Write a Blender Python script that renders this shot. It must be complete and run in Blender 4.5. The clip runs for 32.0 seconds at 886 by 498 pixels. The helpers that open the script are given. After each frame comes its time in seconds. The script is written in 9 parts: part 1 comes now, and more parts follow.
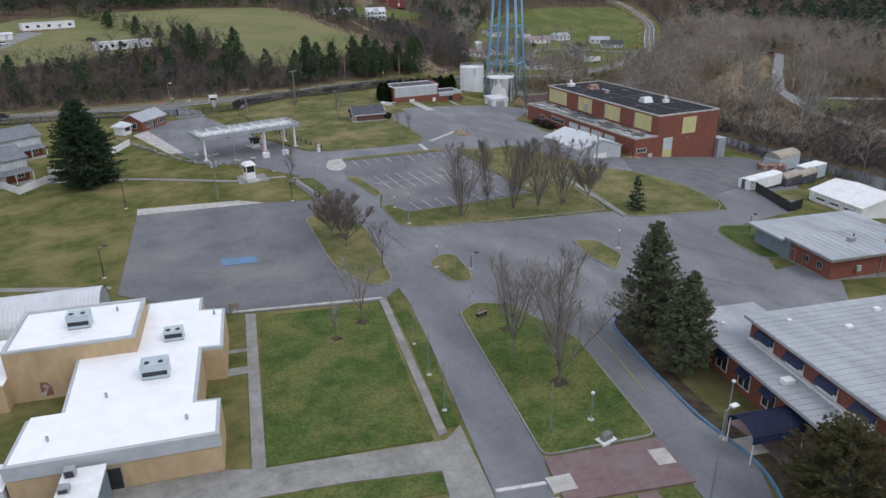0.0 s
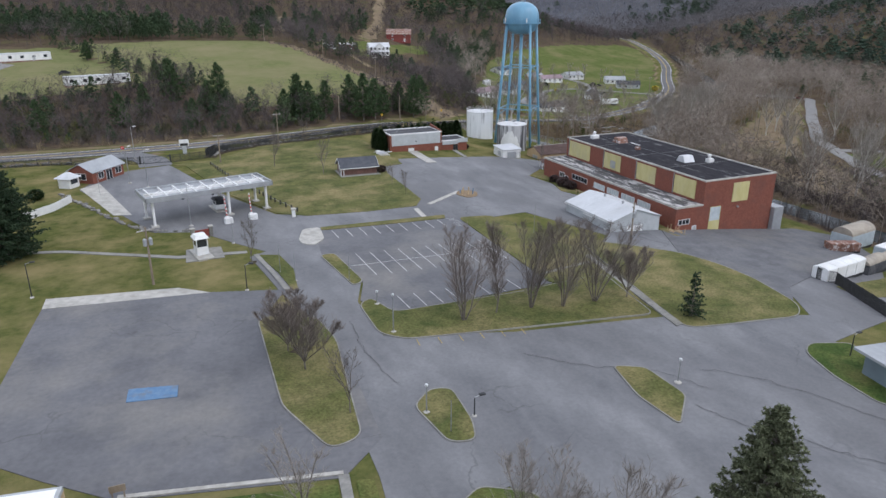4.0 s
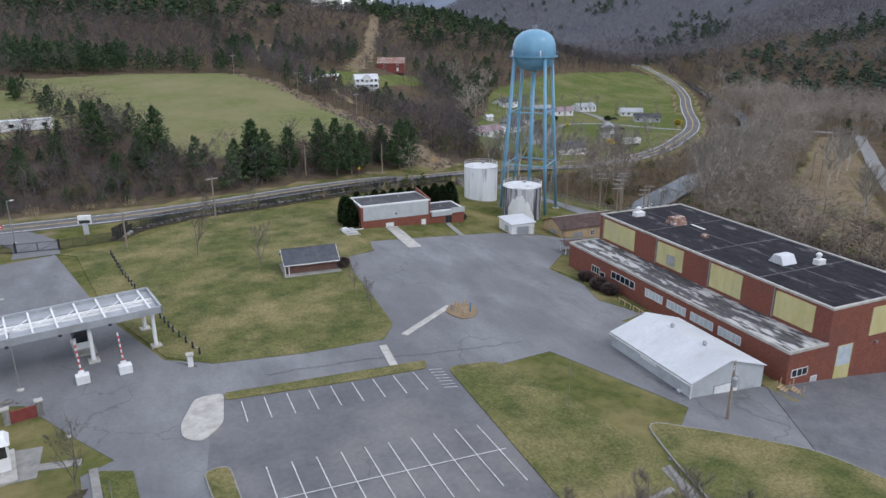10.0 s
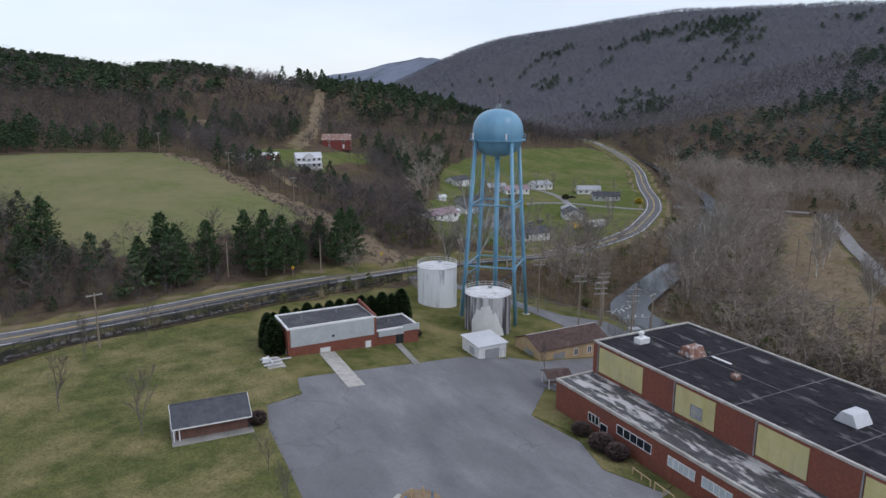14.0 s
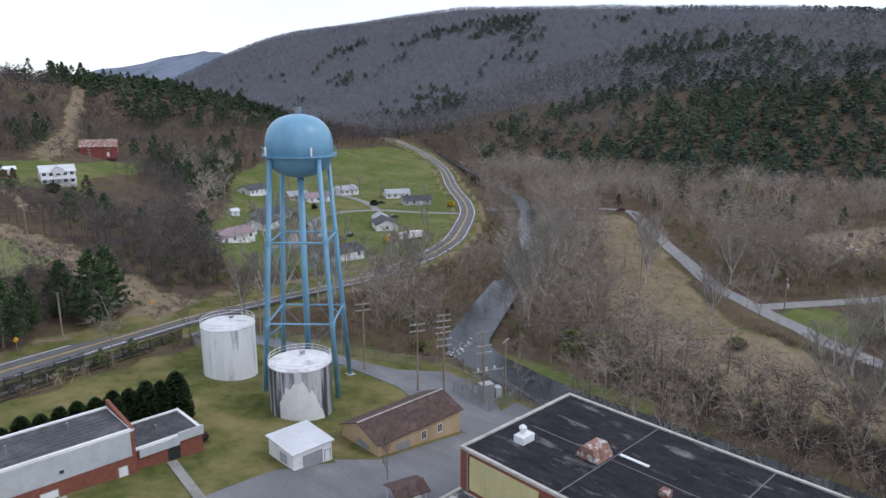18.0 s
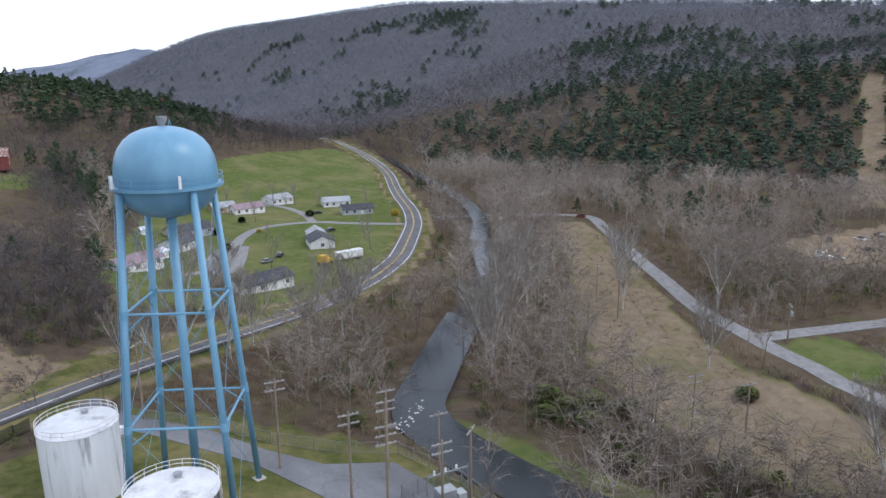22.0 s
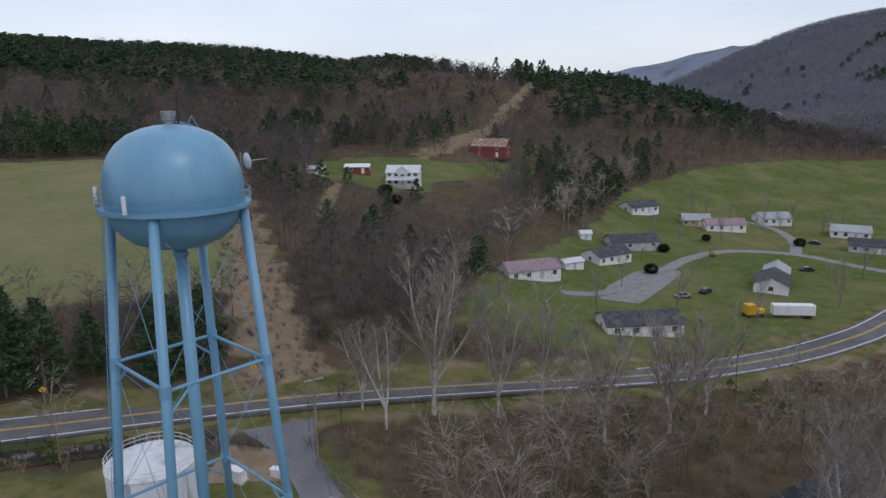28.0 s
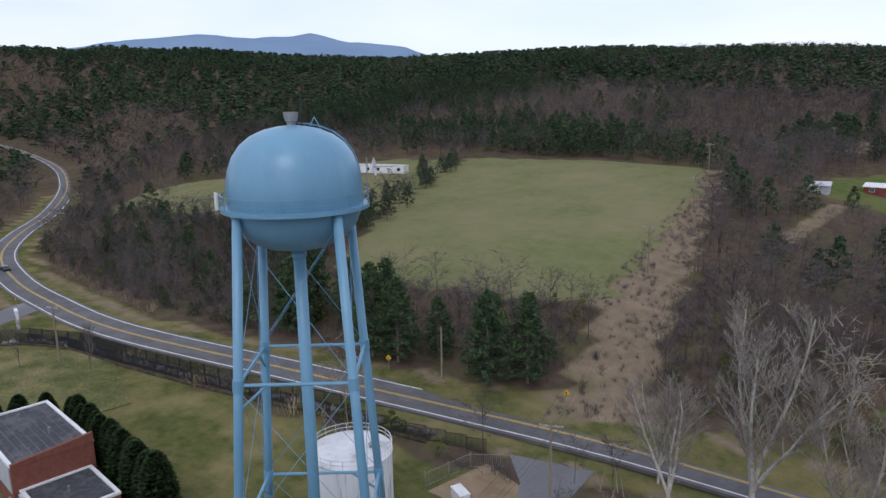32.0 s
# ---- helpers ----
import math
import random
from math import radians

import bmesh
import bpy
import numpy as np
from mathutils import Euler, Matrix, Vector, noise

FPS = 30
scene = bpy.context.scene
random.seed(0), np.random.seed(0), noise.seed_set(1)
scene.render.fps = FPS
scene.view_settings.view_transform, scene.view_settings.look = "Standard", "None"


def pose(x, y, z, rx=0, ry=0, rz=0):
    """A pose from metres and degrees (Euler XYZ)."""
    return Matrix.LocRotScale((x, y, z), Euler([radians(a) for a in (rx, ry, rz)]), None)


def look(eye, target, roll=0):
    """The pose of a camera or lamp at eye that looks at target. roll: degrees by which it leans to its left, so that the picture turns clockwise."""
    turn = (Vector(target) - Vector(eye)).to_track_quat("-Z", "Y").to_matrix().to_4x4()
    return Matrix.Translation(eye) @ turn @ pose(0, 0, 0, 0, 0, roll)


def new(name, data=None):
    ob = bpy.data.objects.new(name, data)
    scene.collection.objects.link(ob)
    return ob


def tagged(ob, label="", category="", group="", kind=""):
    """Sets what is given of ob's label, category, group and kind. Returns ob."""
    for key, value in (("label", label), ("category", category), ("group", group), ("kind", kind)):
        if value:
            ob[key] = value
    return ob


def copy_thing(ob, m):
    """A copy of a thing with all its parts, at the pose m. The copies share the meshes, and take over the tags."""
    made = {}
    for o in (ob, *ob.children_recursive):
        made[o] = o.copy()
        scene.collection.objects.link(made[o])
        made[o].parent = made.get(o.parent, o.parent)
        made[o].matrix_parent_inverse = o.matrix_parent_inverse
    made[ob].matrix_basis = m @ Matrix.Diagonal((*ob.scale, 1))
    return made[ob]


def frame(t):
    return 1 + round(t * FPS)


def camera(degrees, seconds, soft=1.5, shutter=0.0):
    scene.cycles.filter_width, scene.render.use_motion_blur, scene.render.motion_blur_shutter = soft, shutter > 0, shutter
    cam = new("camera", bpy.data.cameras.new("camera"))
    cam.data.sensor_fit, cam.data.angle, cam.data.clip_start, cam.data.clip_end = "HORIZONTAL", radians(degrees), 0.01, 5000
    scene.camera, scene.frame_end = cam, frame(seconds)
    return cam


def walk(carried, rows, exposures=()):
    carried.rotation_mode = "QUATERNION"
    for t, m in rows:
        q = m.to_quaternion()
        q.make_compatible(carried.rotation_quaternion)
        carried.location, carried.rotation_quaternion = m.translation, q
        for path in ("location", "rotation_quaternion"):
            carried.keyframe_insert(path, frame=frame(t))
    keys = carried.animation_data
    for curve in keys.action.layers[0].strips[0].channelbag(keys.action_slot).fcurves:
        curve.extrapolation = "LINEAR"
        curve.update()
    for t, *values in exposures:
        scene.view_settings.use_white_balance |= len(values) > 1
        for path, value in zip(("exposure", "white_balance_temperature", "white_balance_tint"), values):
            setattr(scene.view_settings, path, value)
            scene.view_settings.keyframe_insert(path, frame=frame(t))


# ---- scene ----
cam = camera(65.0, 32.0)
PATH = [
    (0, (2.412, 1.531, 45.164), (3.157, 3.222, 44.398), -0.8),
    (0.5, (4.047, 4.768, 45.076), (4.79, 6.467, 44.327), -0.7),
    (1, (5.704, 8.231, 44.897), (6.445, 9.939, 44.167), -0.5),
    (1.5, (7.508, 11.823, 44.673), (8.247, 13.54, 43.96), -0.3),
    (2, (9.567, 15.575, 44.438), (10.307, 17.299, 43.744), -0.2),
    (2.5, (11.554, 19.411, 44.283), (12.294, 21.138, 43.599), -0.1),
    (3, (13.3, 23.212, 44.254), (14.043, 24.939, 43.57), 0.0),
    (3.5, (15.012, 27.042, 44.263), (15.756, 28.769, 43.581), 0.1),
    (5.5, (22.742, 43.409, 44.591), (23.487, 45.133, 43.905), 0.2),
    (6, (24.657, 47.415, 44.703), (25.403, 49.139, 44.016), 0.2),
    (6.5, (26.664, 51.567, 44.866), (27.408, 53.291, 44.178), 0.1),
    (7, (28.703, 55.725, 44.967), (29.447, 57.449, 44.278), 0.1),
    (7.5, (30.707, 59.961, 45.028), (31.451, 61.685, 44.338), 0.1),
    (8, (32.677, 64.186, 45.034), (33.422, 65.909, 44.344), 0.1),
    (8.5, (35.013, 68.501, 44.998), (35.757, 70.226, 44.314), 0.1),
    (9, (37.29, 72.545, 44.958), (38.033, 74.279, 44.294), 0.0),
    (9.5, (39.415, 76.486, 44.965), (40.159, 78.227, 44.321), -0.1),
    (10, (41.507, 80.418, 44.966), (42.252, 82.166, 44.342), -0.2),
    (10.5, (43.548, 84.273, 45.048), (44.294, 86.028, 44.445), -0.3),
    (11, (45.444, 88.097, 45.187), (46.192, 89.859, 44.606), -0.3),
    (11.5, (47.081, 91.93, 45.306), (47.835, 93.698, 44.751), -0.2),
    (12, (48.559, 95.701, 45.356), (49.321, 97.474, 44.831), -0.2),
    (12.5, (50.113, 99.303, 45.441), (50.881, 101.083, 44.949), -0.1),
    (13, (51.577, 102.796, 45.525), (52.354, 104.583, 45.071), 0.1),
    (13.5, (52.951, 106.476, 45.609), (53.747, 108.259, 45.176), -0.1),
    (14, (54.622, 110.202, 45.669), (55.517, 111.938, 45.237), 0.1),
    (14.5, (56.665, 114.118, 45.706), (57.659, 115.798, 45.275), 0.0),
    (16.5, (65.53, 130.412, 45.885), (66.732, 131.95, 45.45), 0.1),
    (17, (67.943, 134.327, 45.963), (69.21, 135.811, 45.526), 0.2),
    (17.5, (70.432, 138.04, 46.143), (71.744, 139.485, 45.704), 0.2),
    (18, (73.026, 141.571, 46.387), (74.374, 142.98, 45.945), -0.0),
    (18.5, (75.978, 145.028, 46.401), (77.363, 146.4, 45.957), -0.2),
    (19, (78.874, 148.375, 46.383), (80.302, 149.703, 45.936), -0.3),
    (19.5, (81.818, 151.499, 46.374), (83.269, 152.8, 45.925), -0.5),
    (20, (84.725, 154.349, 46.336), (86.18, 155.645, 45.886), -0.7),
    (20.5, (87.534, 157.212, 46.423), (88.991, 158.506, 45.972), -0.6),
    (21, (90.46, 159.905, 46.501), (91.916, 161.199, 46.049), -0.5),
    (21.5, (93.829, 162.585, 46.597), (95.284, 163.88, 46.145), -0.6),
    (22, (97.47, 165.107, 46.689), (98.922, 166.407, 46.236), -0.6),
    (22.5, (101.397, 167.324, 46.672), (102.844, 168.628, 46.218), -0.5),
    (23, (105.667, 169.402, 46.557), (107.106, 170.715, 46.103), -0.3),
    (23.5, (110.151, 170.971, 46.59), (111.568, 172.307, 46.134), -0.3),
    (24, (114.748, 172.309, 46.478), (116.118, 173.693, 46.022), -0.1),
    (24.5, (119.779, 173.277, 46.261), (121.022, 174.776, 45.806), -0.2),
    (25, (124.886, 174.417, 46.098), (125.995, 176.018, 45.645), 0.2),
    (25.5, (130.043, 175.258, 46.057), (131.014, 176.947, 45.603), 0.5),
    (27.5, (149.829, 180.731, 45.446), (150.11, 182.66, 45.001), -0.2),
    (28, (154.732, 182.283, 45.326), (154.815, 184.231, 44.882), -0.5),
    (28.5, (159.256, 184.118, 45.146), (159.141, 186.065, 44.704), -0.1),
    (29, (163.493, 186.409, 44.897), (163.192, 188.336, 44.454), -0.1),
    (29.5, (167.564, 189.315, 44.563), (167.055, 191.199, 44.125), -0.5),
    (30, (171.448, 192.802, 44.229), (170.741, 194.622, 43.796), -0.8),
    (30.5, (174.811, 196.277, 44.07), (173.918, 198.015, 43.644), -0.8),
    (31, (177.849, 199.88, 44.068), (176.783, 201.518, 43.648), -0.9),
    (31.5, (180.642, 203.727, 44.187), (179.413, 205.249, 43.769), -0.7),
    (32, (183.595, 207.924, 44.337), (182.228, 209.325, 43.928), -1.1),
]
walk(cam, [(t, look(eye, target, roll)) for t, eye, target, roll in PATH], [(0, 0.02, 6310, 11), (1.5, 0.14, 6310, 11), (3.5, 0.23, 6310, 11), (6, 0.22, 6300, 11), (9, 0.22, 6250, 11), (11, 0.16, 6190, 11), (13, -0.12, 6230, 12), (14.5, -0.22, 6150, 12), (17, 0.06, 6150, 12), (19, 0.24, 6120, 12), (21, 0.32, 6090, 12), (23, 0.36, 6060, 12), (25, 0.1, 6060, 12), (28, -0.4, 6150, 14), (30, -0.28, 6130, 15), (32, -0.18, 6130, 15)])

# ---- sky and light: an even overcast with a weak, wide sun ----
world = bpy.data.worlds.new("world")
scene.world = world
world.use_nodes = True
wn = world.node_tree.nodes
wl = world.node_tree.links
wn.clear()
w_out = wn.new("ShaderNodeOutputWorld")
w_sky = wn.new("ShaderNodeTexSky")
w_sky.sky_type, w_sky.sun_disc = "NISHITA", False
w_sky.sun_elevation, w_sky.sun_rotation = radians(48), radians(150)
w_bg = wn.new("ShaderNodeBackground")
w_bg.inputs["Strength"].default_value = 0.06
w_cloud = wn.new("ShaderNodeBackground")
w_cloud.inputs["Strength"].default_value = 0.80
w_tex = wn.new("ShaderNodeTexCoord")
w_map = wn.new("ShaderNodeMapping")
w_map.inputs["Scale"].default_value = (1.2, 1.2, 5.0)
w_noise = wn.new("ShaderNodeTexNoise")
w_noise.inputs["Scale"].default_value = 2.2
w_noise.inputs["Detail"].default_value = 5
w_ramp = wn.new("ShaderNodeValToRGB")
w_ramp.color_ramp.elements[0].position, w_ramp.color_ramp.elements[0].color = 0.3, (0.80, 0.85, 0.94, 1)
w_ramp.color_ramp.elements[1].position, w_ramp.color_ramp.elements[1].color = 0.68, (0.985, 0.985, 1.03, 1)
w_add = wn.new("ShaderNodeAddShader")
wl.new(w_tex.outputs["Generated"], w_map.inputs["Vector"])
wl.new(w_map.outputs["Vector"], w_noise.inputs["Vector"])
wl.new(w_noise.outputs["Fac"], w_ramp.inputs["Fac"])
wl.new(w_ramp.outputs["Color"], w_cloud.inputs["Color"])
wl.new(w_sky.outputs["Color"], w_bg.inputs["Color"])
wl.new(w_bg.outputs["Background"], w_add.inputs[0])
wl.new(w_cloud.outputs["Background"], w_add.inputs[1])
wl.new(w_add.outputs["Shader"], w_out.inputs["Surface"])
sun = new("sun", bpy.data.lights.new("sun", "SUN"))
sun.data.energy, sun.data.angle, sun.data.color = 0.7, radians(20), (1.0, 0.97, 0.93)
sun.matrix_world = look((60, -80, 120), (0, 0, 0))


# ---- materials ----
def material(name, a, b, scale=1.0, rough=0.8, metal=0.0, bump=0.0, bump_scale=None, detail=6, mix=(0.35, 0.65), c=None, c_scale=0.1, c_mix=(0.5, 0.75), stretch=(1, 1, 1), attr=None, attr_color=None, vary=0.0, gloss=0.5, fine=None, island=0.0, cracks=None):
    """Two colours by a noise of that scale (1/m), a third by a broader one, optional relief, and an optional third colour by a point attribute."""
    m = bpy.data.materials.new(name)
    m.use_nodes = True
    n, l = m.node_tree.nodes, m.node_tree.links
    bsdf = n["Principled BSDF"]
    bsdf.inputs["Roughness"].default_value = rough
    bsdf.inputs["Metallic"].default_value = metal
    bsdf.inputs["Specular IOR Level"].default_value = gloss
    geo = n.new("ShaderNodeNewGeometry")
    mp = n.new("ShaderNodeMapping")
    mp.inputs["Scale"].default_value = stretch
    l.new(geo.outputs["Position"], mp.inputs["Vector"])

    def spotted(sc, lo, hi, det=detail):
        t = n.new("ShaderNodeTexNoise")
        t.inputs["Scale"].default_value, t.inputs["Detail"].default_value = sc, det
        t.inputs["Roughness"].default_value = 0.62
        l.new(mp.outputs["Vector"], t.inputs["Vector"])
        r = n.new("ShaderNodeMapRange")
        r.inputs["From Min"].default_value, r.inputs["From Max"].default_value = lo, hi
        l.new(t.outputs["Fac"], r.inputs["Value"])
        return t, r.outputs["Result"]

    def blend(fac, x, y):
        k = n.new("ShaderNodeMix")
        k.data_type = "RGBA"
        l.new(fac, k.inputs["Factor"])
        for sock, v in ((k.inputs["A"], x), (k.inputs["B"], y)):
            if isinstance(v, tuple):
                sock.default_value = (*v, 1)
            else:
                l.new(v, sock)
        return k.outputs["Result"]
    first, f = spotted(scale, *mix)
    col = blend(f, a, b)
    if c:
        col = blend(spotted(c_scale, *c_mix)[1], col, c)
    if attr:
        at = n.new("ShaderNodeAttribute")
        at.attribute_name = attr
        col = blend(at.outputs["Fac"], col, attr_color)
    if cracks:
        warp = n.new("ShaderNodeTexNoise")
        warp.inputs["Scale"].default_value, warp.inputs["Detail"].default_value = 0.16, 6
        l.new(geo.outputs["Position"], warp.inputs["Vector"])
        add = n.new("ShaderNodeVectorMath")
        add.operation = "MULTIPLY_ADD"
        l.new(warp.outputs["Color"], add.inputs[0])
        add.inputs[1].default_value = (9, 9, 0)
        l.new(geo.outputs["Position"], add.inputs[2])
        cell = n.new("ShaderNodeTexVoronoi")
        cell.feature = "DISTANCE_TO_EDGE"
        cell.inputs["Scale"].default_value = cracks
        l.new(add.outputs["Vector"], cell.inputs["Vector"])
        thin = n.new("ShaderNodeMapRange")
        thin.inputs["From Min"].default_value, thin.inputs["From Max"].default_value = 0.003, 0.012
        thin.inputs["To Min"].default_value, thin.inputs["To Max"].default_value = 0.42, 0.0
        l.new(cell.outputs["Distance"], thin.inputs["Value"])
        some = n.new("ShaderNodeMath")
        some.operation = "MULTIPLY"
        l.new(thin.outputs["Result"], some.inputs[0])
        l.new(spotted(0.045, 0.5, 0.62, 2)[1], some.inputs[1])
        col = blend(some.outputs["Value"], col, (0.07, 0.07, 0.068))
    if fine or island:
        hsv = n.new("ShaderNodeHueSaturation")
        r = n.new("ShaderNodeMapRange")
        amount = fine[1] if fine else island
        r.inputs["To Min"].default_value, r.inputs["To Max"].default_value = 1 - amount, 1 + amount
        if fine:
            r.inputs["From Min"].default_value, r.inputs["From Max"].default_value = 0.3, 0.7
            t = n.new("ShaderNodeTexNoise")
            t.inputs["Scale"].default_value, t.inputs["Detail"].default_value, t.inputs["Roughness"].default_value = fine[0], 5, 0.7
            l.new(geo.outputs["Position"], t.inputs["Vector"])
            l.new(t.outputs["Fac"], r.inputs["Value"])
        else:
            l.new(geo.outputs["Random Per Island"], r.inputs["Value"])
        l.new(r.outputs["Result"], hsv.inputs["Value"])
        l.new(col, hsv.inputs["Color"])
        col = hsv.outputs["Color"]
    if vary:
        info = n.new("ShaderNodeObjectInfo")
        hsv = n.new("ShaderNodeHueSaturation")
        r = n.new("ShaderNodeMapRange")
        r.inputs["To Min"].default_value, r.inputs["To Max"].default_value = 1 - vary, 1 + vary
        l.new(info.outputs["Random"], r.inputs["Value"])
        l.new(r.outputs["Result"], hsv.inputs["Value"])
        l.new(col, hsv.inputs["Color"])
        col = hsv.outputs["Color"]
    l.new(col, bsdf.inputs["Base Color"])
    if bump:
        t = first
        if bump_scale:
            t, _ = spotted(bump_scale, 0, 1)
        bp = n.new("ShaderNodeBump")
        bp.inputs["Strength"].default_value, bp.inputs["Distance"].default_value = bump, 0.05
        l.new(t.outputs["Fac"], bp.inputs["Height"])
        l.new(bp.outputs["Normal"], bsdf.inputs["Normal"])
    return m


ASPHALT = material("asphalt", (0.140, 0.142, 0.150), (0.225, 0.226, 0.232), 0.17, 0.88, c=(0.145, 0.145, 0.15), c_scale=0.05, c_mix=(0.46, 0.66), detail=5, mix=(0.33, 0.67), stretch=(1, 0.45, 1), bump=0.1, bump_scale=9, gloss=0.3, fine=(2.2, 0.10), cracks=0.09)
ASPHALT_LOT = material("worn_lot_asphalt", (0.112, 0.113, 0.122), (0.168, 0.168, 0.176), 0.12, 0.9, c=(0.215, 0.207, 0.195), c_scale=0.055, c_mix=(0.48, 0.7), detail=5, mix=(0.3, 0.7), bump=0.1, bump_scale=9, gloss=0.3, fine=(1.6, 0.12), cracks=0.12)
ASPHALT_DARK = material("dark_asphalt", (0.112, 0.113, 0.12), (0.158, 0.158, 0.165), 0.3, 0.9, c=(0.175, 0.17, 0.16), c_scale=0.09, bump=0.1, bump_scale=9, gloss=0.3, fine=(2.0, 0.14), cracks=0.15)
HIGHWAY = material("highway_asphalt", (0.105, 0.102, 0.106), (0.15, 0.146, 0.148), 0.35, 0.85, c=(0.085, 0.083, 0.086), c_scale=0.06, gloss=0.3, fine=(1.2, 0.08))
ROAD_WHITE = material("reflective_white_edge_line", (0.70, 0.70, 0.68), (0.80, 0.80, 0.78), 2.0, 0.7, c=(0.55, 0.55, 0.53), c_scale=0.5)
ROAD_YELLOW = material("double_yellow_line", (0.52, 0.36, 0.07), (0.60, 0.43, 0.10), 2.0, 0.7, c=(0.42, 0.31, 0.12), c_scale=0.5)
TAR = material("crack_tar", (0.05, 0.049, 0.05), (0.11, 0.107, 0.105), 0.8, 0.9, gloss=0.2)
CONCRETE = material("concrete", (0.36, 0.345, 0.31), (0.50, 0.48, 0.44), 0.8, 0.85, c=(0.26, 0.25, 0.22), c_scale=0.35, c_mix=(0.5, 0.75), bump=0.1, bump_scale=6)
CONCRETE_OLD = material("weathered_concrete", (0.20, 0.195, 0.18), (0.30, 0.29, 0.265), 0.5, 0.9, c=(0.16, 0.158, 0.135), c_scale=0.2, bump=0.1, bump_scale=6, fine=(3.0, 0.14), cracks=0.2)
GRAVEL = material("pale_gravel", (0.195, 0.19, 0.186), (0.285, 0.28, 0.272), 0.6, 0.95, c=(0.22, 0.21, 0.19), c_scale=0.2, gloss=0.2)
PAVER = material("brick_paver", (0.155, 0.10, 0.098), (0.20, 0.135, 0.13), 1.2, 0.85, c=(0.19, 0.155, 0.15), c_scale=0.25, fine=(5.0, 0.12))
GRASS = material("lawn_grass", (0.070, 0.085, 0.028), (0.132, 0.132, 0.048), 0.3, 0.95, c=(0.235, 0.195, 0.095), c_scale=0.1, c_mix=(0.44, 0.68), bump=0.6, bump_scale=5, detail=10, gloss=0.1, fine=(3.0, 0.42))
GRASS_FRESH = material("fresh_lawn", (0.046, 0.078, 0.02), (0.092, 0.12, 0.034), 0.4, 0.95, c=(0.16, 0.15, 0.055), c_scale=0.17, c_mix=(0.45, 0.74), bump=0.6, bump_scale=5, detail=10, gloss=0.1, fine=(3.0, 0.42))
BRICK = material("red_brick", (0.17, 0.052, 0.034), (0.235, 0.082, 0.052), 2.5, 0.85, c=(0.15, 0.06, 0.045), c_scale=0.25, bump=0.3, bump_scale=14)
YELLOW = material("faded_yellow_panel", (0.50, 0.44, 0.19), (0.58, 0.52, 0.26), 0.7, 0.6, c=(0.46, 0.42, 0.25), c_scale=0.3, stretch=(1, 1, 0.4))
WHITE = material("white_paint", (0.70, 0.70, 0.69), (0.80, 0.80, 0.79), 1.0, 0.55, c=(0.60, 0.59, 0.56), c_scale=0.3)
WHITE_ROOF = material("white_roof_membrane", (0.82, 0.82, 0.82), (0.88, 0.88, 0.88), 0.5, 0.5, c=(0.72, 0.71, 0.68), c_scale=0.2, c_mix=(0.6, 0.8))
GREY_METAL = material("grey_ribbed_metal", (0.32, 0.335, 0.35), (0.40, 0.415, 0.43), 0.6, 0.45, metal=0.25, c=(0.28, 0.28, 0.28), c_scale=0.25)
PALE_METAL = material("pale_roof_metal", (0.55, 0.56, 0.58), (0.66, 0.67, 0.68), 0.6, 0.45, metal=0.15, c=(0.46, 0.46, 0.47), c_scale=0.3)
GARAGE_ROOF = material("dull_galvanised_roof", (0.50, 0.515, 0.53), (0.60, 0.615, 0.63), 0.5, 0.55, c=(0.42, 0.425, 0.43), c_scale=0.25, stretch=(0.4, 1, 1), fine=(2.0, 0.06))
GREY_ROOF = material("grey_membrane_roof", (0.31, 0.325, 0.34), (0.40, 0.415, 0.43), 0.3, 0.7, c=(0.21, 0.215, 0.225), c_scale=0.12, c_mix=(0.5, 0.75), stretch=(1, 0.35, 1), fine=(1.5, 0.08))
BLACK_ROOF = material("black_tar_roof", (0.014, 0.013, 0.017), (0.032, 0.03, 0.035), 0.5, 0.85, gloss=0.15, c=(0.17, 0.165, 0.168), c_scale=0.35, c_mix=(0.57, 0.70), detail=9, stretch=(1.6, 0.5, 1), fine=(1.5, 0.3))
PATCHED_ROOF = material("peeling_silver_roof", (0.035, 0.034, 0.036), (0.11, 0.11, 0.115), 0.9, 0.7, c=(0.50, 0.49, 0.48), c_scale=0.42, c_mix=(0.49, 0.58), detail=10, stretch=(2.0, 0.55, 1))
ROW_ROOF = material("mid_grey_shingle_roof", (0.15, 0.158, 0.175), (0.205, 0.213, 0.23), 0.8, 0.85, c=(0.12, 0.125, 0.135), c_scale=0.3, stretch=(1, 0.4, 1), fine=(3.0, 0.1))
MULCH = material("dark_mulch", (0.045, 0.035, 0.027), (0.09, 0.07, 0.052), 1.2, 0.95, c=(0.10, 0.10, 0.04), c_scale=0.5, gloss=0.1)
SHED_BROWN = material("brown_stained_boards", (0.10, 0.052, 0.04), (0.15, 0.078, 0.06), 1.2, 0.85, stretch=(1, 1, 0.3), vary=0.12)
SHED_ROOF = material("slate_grey_shingle", (0.055, 0.06, 0.072), (0.085, 0.09, 0.104), 1.4, 0.85, c=(0.11, 0.115, 0.125), c_scale=0.4)
SHINGLE = material("dark_grey_shingle", (0.036, 0.038, 0.046), (0.07, 0.072, 0.08), 1.6, 0.9, c=(0.12, 0.12, 0.125), c_scale=0.4)
BROWN_ROOF = material("brown_shingle", (0.055, 0.032, 0.028), (0.095, 0.058, 0.048), 1.6, 0.9, c=(0.12, 0.08, 0.07), c_scale=0.4)
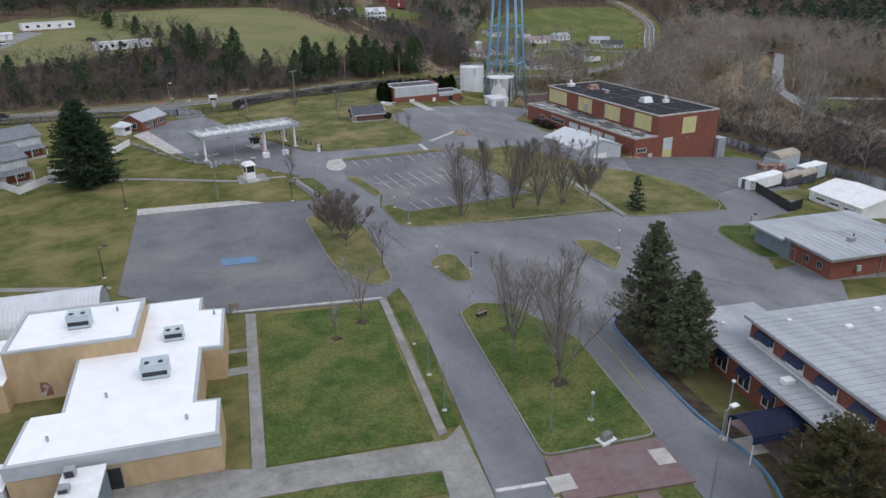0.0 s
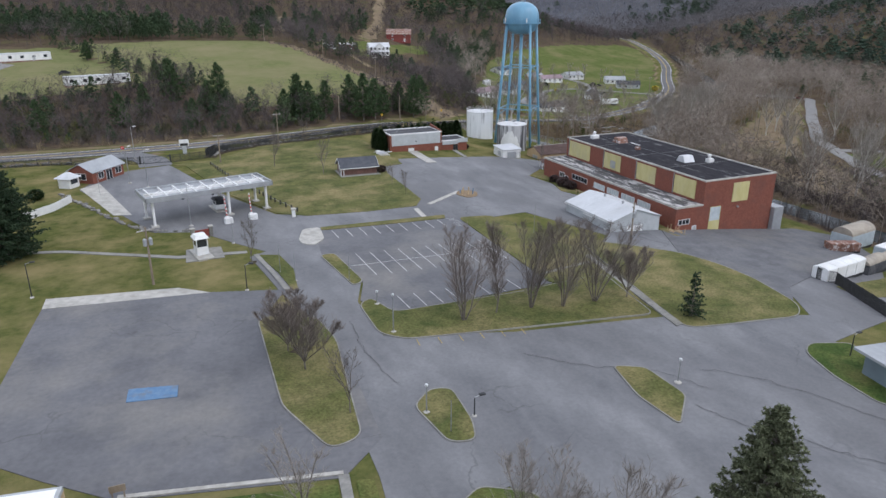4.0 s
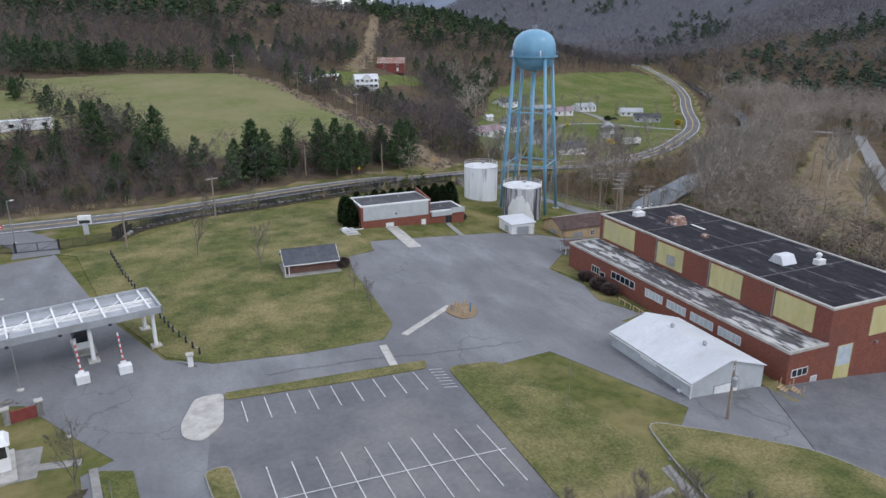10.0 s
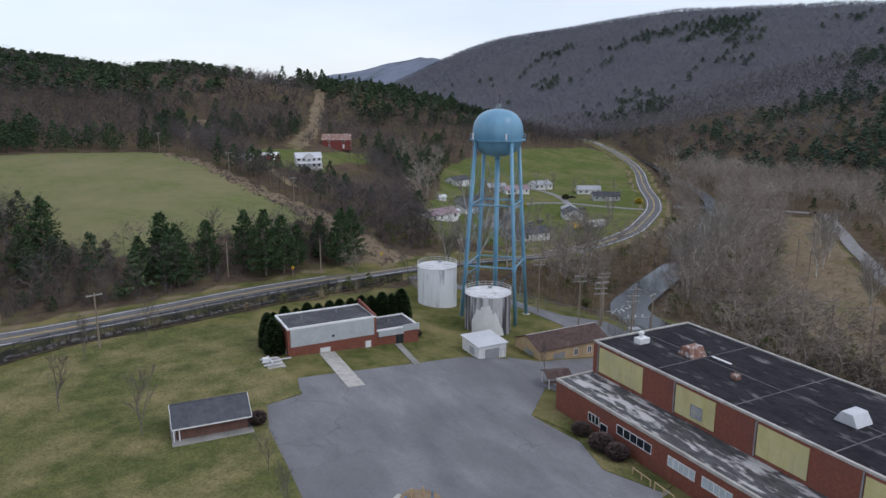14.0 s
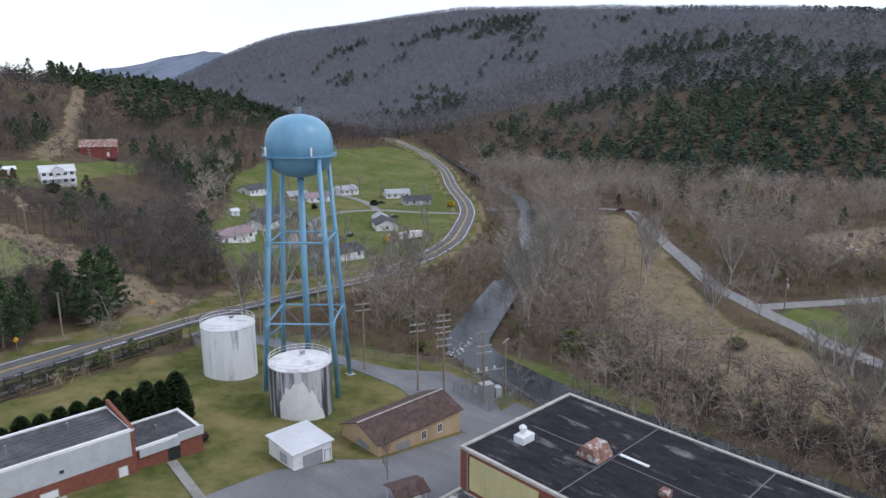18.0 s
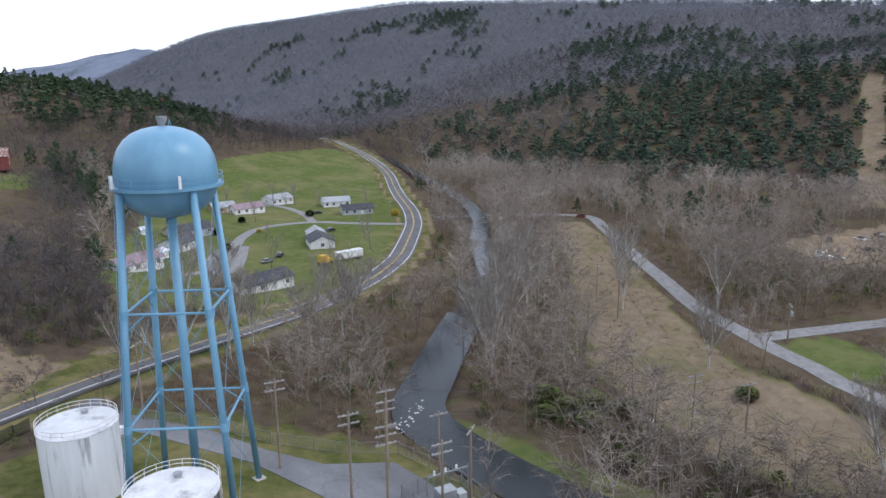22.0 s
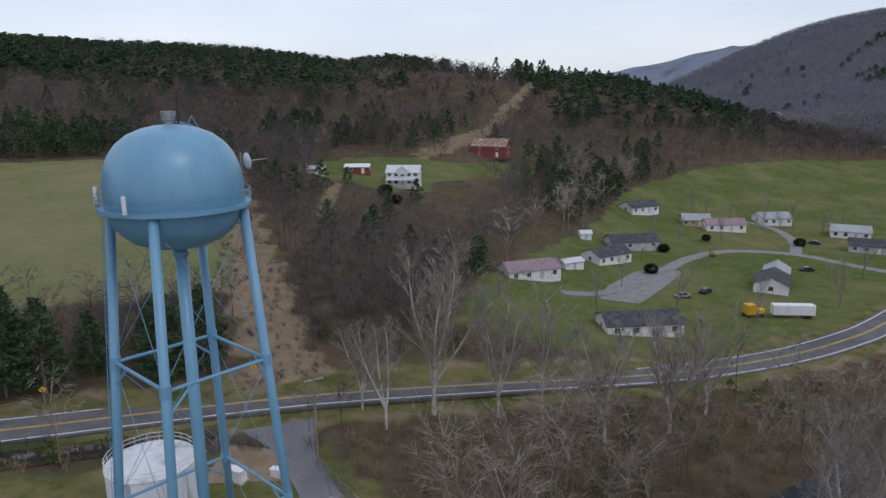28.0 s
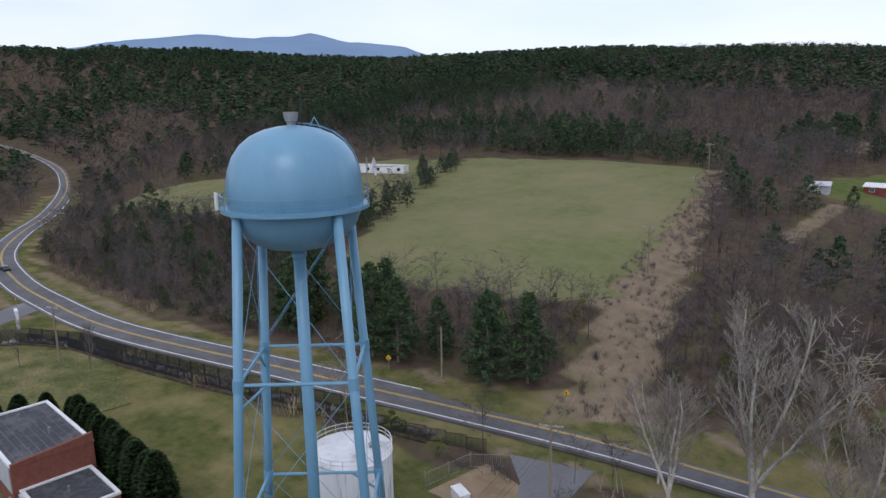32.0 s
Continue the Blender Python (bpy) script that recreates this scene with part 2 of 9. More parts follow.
TAN = material("tan_render", (0.42, 0.30, 0.17), (0.50, 0.37, 0.22), 0.8, 0.85, c=(0.36, 0.27, 0.17), c_scale=0.3, stretch=(1, 1, 0.5))
DUCT_BLUE = material("pale_blue_grey_metal", (0.40, 0.46, 0.49), (0.50, 0.56, 0.59), 0.8, 0.45, metal=0.1, c=(0.34, 0.38, 0.40), c_scale=0.5)
CANVAS = material("weathered_tan_canvas", (0.30, 0.26, 0.21), (0.40, 0.355, 0.29), 0.7, 0.85, c=(0.22, 0.20, 0.175), c_scale=0.4)
BLUE_GREY = material("blue_grey_cladding", (0.155, 0.20, 0.235), (0.20, 0.245, 0.28), 0.8, 0.6, c=(0.13, 0.165, 0.19), c_scale=0.4)
GREY_RENDER = material("grey_render", (0.40, 0.42, 0.43), (0.47, 0.49, 0.50), 0.8, 0.8, c=(0.35, 0.36, 0.36), c_scale=0.3)
TOWER_BLUE = material("sky_blue_tower_paint", (0.15, 0.325, 0.46), (0.18, 0.365, 0.505), 0.35, 0.34, c=(0.125, 0.275, 0.40), c_scale=0.18, stretch=(1, 1, 0.35))
NAVY = material("navy_canvas", (0.012, 0.02, 0.06), (0.02, 0.032, 0.085), 1.0, 0.7)
TANK_WHITE = material("rust_streaked_white_tank", (0.76, 0.77, 0.78), (0.86, 0.87, 0.88), 0.8, 0.55, c=(0.24, 0.24, 0.25), c_scale=0.75, c_mix=(0.54, 0.68), stretch=(1, 1, 0.09), detail=9)
TANK_DARK = material("blackened_white_tank", (0.42, 0.42, 0.43), (0.60, 0.60, 0.61), 0.8, 0.55, c=(0.055, 0.055, 0.062), c_scale=0.75, c_mix=(0.44, 0.56), stretch=(1, 1, 0.06))
TANK_ROOF = material("grimy_white_tank_roof", (0.62, 0.62, 0.62), (0.78, 0.78, 0.78), 0.5, 0.6, c=(0.30, 0.295, 0.29), c_scale=0.4, c_mix=(0.52, 0.72), detail=9)
TANK_FRESH = material("fresh_white_tank_paint", (0.70, 0.70, 0.69), (0.78, 0.78, 0.77), 0.8, 0.5)
STEEL = material("galvanised_steel", (0.30, 0.31, 0.32), (0.42, 0.43, 0.44), 1.5, 0.45, metal=0.6)
DARK_METAL = material("dark_painted_metal", (0.018, 0.019, 0.021), (0.035, 0.036, 0.038), 1.5, 0.6)
RUST = material("rusty_metal", (0.16, 0.075, 0.05), (0.28, 0.15, 0.11), 1.5, 0.8, c=(0.5, 0.47, 0.45), c_scale=1.2, c_mix=(0.52, 0.62))
GLASS = material("dark_window_glass", (0.02, 0.024, 0.03), (0.035, 0.04, 0.048), 0.3, 0.08, gloss=0.8)
PALE_GLASS = material("whitened_glazing", (0.42, 0.47, 0.50), (0.55, 0.60, 0.62), 0.9, 0.35)
WOOD = material("weathered_pole_wood", (0.20, 0.155, 0.115), (0.30, 0.248, 0.19), 2.0, 0.9, stretch=(1, 1, 0.15))
FENCE_WHITE = WHITE
BARK = material("grey_bark", (0.115, 0.095, 0.08), (0.20, 0.175, 0.15), 2.0, 0.95, vary=0.15)
PALE_BARK = material("pale_sycamore_bark", (0.40, 0.37, 0.325), (0.58, 0.55, 0.495), 1.5, 0.9, c=(0.20, 0.17, 0.14), c_scale=0.5, vary=0.12)
TWIG = material("twigs", (0.25, 0.222, 0.198), (0.36, 0.325, 0.292), 0.4, 0.95, vary=0.12, island=0.25)
DARK_TWIG = material("dark_red_brown_twigs", (0.055, 0.035, 0.033), (0.10, 0.066, 0.06), 1.0, 0.95, island=0.3)
LAWN_TWIG = material("brown_twigs", (0.12, 0.10, 0.085), (0.19, 0.165, 0.145), 0.4, 0.95, vary=0.12, island=0.25)
PALE_WOOD = material("silvered_crossarm_timber", (0.27, 0.25, 0.23), (0.38, 0.36, 0.335), 2.0, 0.9, stretch=(0.3, 1, 1))
PALE_TWIG = material("pale_twigs", (0.25, 0.222, 0.19), (0.37, 0.335, 0.29), 0.4, 0.95, vary=0.12, island=0.25)
TWIG_RED = material("reddish_twigs", (0.17, 0.14, 0.122), (0.265, 0.225, 0.198), 0.4, 0.95, vary=0.12, island=0.25)
NEEDLE = material("conifer_needles", (0.022, 0.042, 0.024), (0.055, 0.084, 0.044), 0.9, 0.9, gloss=0.2, island=0.35)
PINE_NEEDLE = material("white_pine_needles", (0.042, 0.075, 0.034), (0.088, 0.135, 0.058), 0.7, 0.9, gloss=0.2, island=0.35)
GREY_NEEDLE = material("grey_green_pine_needles", (0.095, 0.11, 0.062), (0.175, 0.19, 0.112), 0.6, 0.9, gloss=0.2, island=0.35)
OLIVE_NEEDLE = material("dark_olive_yew_needles", (0.07, 0.066, 0.03), (0.13, 0.117, 0.055), 0.8, 0.9, gloss=0.2, island=0.35)
THICKET_LEAF = material("fresh_thicket_leaves", (0.075, 0.105, 0.03), (0.165, 0.185, 0.06), 0.6, 0.9, gloss=0.2, c=(0.17, 0.135, 0.08), c_scale=0.5, island=0.3)
HEDGE_LEAF = material("dark_hedge_leaves", (0.014, 0.03, 0.01), (0.035, 0.06, 0.018), 1.2, 0.9, gloss=0.2)
DIRT = material("bare_tan_earth", (0.21, 0.15, 0.095), (0.31, 0.235, 0.155), 0.3, 0.95, c=(0.15, 0.11, 0.07), c_scale=0.12, gloss=0.1)
LINE_WHITE = material("worn_white_line", (0.48, 0.48, 0.47), (0.62, 0.62, 0.61), 3.0, 0.8, c=(0.28, 0.28, 0.28), c_scale=0.9)
LINE_YELLOW = material("worn_yellow_line", (0.40, 0.29, 0.08), (0.47, 0.35, 0.12), 3.0, 0.8, c=(0.26, 0.22, 0.13), c_scale=0.9)
LINE_BLUE = material("faded_blue_paint", (0.085, 0.18, 0.32), (0.14, 0.235, 0.36), 1.5, 0.85, c=(0.16, 0.18, 0.2), c_scale=0.6)
ROCK = material("grey_rock", (0.14, 0.135, 0.125), (0.27, 0.26, 0.24), 1.2, 0.9, bump=0.4, vary=0.25)
RED_SIDING = material("red_siding", (0.17, 0.035, 0.03), (0.24, 0.06, 0.05), 1.0, 0.8)
PURPLE_ROOF = material("faded_maroon_metal_roof", (0.22, 0.15, 0.17), (0.30, 0.22, 0.24), 0.8, 0.6)
SIGN_YELLOW = material("traffic_yellow", (0.62, 0.36, 0.02), (0.68, 0.42, 0.03), 1.0, 0.6)
STOP_RED = material("traffic_red", (0.5, 0.03, 0.03), (0.55, 0.05, 0.04), 1.0, 0.6)
FORSYTHIA = material("yellow_blossom", (0.42, 0.32, 0.02), (0.58, 0.45, 0.04), 1.0, 0.9)


# backdrop ranges carry the blue of aerial haze in their base colour
BACKDROP_HAZE = material("hazed_wooded_ridge", (0.18, 0.205, 0.26), (0.22, 0.245, 0.30), 0.02, 0.95, c=(0.10, 0.118, 0.13), c_scale=0.006, gloss=0.0)
BACKDROP_HAZE_BLUE = material("haze_blue_range", (0.19, 0.28, 0.40), (0.22, 0.31, 0.43), 0.004, 0.95, gloss=0.0)


def water_material():
    m = bpy.data.materials.new("dark_river_water")
    m.use_nodes = True
    n, l = m.node_tree.nodes, m.node_tree.links
    b = n["Principled BSDF"]
    b.inputs["Base Color"].default_value = (0.022, 0.028, 0.030, 1)
    b.inputs["Roughness"].default_value = 0.16
    b.inputs["Specular IOR Level"].default_value = 0.3
    t = n.new("ShaderNodeTexNoise")
    t.inputs["Scale"].default_value, t.inputs["Detail"].default_value = 0.9, 6
    g = n.new("ShaderNodeNewGeometry")
    l.new(g.outputs["Position"], t.inputs["Vector"])
    k = n.new("ShaderNodeBump")
    k.inputs["Strength"].default_value, k.inputs["Distance"].default_value = 0.35, 0.12
    l.new(t.outputs["Fac"], k.inputs["Height"])
    l.new(k.outputs["Normal"], b.inputs["Normal"])
    return m


WATER = water_material()


def ground_material():
    """Grass, leaf litter, dry straw and pasture by the sheet's own zone attributes, broken up by noise."""
    m = bpy.data.materials.new("valley_ground")
    m.use_nodes = True
    n, l = m.node_tree.nodes, m.node_tree.links
    b = n["Principled BSDF"]
    b.inputs["Roughness"].default_value = 0.95
    b.inputs["Specular IOR Level"].default_value = 0.0
    g = n.new("ShaderNodeNewGeometry")

    def noise_at(scale, lo, hi, det=8):
        t = n.new("ShaderNodeTexNoise")
        t.inputs["Scale"].default_value, t.inputs["Detail"].default_value, t.inputs["Roughness"].default_value = scale, det, 0.65
        l.new(g.outputs["Position"], t.inputs["Vector"])
        r = n.new("ShaderNodeMapRange")
        r.inputs["From Min"].default_value, r.inputs["From Max"].default_value = lo, hi
        l.new(t.outputs["Fac"], r.inputs["Value"])
        return r.outputs["Result"]

    def blend(fac, x, y):
        k = n.new("ShaderNodeMix")
        k.data_type = "RGBA"
        l.new(fac, k.inputs["Factor"])
        for sock, v in ((k.inputs["A"], x), (k.inputs["B"], y)):
            if isinstance(v, tuple):
                sock.default_value = (*v, 1)
            else:
                l.new(v, sock)
        return k.outputs["Result"]

    def zone(name, edge):
        at = n.new("ShaderNodeAttribute")
        at.attribute_name = name
        s = n.new("ShaderNodeMath")
        s.operation = "ADD"
        l.new(at.outputs["Fac"], s.inputs[0])
        l.new(edge, s.inputs[1])
        r = n.new("ShaderNodeMapRange")
        r.inputs["From Min"].default_value, r.inputs["From Max"].default_value = 0.35, 0.65
        l.new(s.outputs["Value"], r.inputs["Value"])
        return r.outputs["Result"]
    ragged = noise_at(0.25, 0.2, 0.8)
    sub = n.new("ShaderNodeMath")
    sub.operation = "MULTIPLY_ADD"
    l.new(ragged, sub.inputs[0])
    sub.inputs[1].default_value, sub.inputs[2].default_value = 0.5, -0.25
    edge = sub.outputs["Value"]
    lawn = blend(noise_at(0.5, 0.35, 0.65, 11), (0.070, 0.085, 0.028), (0.132, 0.132, 0.048))
    lawn = blend(noise_at(0.1, 0.44, 0.68), lawn, (0.225, 0.188, 0.09))
    pasture = blend(noise_at(0.3, 0.3, 0.7, 10), (0.135, 0.15, 0.062), (0.185, 0.192, 0.088))
    pasture = blend(noise_at(0.035, 0.4, 0.7), pasture, (0.23, 0.205, 0.115))
    fresh = blend(noise_at(0.3, 0.3, 0.7, 10), (0.078, 0.105, 0.032), (0.135, 0.155, 0.056))
    fresh = blend(noise_at(0.045, 0.45, 0.7), fresh, (0.19, 0.175, 0.085))
    litter = blend(noise_at(0.35, 0.3, 0.7), (0.066, 0.049, 0.036), (0.13, 0.10, 0.073))
    litter = blend(noise_at(0.11, 0.52, 0.72), litter, (0.105, 0.11, 0.04))
    litter = blend(noise_at(0.03, 0.52, 0.78), litter, (0.16, 0.122, 0.082))
    # litter of the far mountain, greyed and blued in colour for aerial haze
    hazed_litter = blend(noise_at(0.05, 0.3, 0.7), (0.094, 0.093, 0.101), (0.13, 0.129, 0.138))
    litter = blend(zone("hill", edge), litter, hazed_litter)
    straw = blend(noise_at(0.35, 0.3, 0.7), (0.17, 0.128, 0.088), (0.27, 0.212, 0.145))
    straw = blend(noise_at(0.06, 0.52, 0.74), straw, (0.135, 0.135, 0.055))
    col = blend(zone("pasture", edge), lawn, pasture)
    col = blend(zone("fresh", edge), col, fresh)
    col = blend(zone("litter", edge), col, litter)
    col = blend(zone("straw", edge), col, straw)
    l.new(col, b.inputs["Base Color"])
    t = n.new("ShaderNodeTexNoise")
    t.inputs["Scale"].default_value, t.inputs["Detail"].default_value = 3.0, 8
    l.new(g.outputs["Position"], t.inputs["Vector"])
    k = n.new("ShaderNodeBump")
    k.inputs["Strength"].default_value, k.inputs["Distance"].default_value = 0.7, 0.15
    l.new(t.outputs["Fac"], k.inputs["Height"])
    l.new(k.outputs["Normal"], b.inputs["Normal"])
    return m


GROUND = ground_material()


# ---- lie of the land ----
def sstep(a, b, x):
    t = min(1.0, max(0.0, (x - a) / (b - a)))
    return t * t * (3 - 2 * t)
RIDGES = [  # polylines of (x, y, height, half width of the slope)
    [(-1500, 250, 105, 600), (-800, 560, 94, 600), (-450, 790, 69, 600), (-260, 900, 73, 600), (-120, 955, 67, 600), (0, 985, 50, 560), (110, 960, 42, 480), (190, 860, 52, 390), (255, 761, 62, 330), (322, 703, 35, 175), (383, 654, 10, 120), (430, 650, 3, 90), (470, 660, 1, 80)],
    [(-1000, 330, 30, 230), (-680, 440, 24, 230), (-600, 500, 10, 230), (-500, 560, 1, 230)],
    [(1330, -300, 130, 880), (1322, 443, 170, 880), (1327, 977, 215, 880), (1310, 1326, 240, 880), (1310, 1590, 231, 880), (1310, 1732, 230, 880), (1340, 1900, 232, 880), (1375, 2073, 228, 880), (1420, 2270, 201, 880), (1450, 2420, 160, 880), (1500, 2600, 40, 880)],
    [(560, 700, 0, 200), (640, 560, 18, 260), (720, 420, 42, 300), (780, 250, 50, 320), (800, 60, 48, 320), (790, -150, 40, 300)],
    [(-900, -900, 70, 500), (0, -1100, 90, 500), (900, -900, 80, 500)]]
RIVER = [(205, -200), (186, 0), (174, 120), (172, 200), (173, 225), (178, 243), (192, 253), (216, 267), (256, 289), (296, 325), (330, 352), (372, 400), (440, 500), (540, 650)]
def seg(px, py, a, b):
    dx, dy = b[0] - a[0], b[1] - a[1]
    t = max(0.0, min(1.0, ((px - a[0]) * dx + (py - a[1]) * dy) / (dx * dx + dy * dy)))
    return math.hypot(px - a[0] - t * dx, py - a[1] - t * dy), t
def along(px, py, line):
    return min(seg(px, py, a, b)[0] for a, b in zip(line, line[1:]))
def ground(x, y):
    s = sstep(75, 215, x - 0.08 * max(0.0, y - 250))
    v = y - 0.35 * max(0.0, -60 - x)
    z = (1.0 + 11.5 * sstep(278, 338, v) + 7.5 * sstep(330, 440, v)) * (1 - s) - 10.5 * s
    z += 9 * sstep(90, 20, math.hypot(x - 190, (y - 500) * 0.8))
    z += sstep(300, 420, y) * sstep(235, 320, x) * (4.5 * sstep(440, 700, y) - 3.0)
    for line in RIDGES:
        top = 0.0
        for a, b in zip(line, line[1:]):
            d, t = seg(x, y, a, b)
            wide = a[3] + t * (b[3] - a[3])
            if d < wide:
                fold = math.sin(math.pi * d / wide) ** 2 * (10 * math.sin(y / 75 + 0.7 * math.sin(x / 140)) + 13 * math.sin(y / 190 - 1.1 + 0.4 * math.sin(x / 230))) if wide > 800 else 0.0
                slope = 0.5 * (1 + math.cos(math.pi * d / wide))
                top = max(top, (a[2] + t * (b[2] - a[2])) * (slope ** 1.35 if wide > 800 else slope) + fold)
        z += top
    if 100 < x < 600 and -220 < y < 800:
        d = along(x, y, RIVER)
        if d < 12:
            z = z + (min(z, -9.9) - z) * sstep(11, 3.0, d)
    return z


def inside(x, y, poly):
    hit = False
    j = len(poly) - 1
    for i in range(len(poly)):
        (xi, yi), (xj, yj) = poly[i], poly[j]
        if (yi > y) != (yj > y) and x < (xj - xi) * (y - yi) / (yj - yi) + xi:
            hit = not hit
        j = i
    return hit


HIGHWAY_LINE = [(-520, 320), (-400, 348), (-300, 352), (-225, 336), (-150, 305), (-100, 279), (-60, 263), (-20, 256.4), (12, 255.6), (40, 257.2), (72, 264.4), (98, 272.4), (116, 279.6), (132, 286), (147, 291.2), (180, 301.8), (207, 310), (233, 318), (252, 327), (268, 337.5), (300, 364), (322, 384), (346, 410), (372, 443), (400, 477), (424, 506), (446, 541), (463, 578), (478, 616), (503, 672), (533, 742), (562, 830), (600, 950), (690, 1200)]
GRAVEL_LINE = [(331, 378), (348, 367), (361, 349), (370, 331), (369, 319), (350, 302), (331, 285), (310, 267), (293, 251), (271, 231), (261, 217), (254, 207.5), (248, 197.5), (241, 187.5), (234, 164), (230, 100), (240, 0)]
GRAVEL_FORK = [(259, 212), (270, 205), (283, 196.5), (300, 188), (360, 175), (420, 170)]
PASTURE = [(-14, 425), (27, 438), (54, 444), (83, 440), (98, 400), (110, 350), (117, 322), (110, 315), (92, 309), (78, 306), (62, 303), (50, 308), (43, 320), (28, 345), (15, 364), (0, 395)]
KNOLL = [(118, 437), (116, 446), (120, 456), (129, 470), (150, 482), (172, 490), (191, 508), (215, 522), (212, 500), (185, 478), (163, 452), (162, 438), (148, 431), (136, 428), (124, 432)]
HOUSES = [(163, 322), (172, 360), (187, 389), (208, 421), (229, 453), (246, 487), (265, 516), (300, 543), (338, 560), (380, 578), (415, 590), (450, 604), (455, 585), (430, 530), (412, 506), (378, 465), (340, 412), (300, 372), (258, 337), (204, 316)]
CAMPUS = [(-170, -80), (160, -80), (158, 120), (162, 200), (166, 235), (156, 256), (142, 274), (95, 258), (60, 251), (0, 246), (-60, 248), (-170, 290)]
TRAILERS = [(-8, 322), (16, 330), (28, 342), (14, 362), (2, 386), (-14, 420), (-40, 412), (-75, 380), (-120, 330), (-112, 310), (-70, 314), (-40, 316)]
ROW_NORTH = [(127, 287), (138.5, 296), (131.5, 316), (119, 354), (106, 390), (100, 415), (92, 428), (86, 442), (83, 434), (95, 402), (106, 352), (113, 322), (121, 308)]
TRACK_NORTH = [(100, 496), (112, 501), (127, 568), (117, 572), (108, 530)]
TRACK_KNOLL = [(153, 489), (160, 487), (173, 509), (188, 545), (205, 590), (221, 634), (243, 690), (256, 748), (249, 750), (235, 694), (214, 640), (198, 594), (180, 550), (164, 514)]
CLEARING_EAST = [(470, 238), (470, 222), (537, 236), (645, 258), (690, 272), (690, 284), (645, 272), (534, 250)]
PATH_KNOLL = [(126.5, 384), (131.5, 384), (131, 410), (128, 426), (124, 426), (126, 408)]
ROW_EAST = [(352, 327), (362, 318), (330, 290), (312, 274), (282, 247), (258, 229), (242, 214), (236, 196), (224, 176), (206, 160), (196, 160), (197, 190), (203, 210), (217, 231), (240, 248), (282, 276), (320, 306)]
MEADOW_EAST = [(256, 209), (272, 200), (262, 180), (246, 188)]
SCRAPYARD = [(338, 218), (364, 240), (384, 234), (440, 212), (440, 190), (352, 196)]
BANK = [(176, 240), (184, 236), (184, 215), (181, 200), (176, 200)]


def zones(x, y):
    """How far a place is lawn (none), pasture, fresh grass, forest litter, straw or haze-greyed hill."""
    out = {"pasture": 0.0, "fresh": 0.0, "litter": 0.0, "straw": 0.0, "hill": 0.0}
    out["hill"] = sstep(620, 860, x + 0.15 * (y - 300)) if x > 400 else 0.0
    if inside(x, y, PASTURE) or inside(x, y, TRAILERS):
        out["pasture"] = 1.0
    elif inside(x, y, HOUSES) or inside(x, y, KNOLL) or inside(x, y, MEADOW_EAST) or inside(x, y, BANK):
        out["fresh"] = 1.0
    elif inside(x, y, ROW_NORTH) or inside(x, y, TRACK_NORTH) or inside(x, y, TRACK_KNOLL) or inside(x, y, PATH_KNOLL) or inside(x, y, CLEARING_EAST) or inside(x, y, SCRAPYARD):
        out["straw"] = 1.0
    elif inside(x, y, ROW_EAST):
        out["fresh"], out["straw"] = 1.0, 0.66
    elif not inside(x, y, CAMPUS):
        out["litter"] = 1.0
        if -200 < x < 600 and 200 < y < 900:
            d = along(x, y, HIGHWAY_LINE)
            if d < 6.5:
                out["litter"] = 0.0
            elif d < 9:
                out["litter"], out["straw"] = 0.0, 0.7
    return out


def wooded(x, y):
    if inside(x, y, CAMPUS) or zones(x, y)["litter"] < 0.5:
        return False
    if along(x, y, RIVER) < (7.5 if x < 222 else 6) or along(x, y, HIGHWAY_LINE) < 10.5:
        return False
    return along(x, y, GRAVEL_LINE) > 7 and along(x, y, GRAVEL_FORK) > 7


def spaced(lo, hi, fine_lo, fine_hi, step, grow):
    mid = list(np.arange(fine_lo, fine_hi + 0.1, step))
    out, s = [], step
    v = fine_hi
    while v < hi:
        s = min(s * grow, 34 if v < 1500 else 170)
        v += s
        out.append(v)
    back, s = [], step
    v = fine_lo
    while v > lo:
        s = min(s * grow, 40 if v > -1000 else 170)
        v -= s
        back.append(v)
    return back[::-1] + mid + out


def mesh_object(name, verts, faces, mat, smooth=False):
    me = bpy.data.meshes.new(name)
    me.from_pydata(verts, [], faces)
    me.materials.append(mat)
    if smooth:
        me.polygons.foreach_set("use_smooth", [True] * len(me.polygons))
    me.update()
    return new(name, me)


def build_ground():
    xs = spaced(-4300, 4300, -160, 460, 4.0, 1.10)
    ys = spaced(-2500, 4600, -60, 600, 4.0, 1.10)
    verts = [(x, y, ground(x, y)) for y in ys for x in xs]
    w = len(xs)
    faces = [(j * w + i, j * w + i + 1, (j + 1) * w + i + 1, (j + 1) * w + i) for j in range(len(ys) - 1) for i in range(w - 1)]
    ob = mesh_object("ground", verts, faces, GROUND, True)
    found = [zones(x, y) for y in ys for x in xs]
    for key in ("pasture", "fresh", "litter", "straw", "hill"):
        at = ob.data.attributes.new(key, "FLOAT", "POINT")
        at.data.foreach_set("value", [f[key] for f in found])
    return tagged(ob, "valley floor of lawn, pasture and leaf litter rising to wooded hills", "ground", kind="structure")


build_ground()


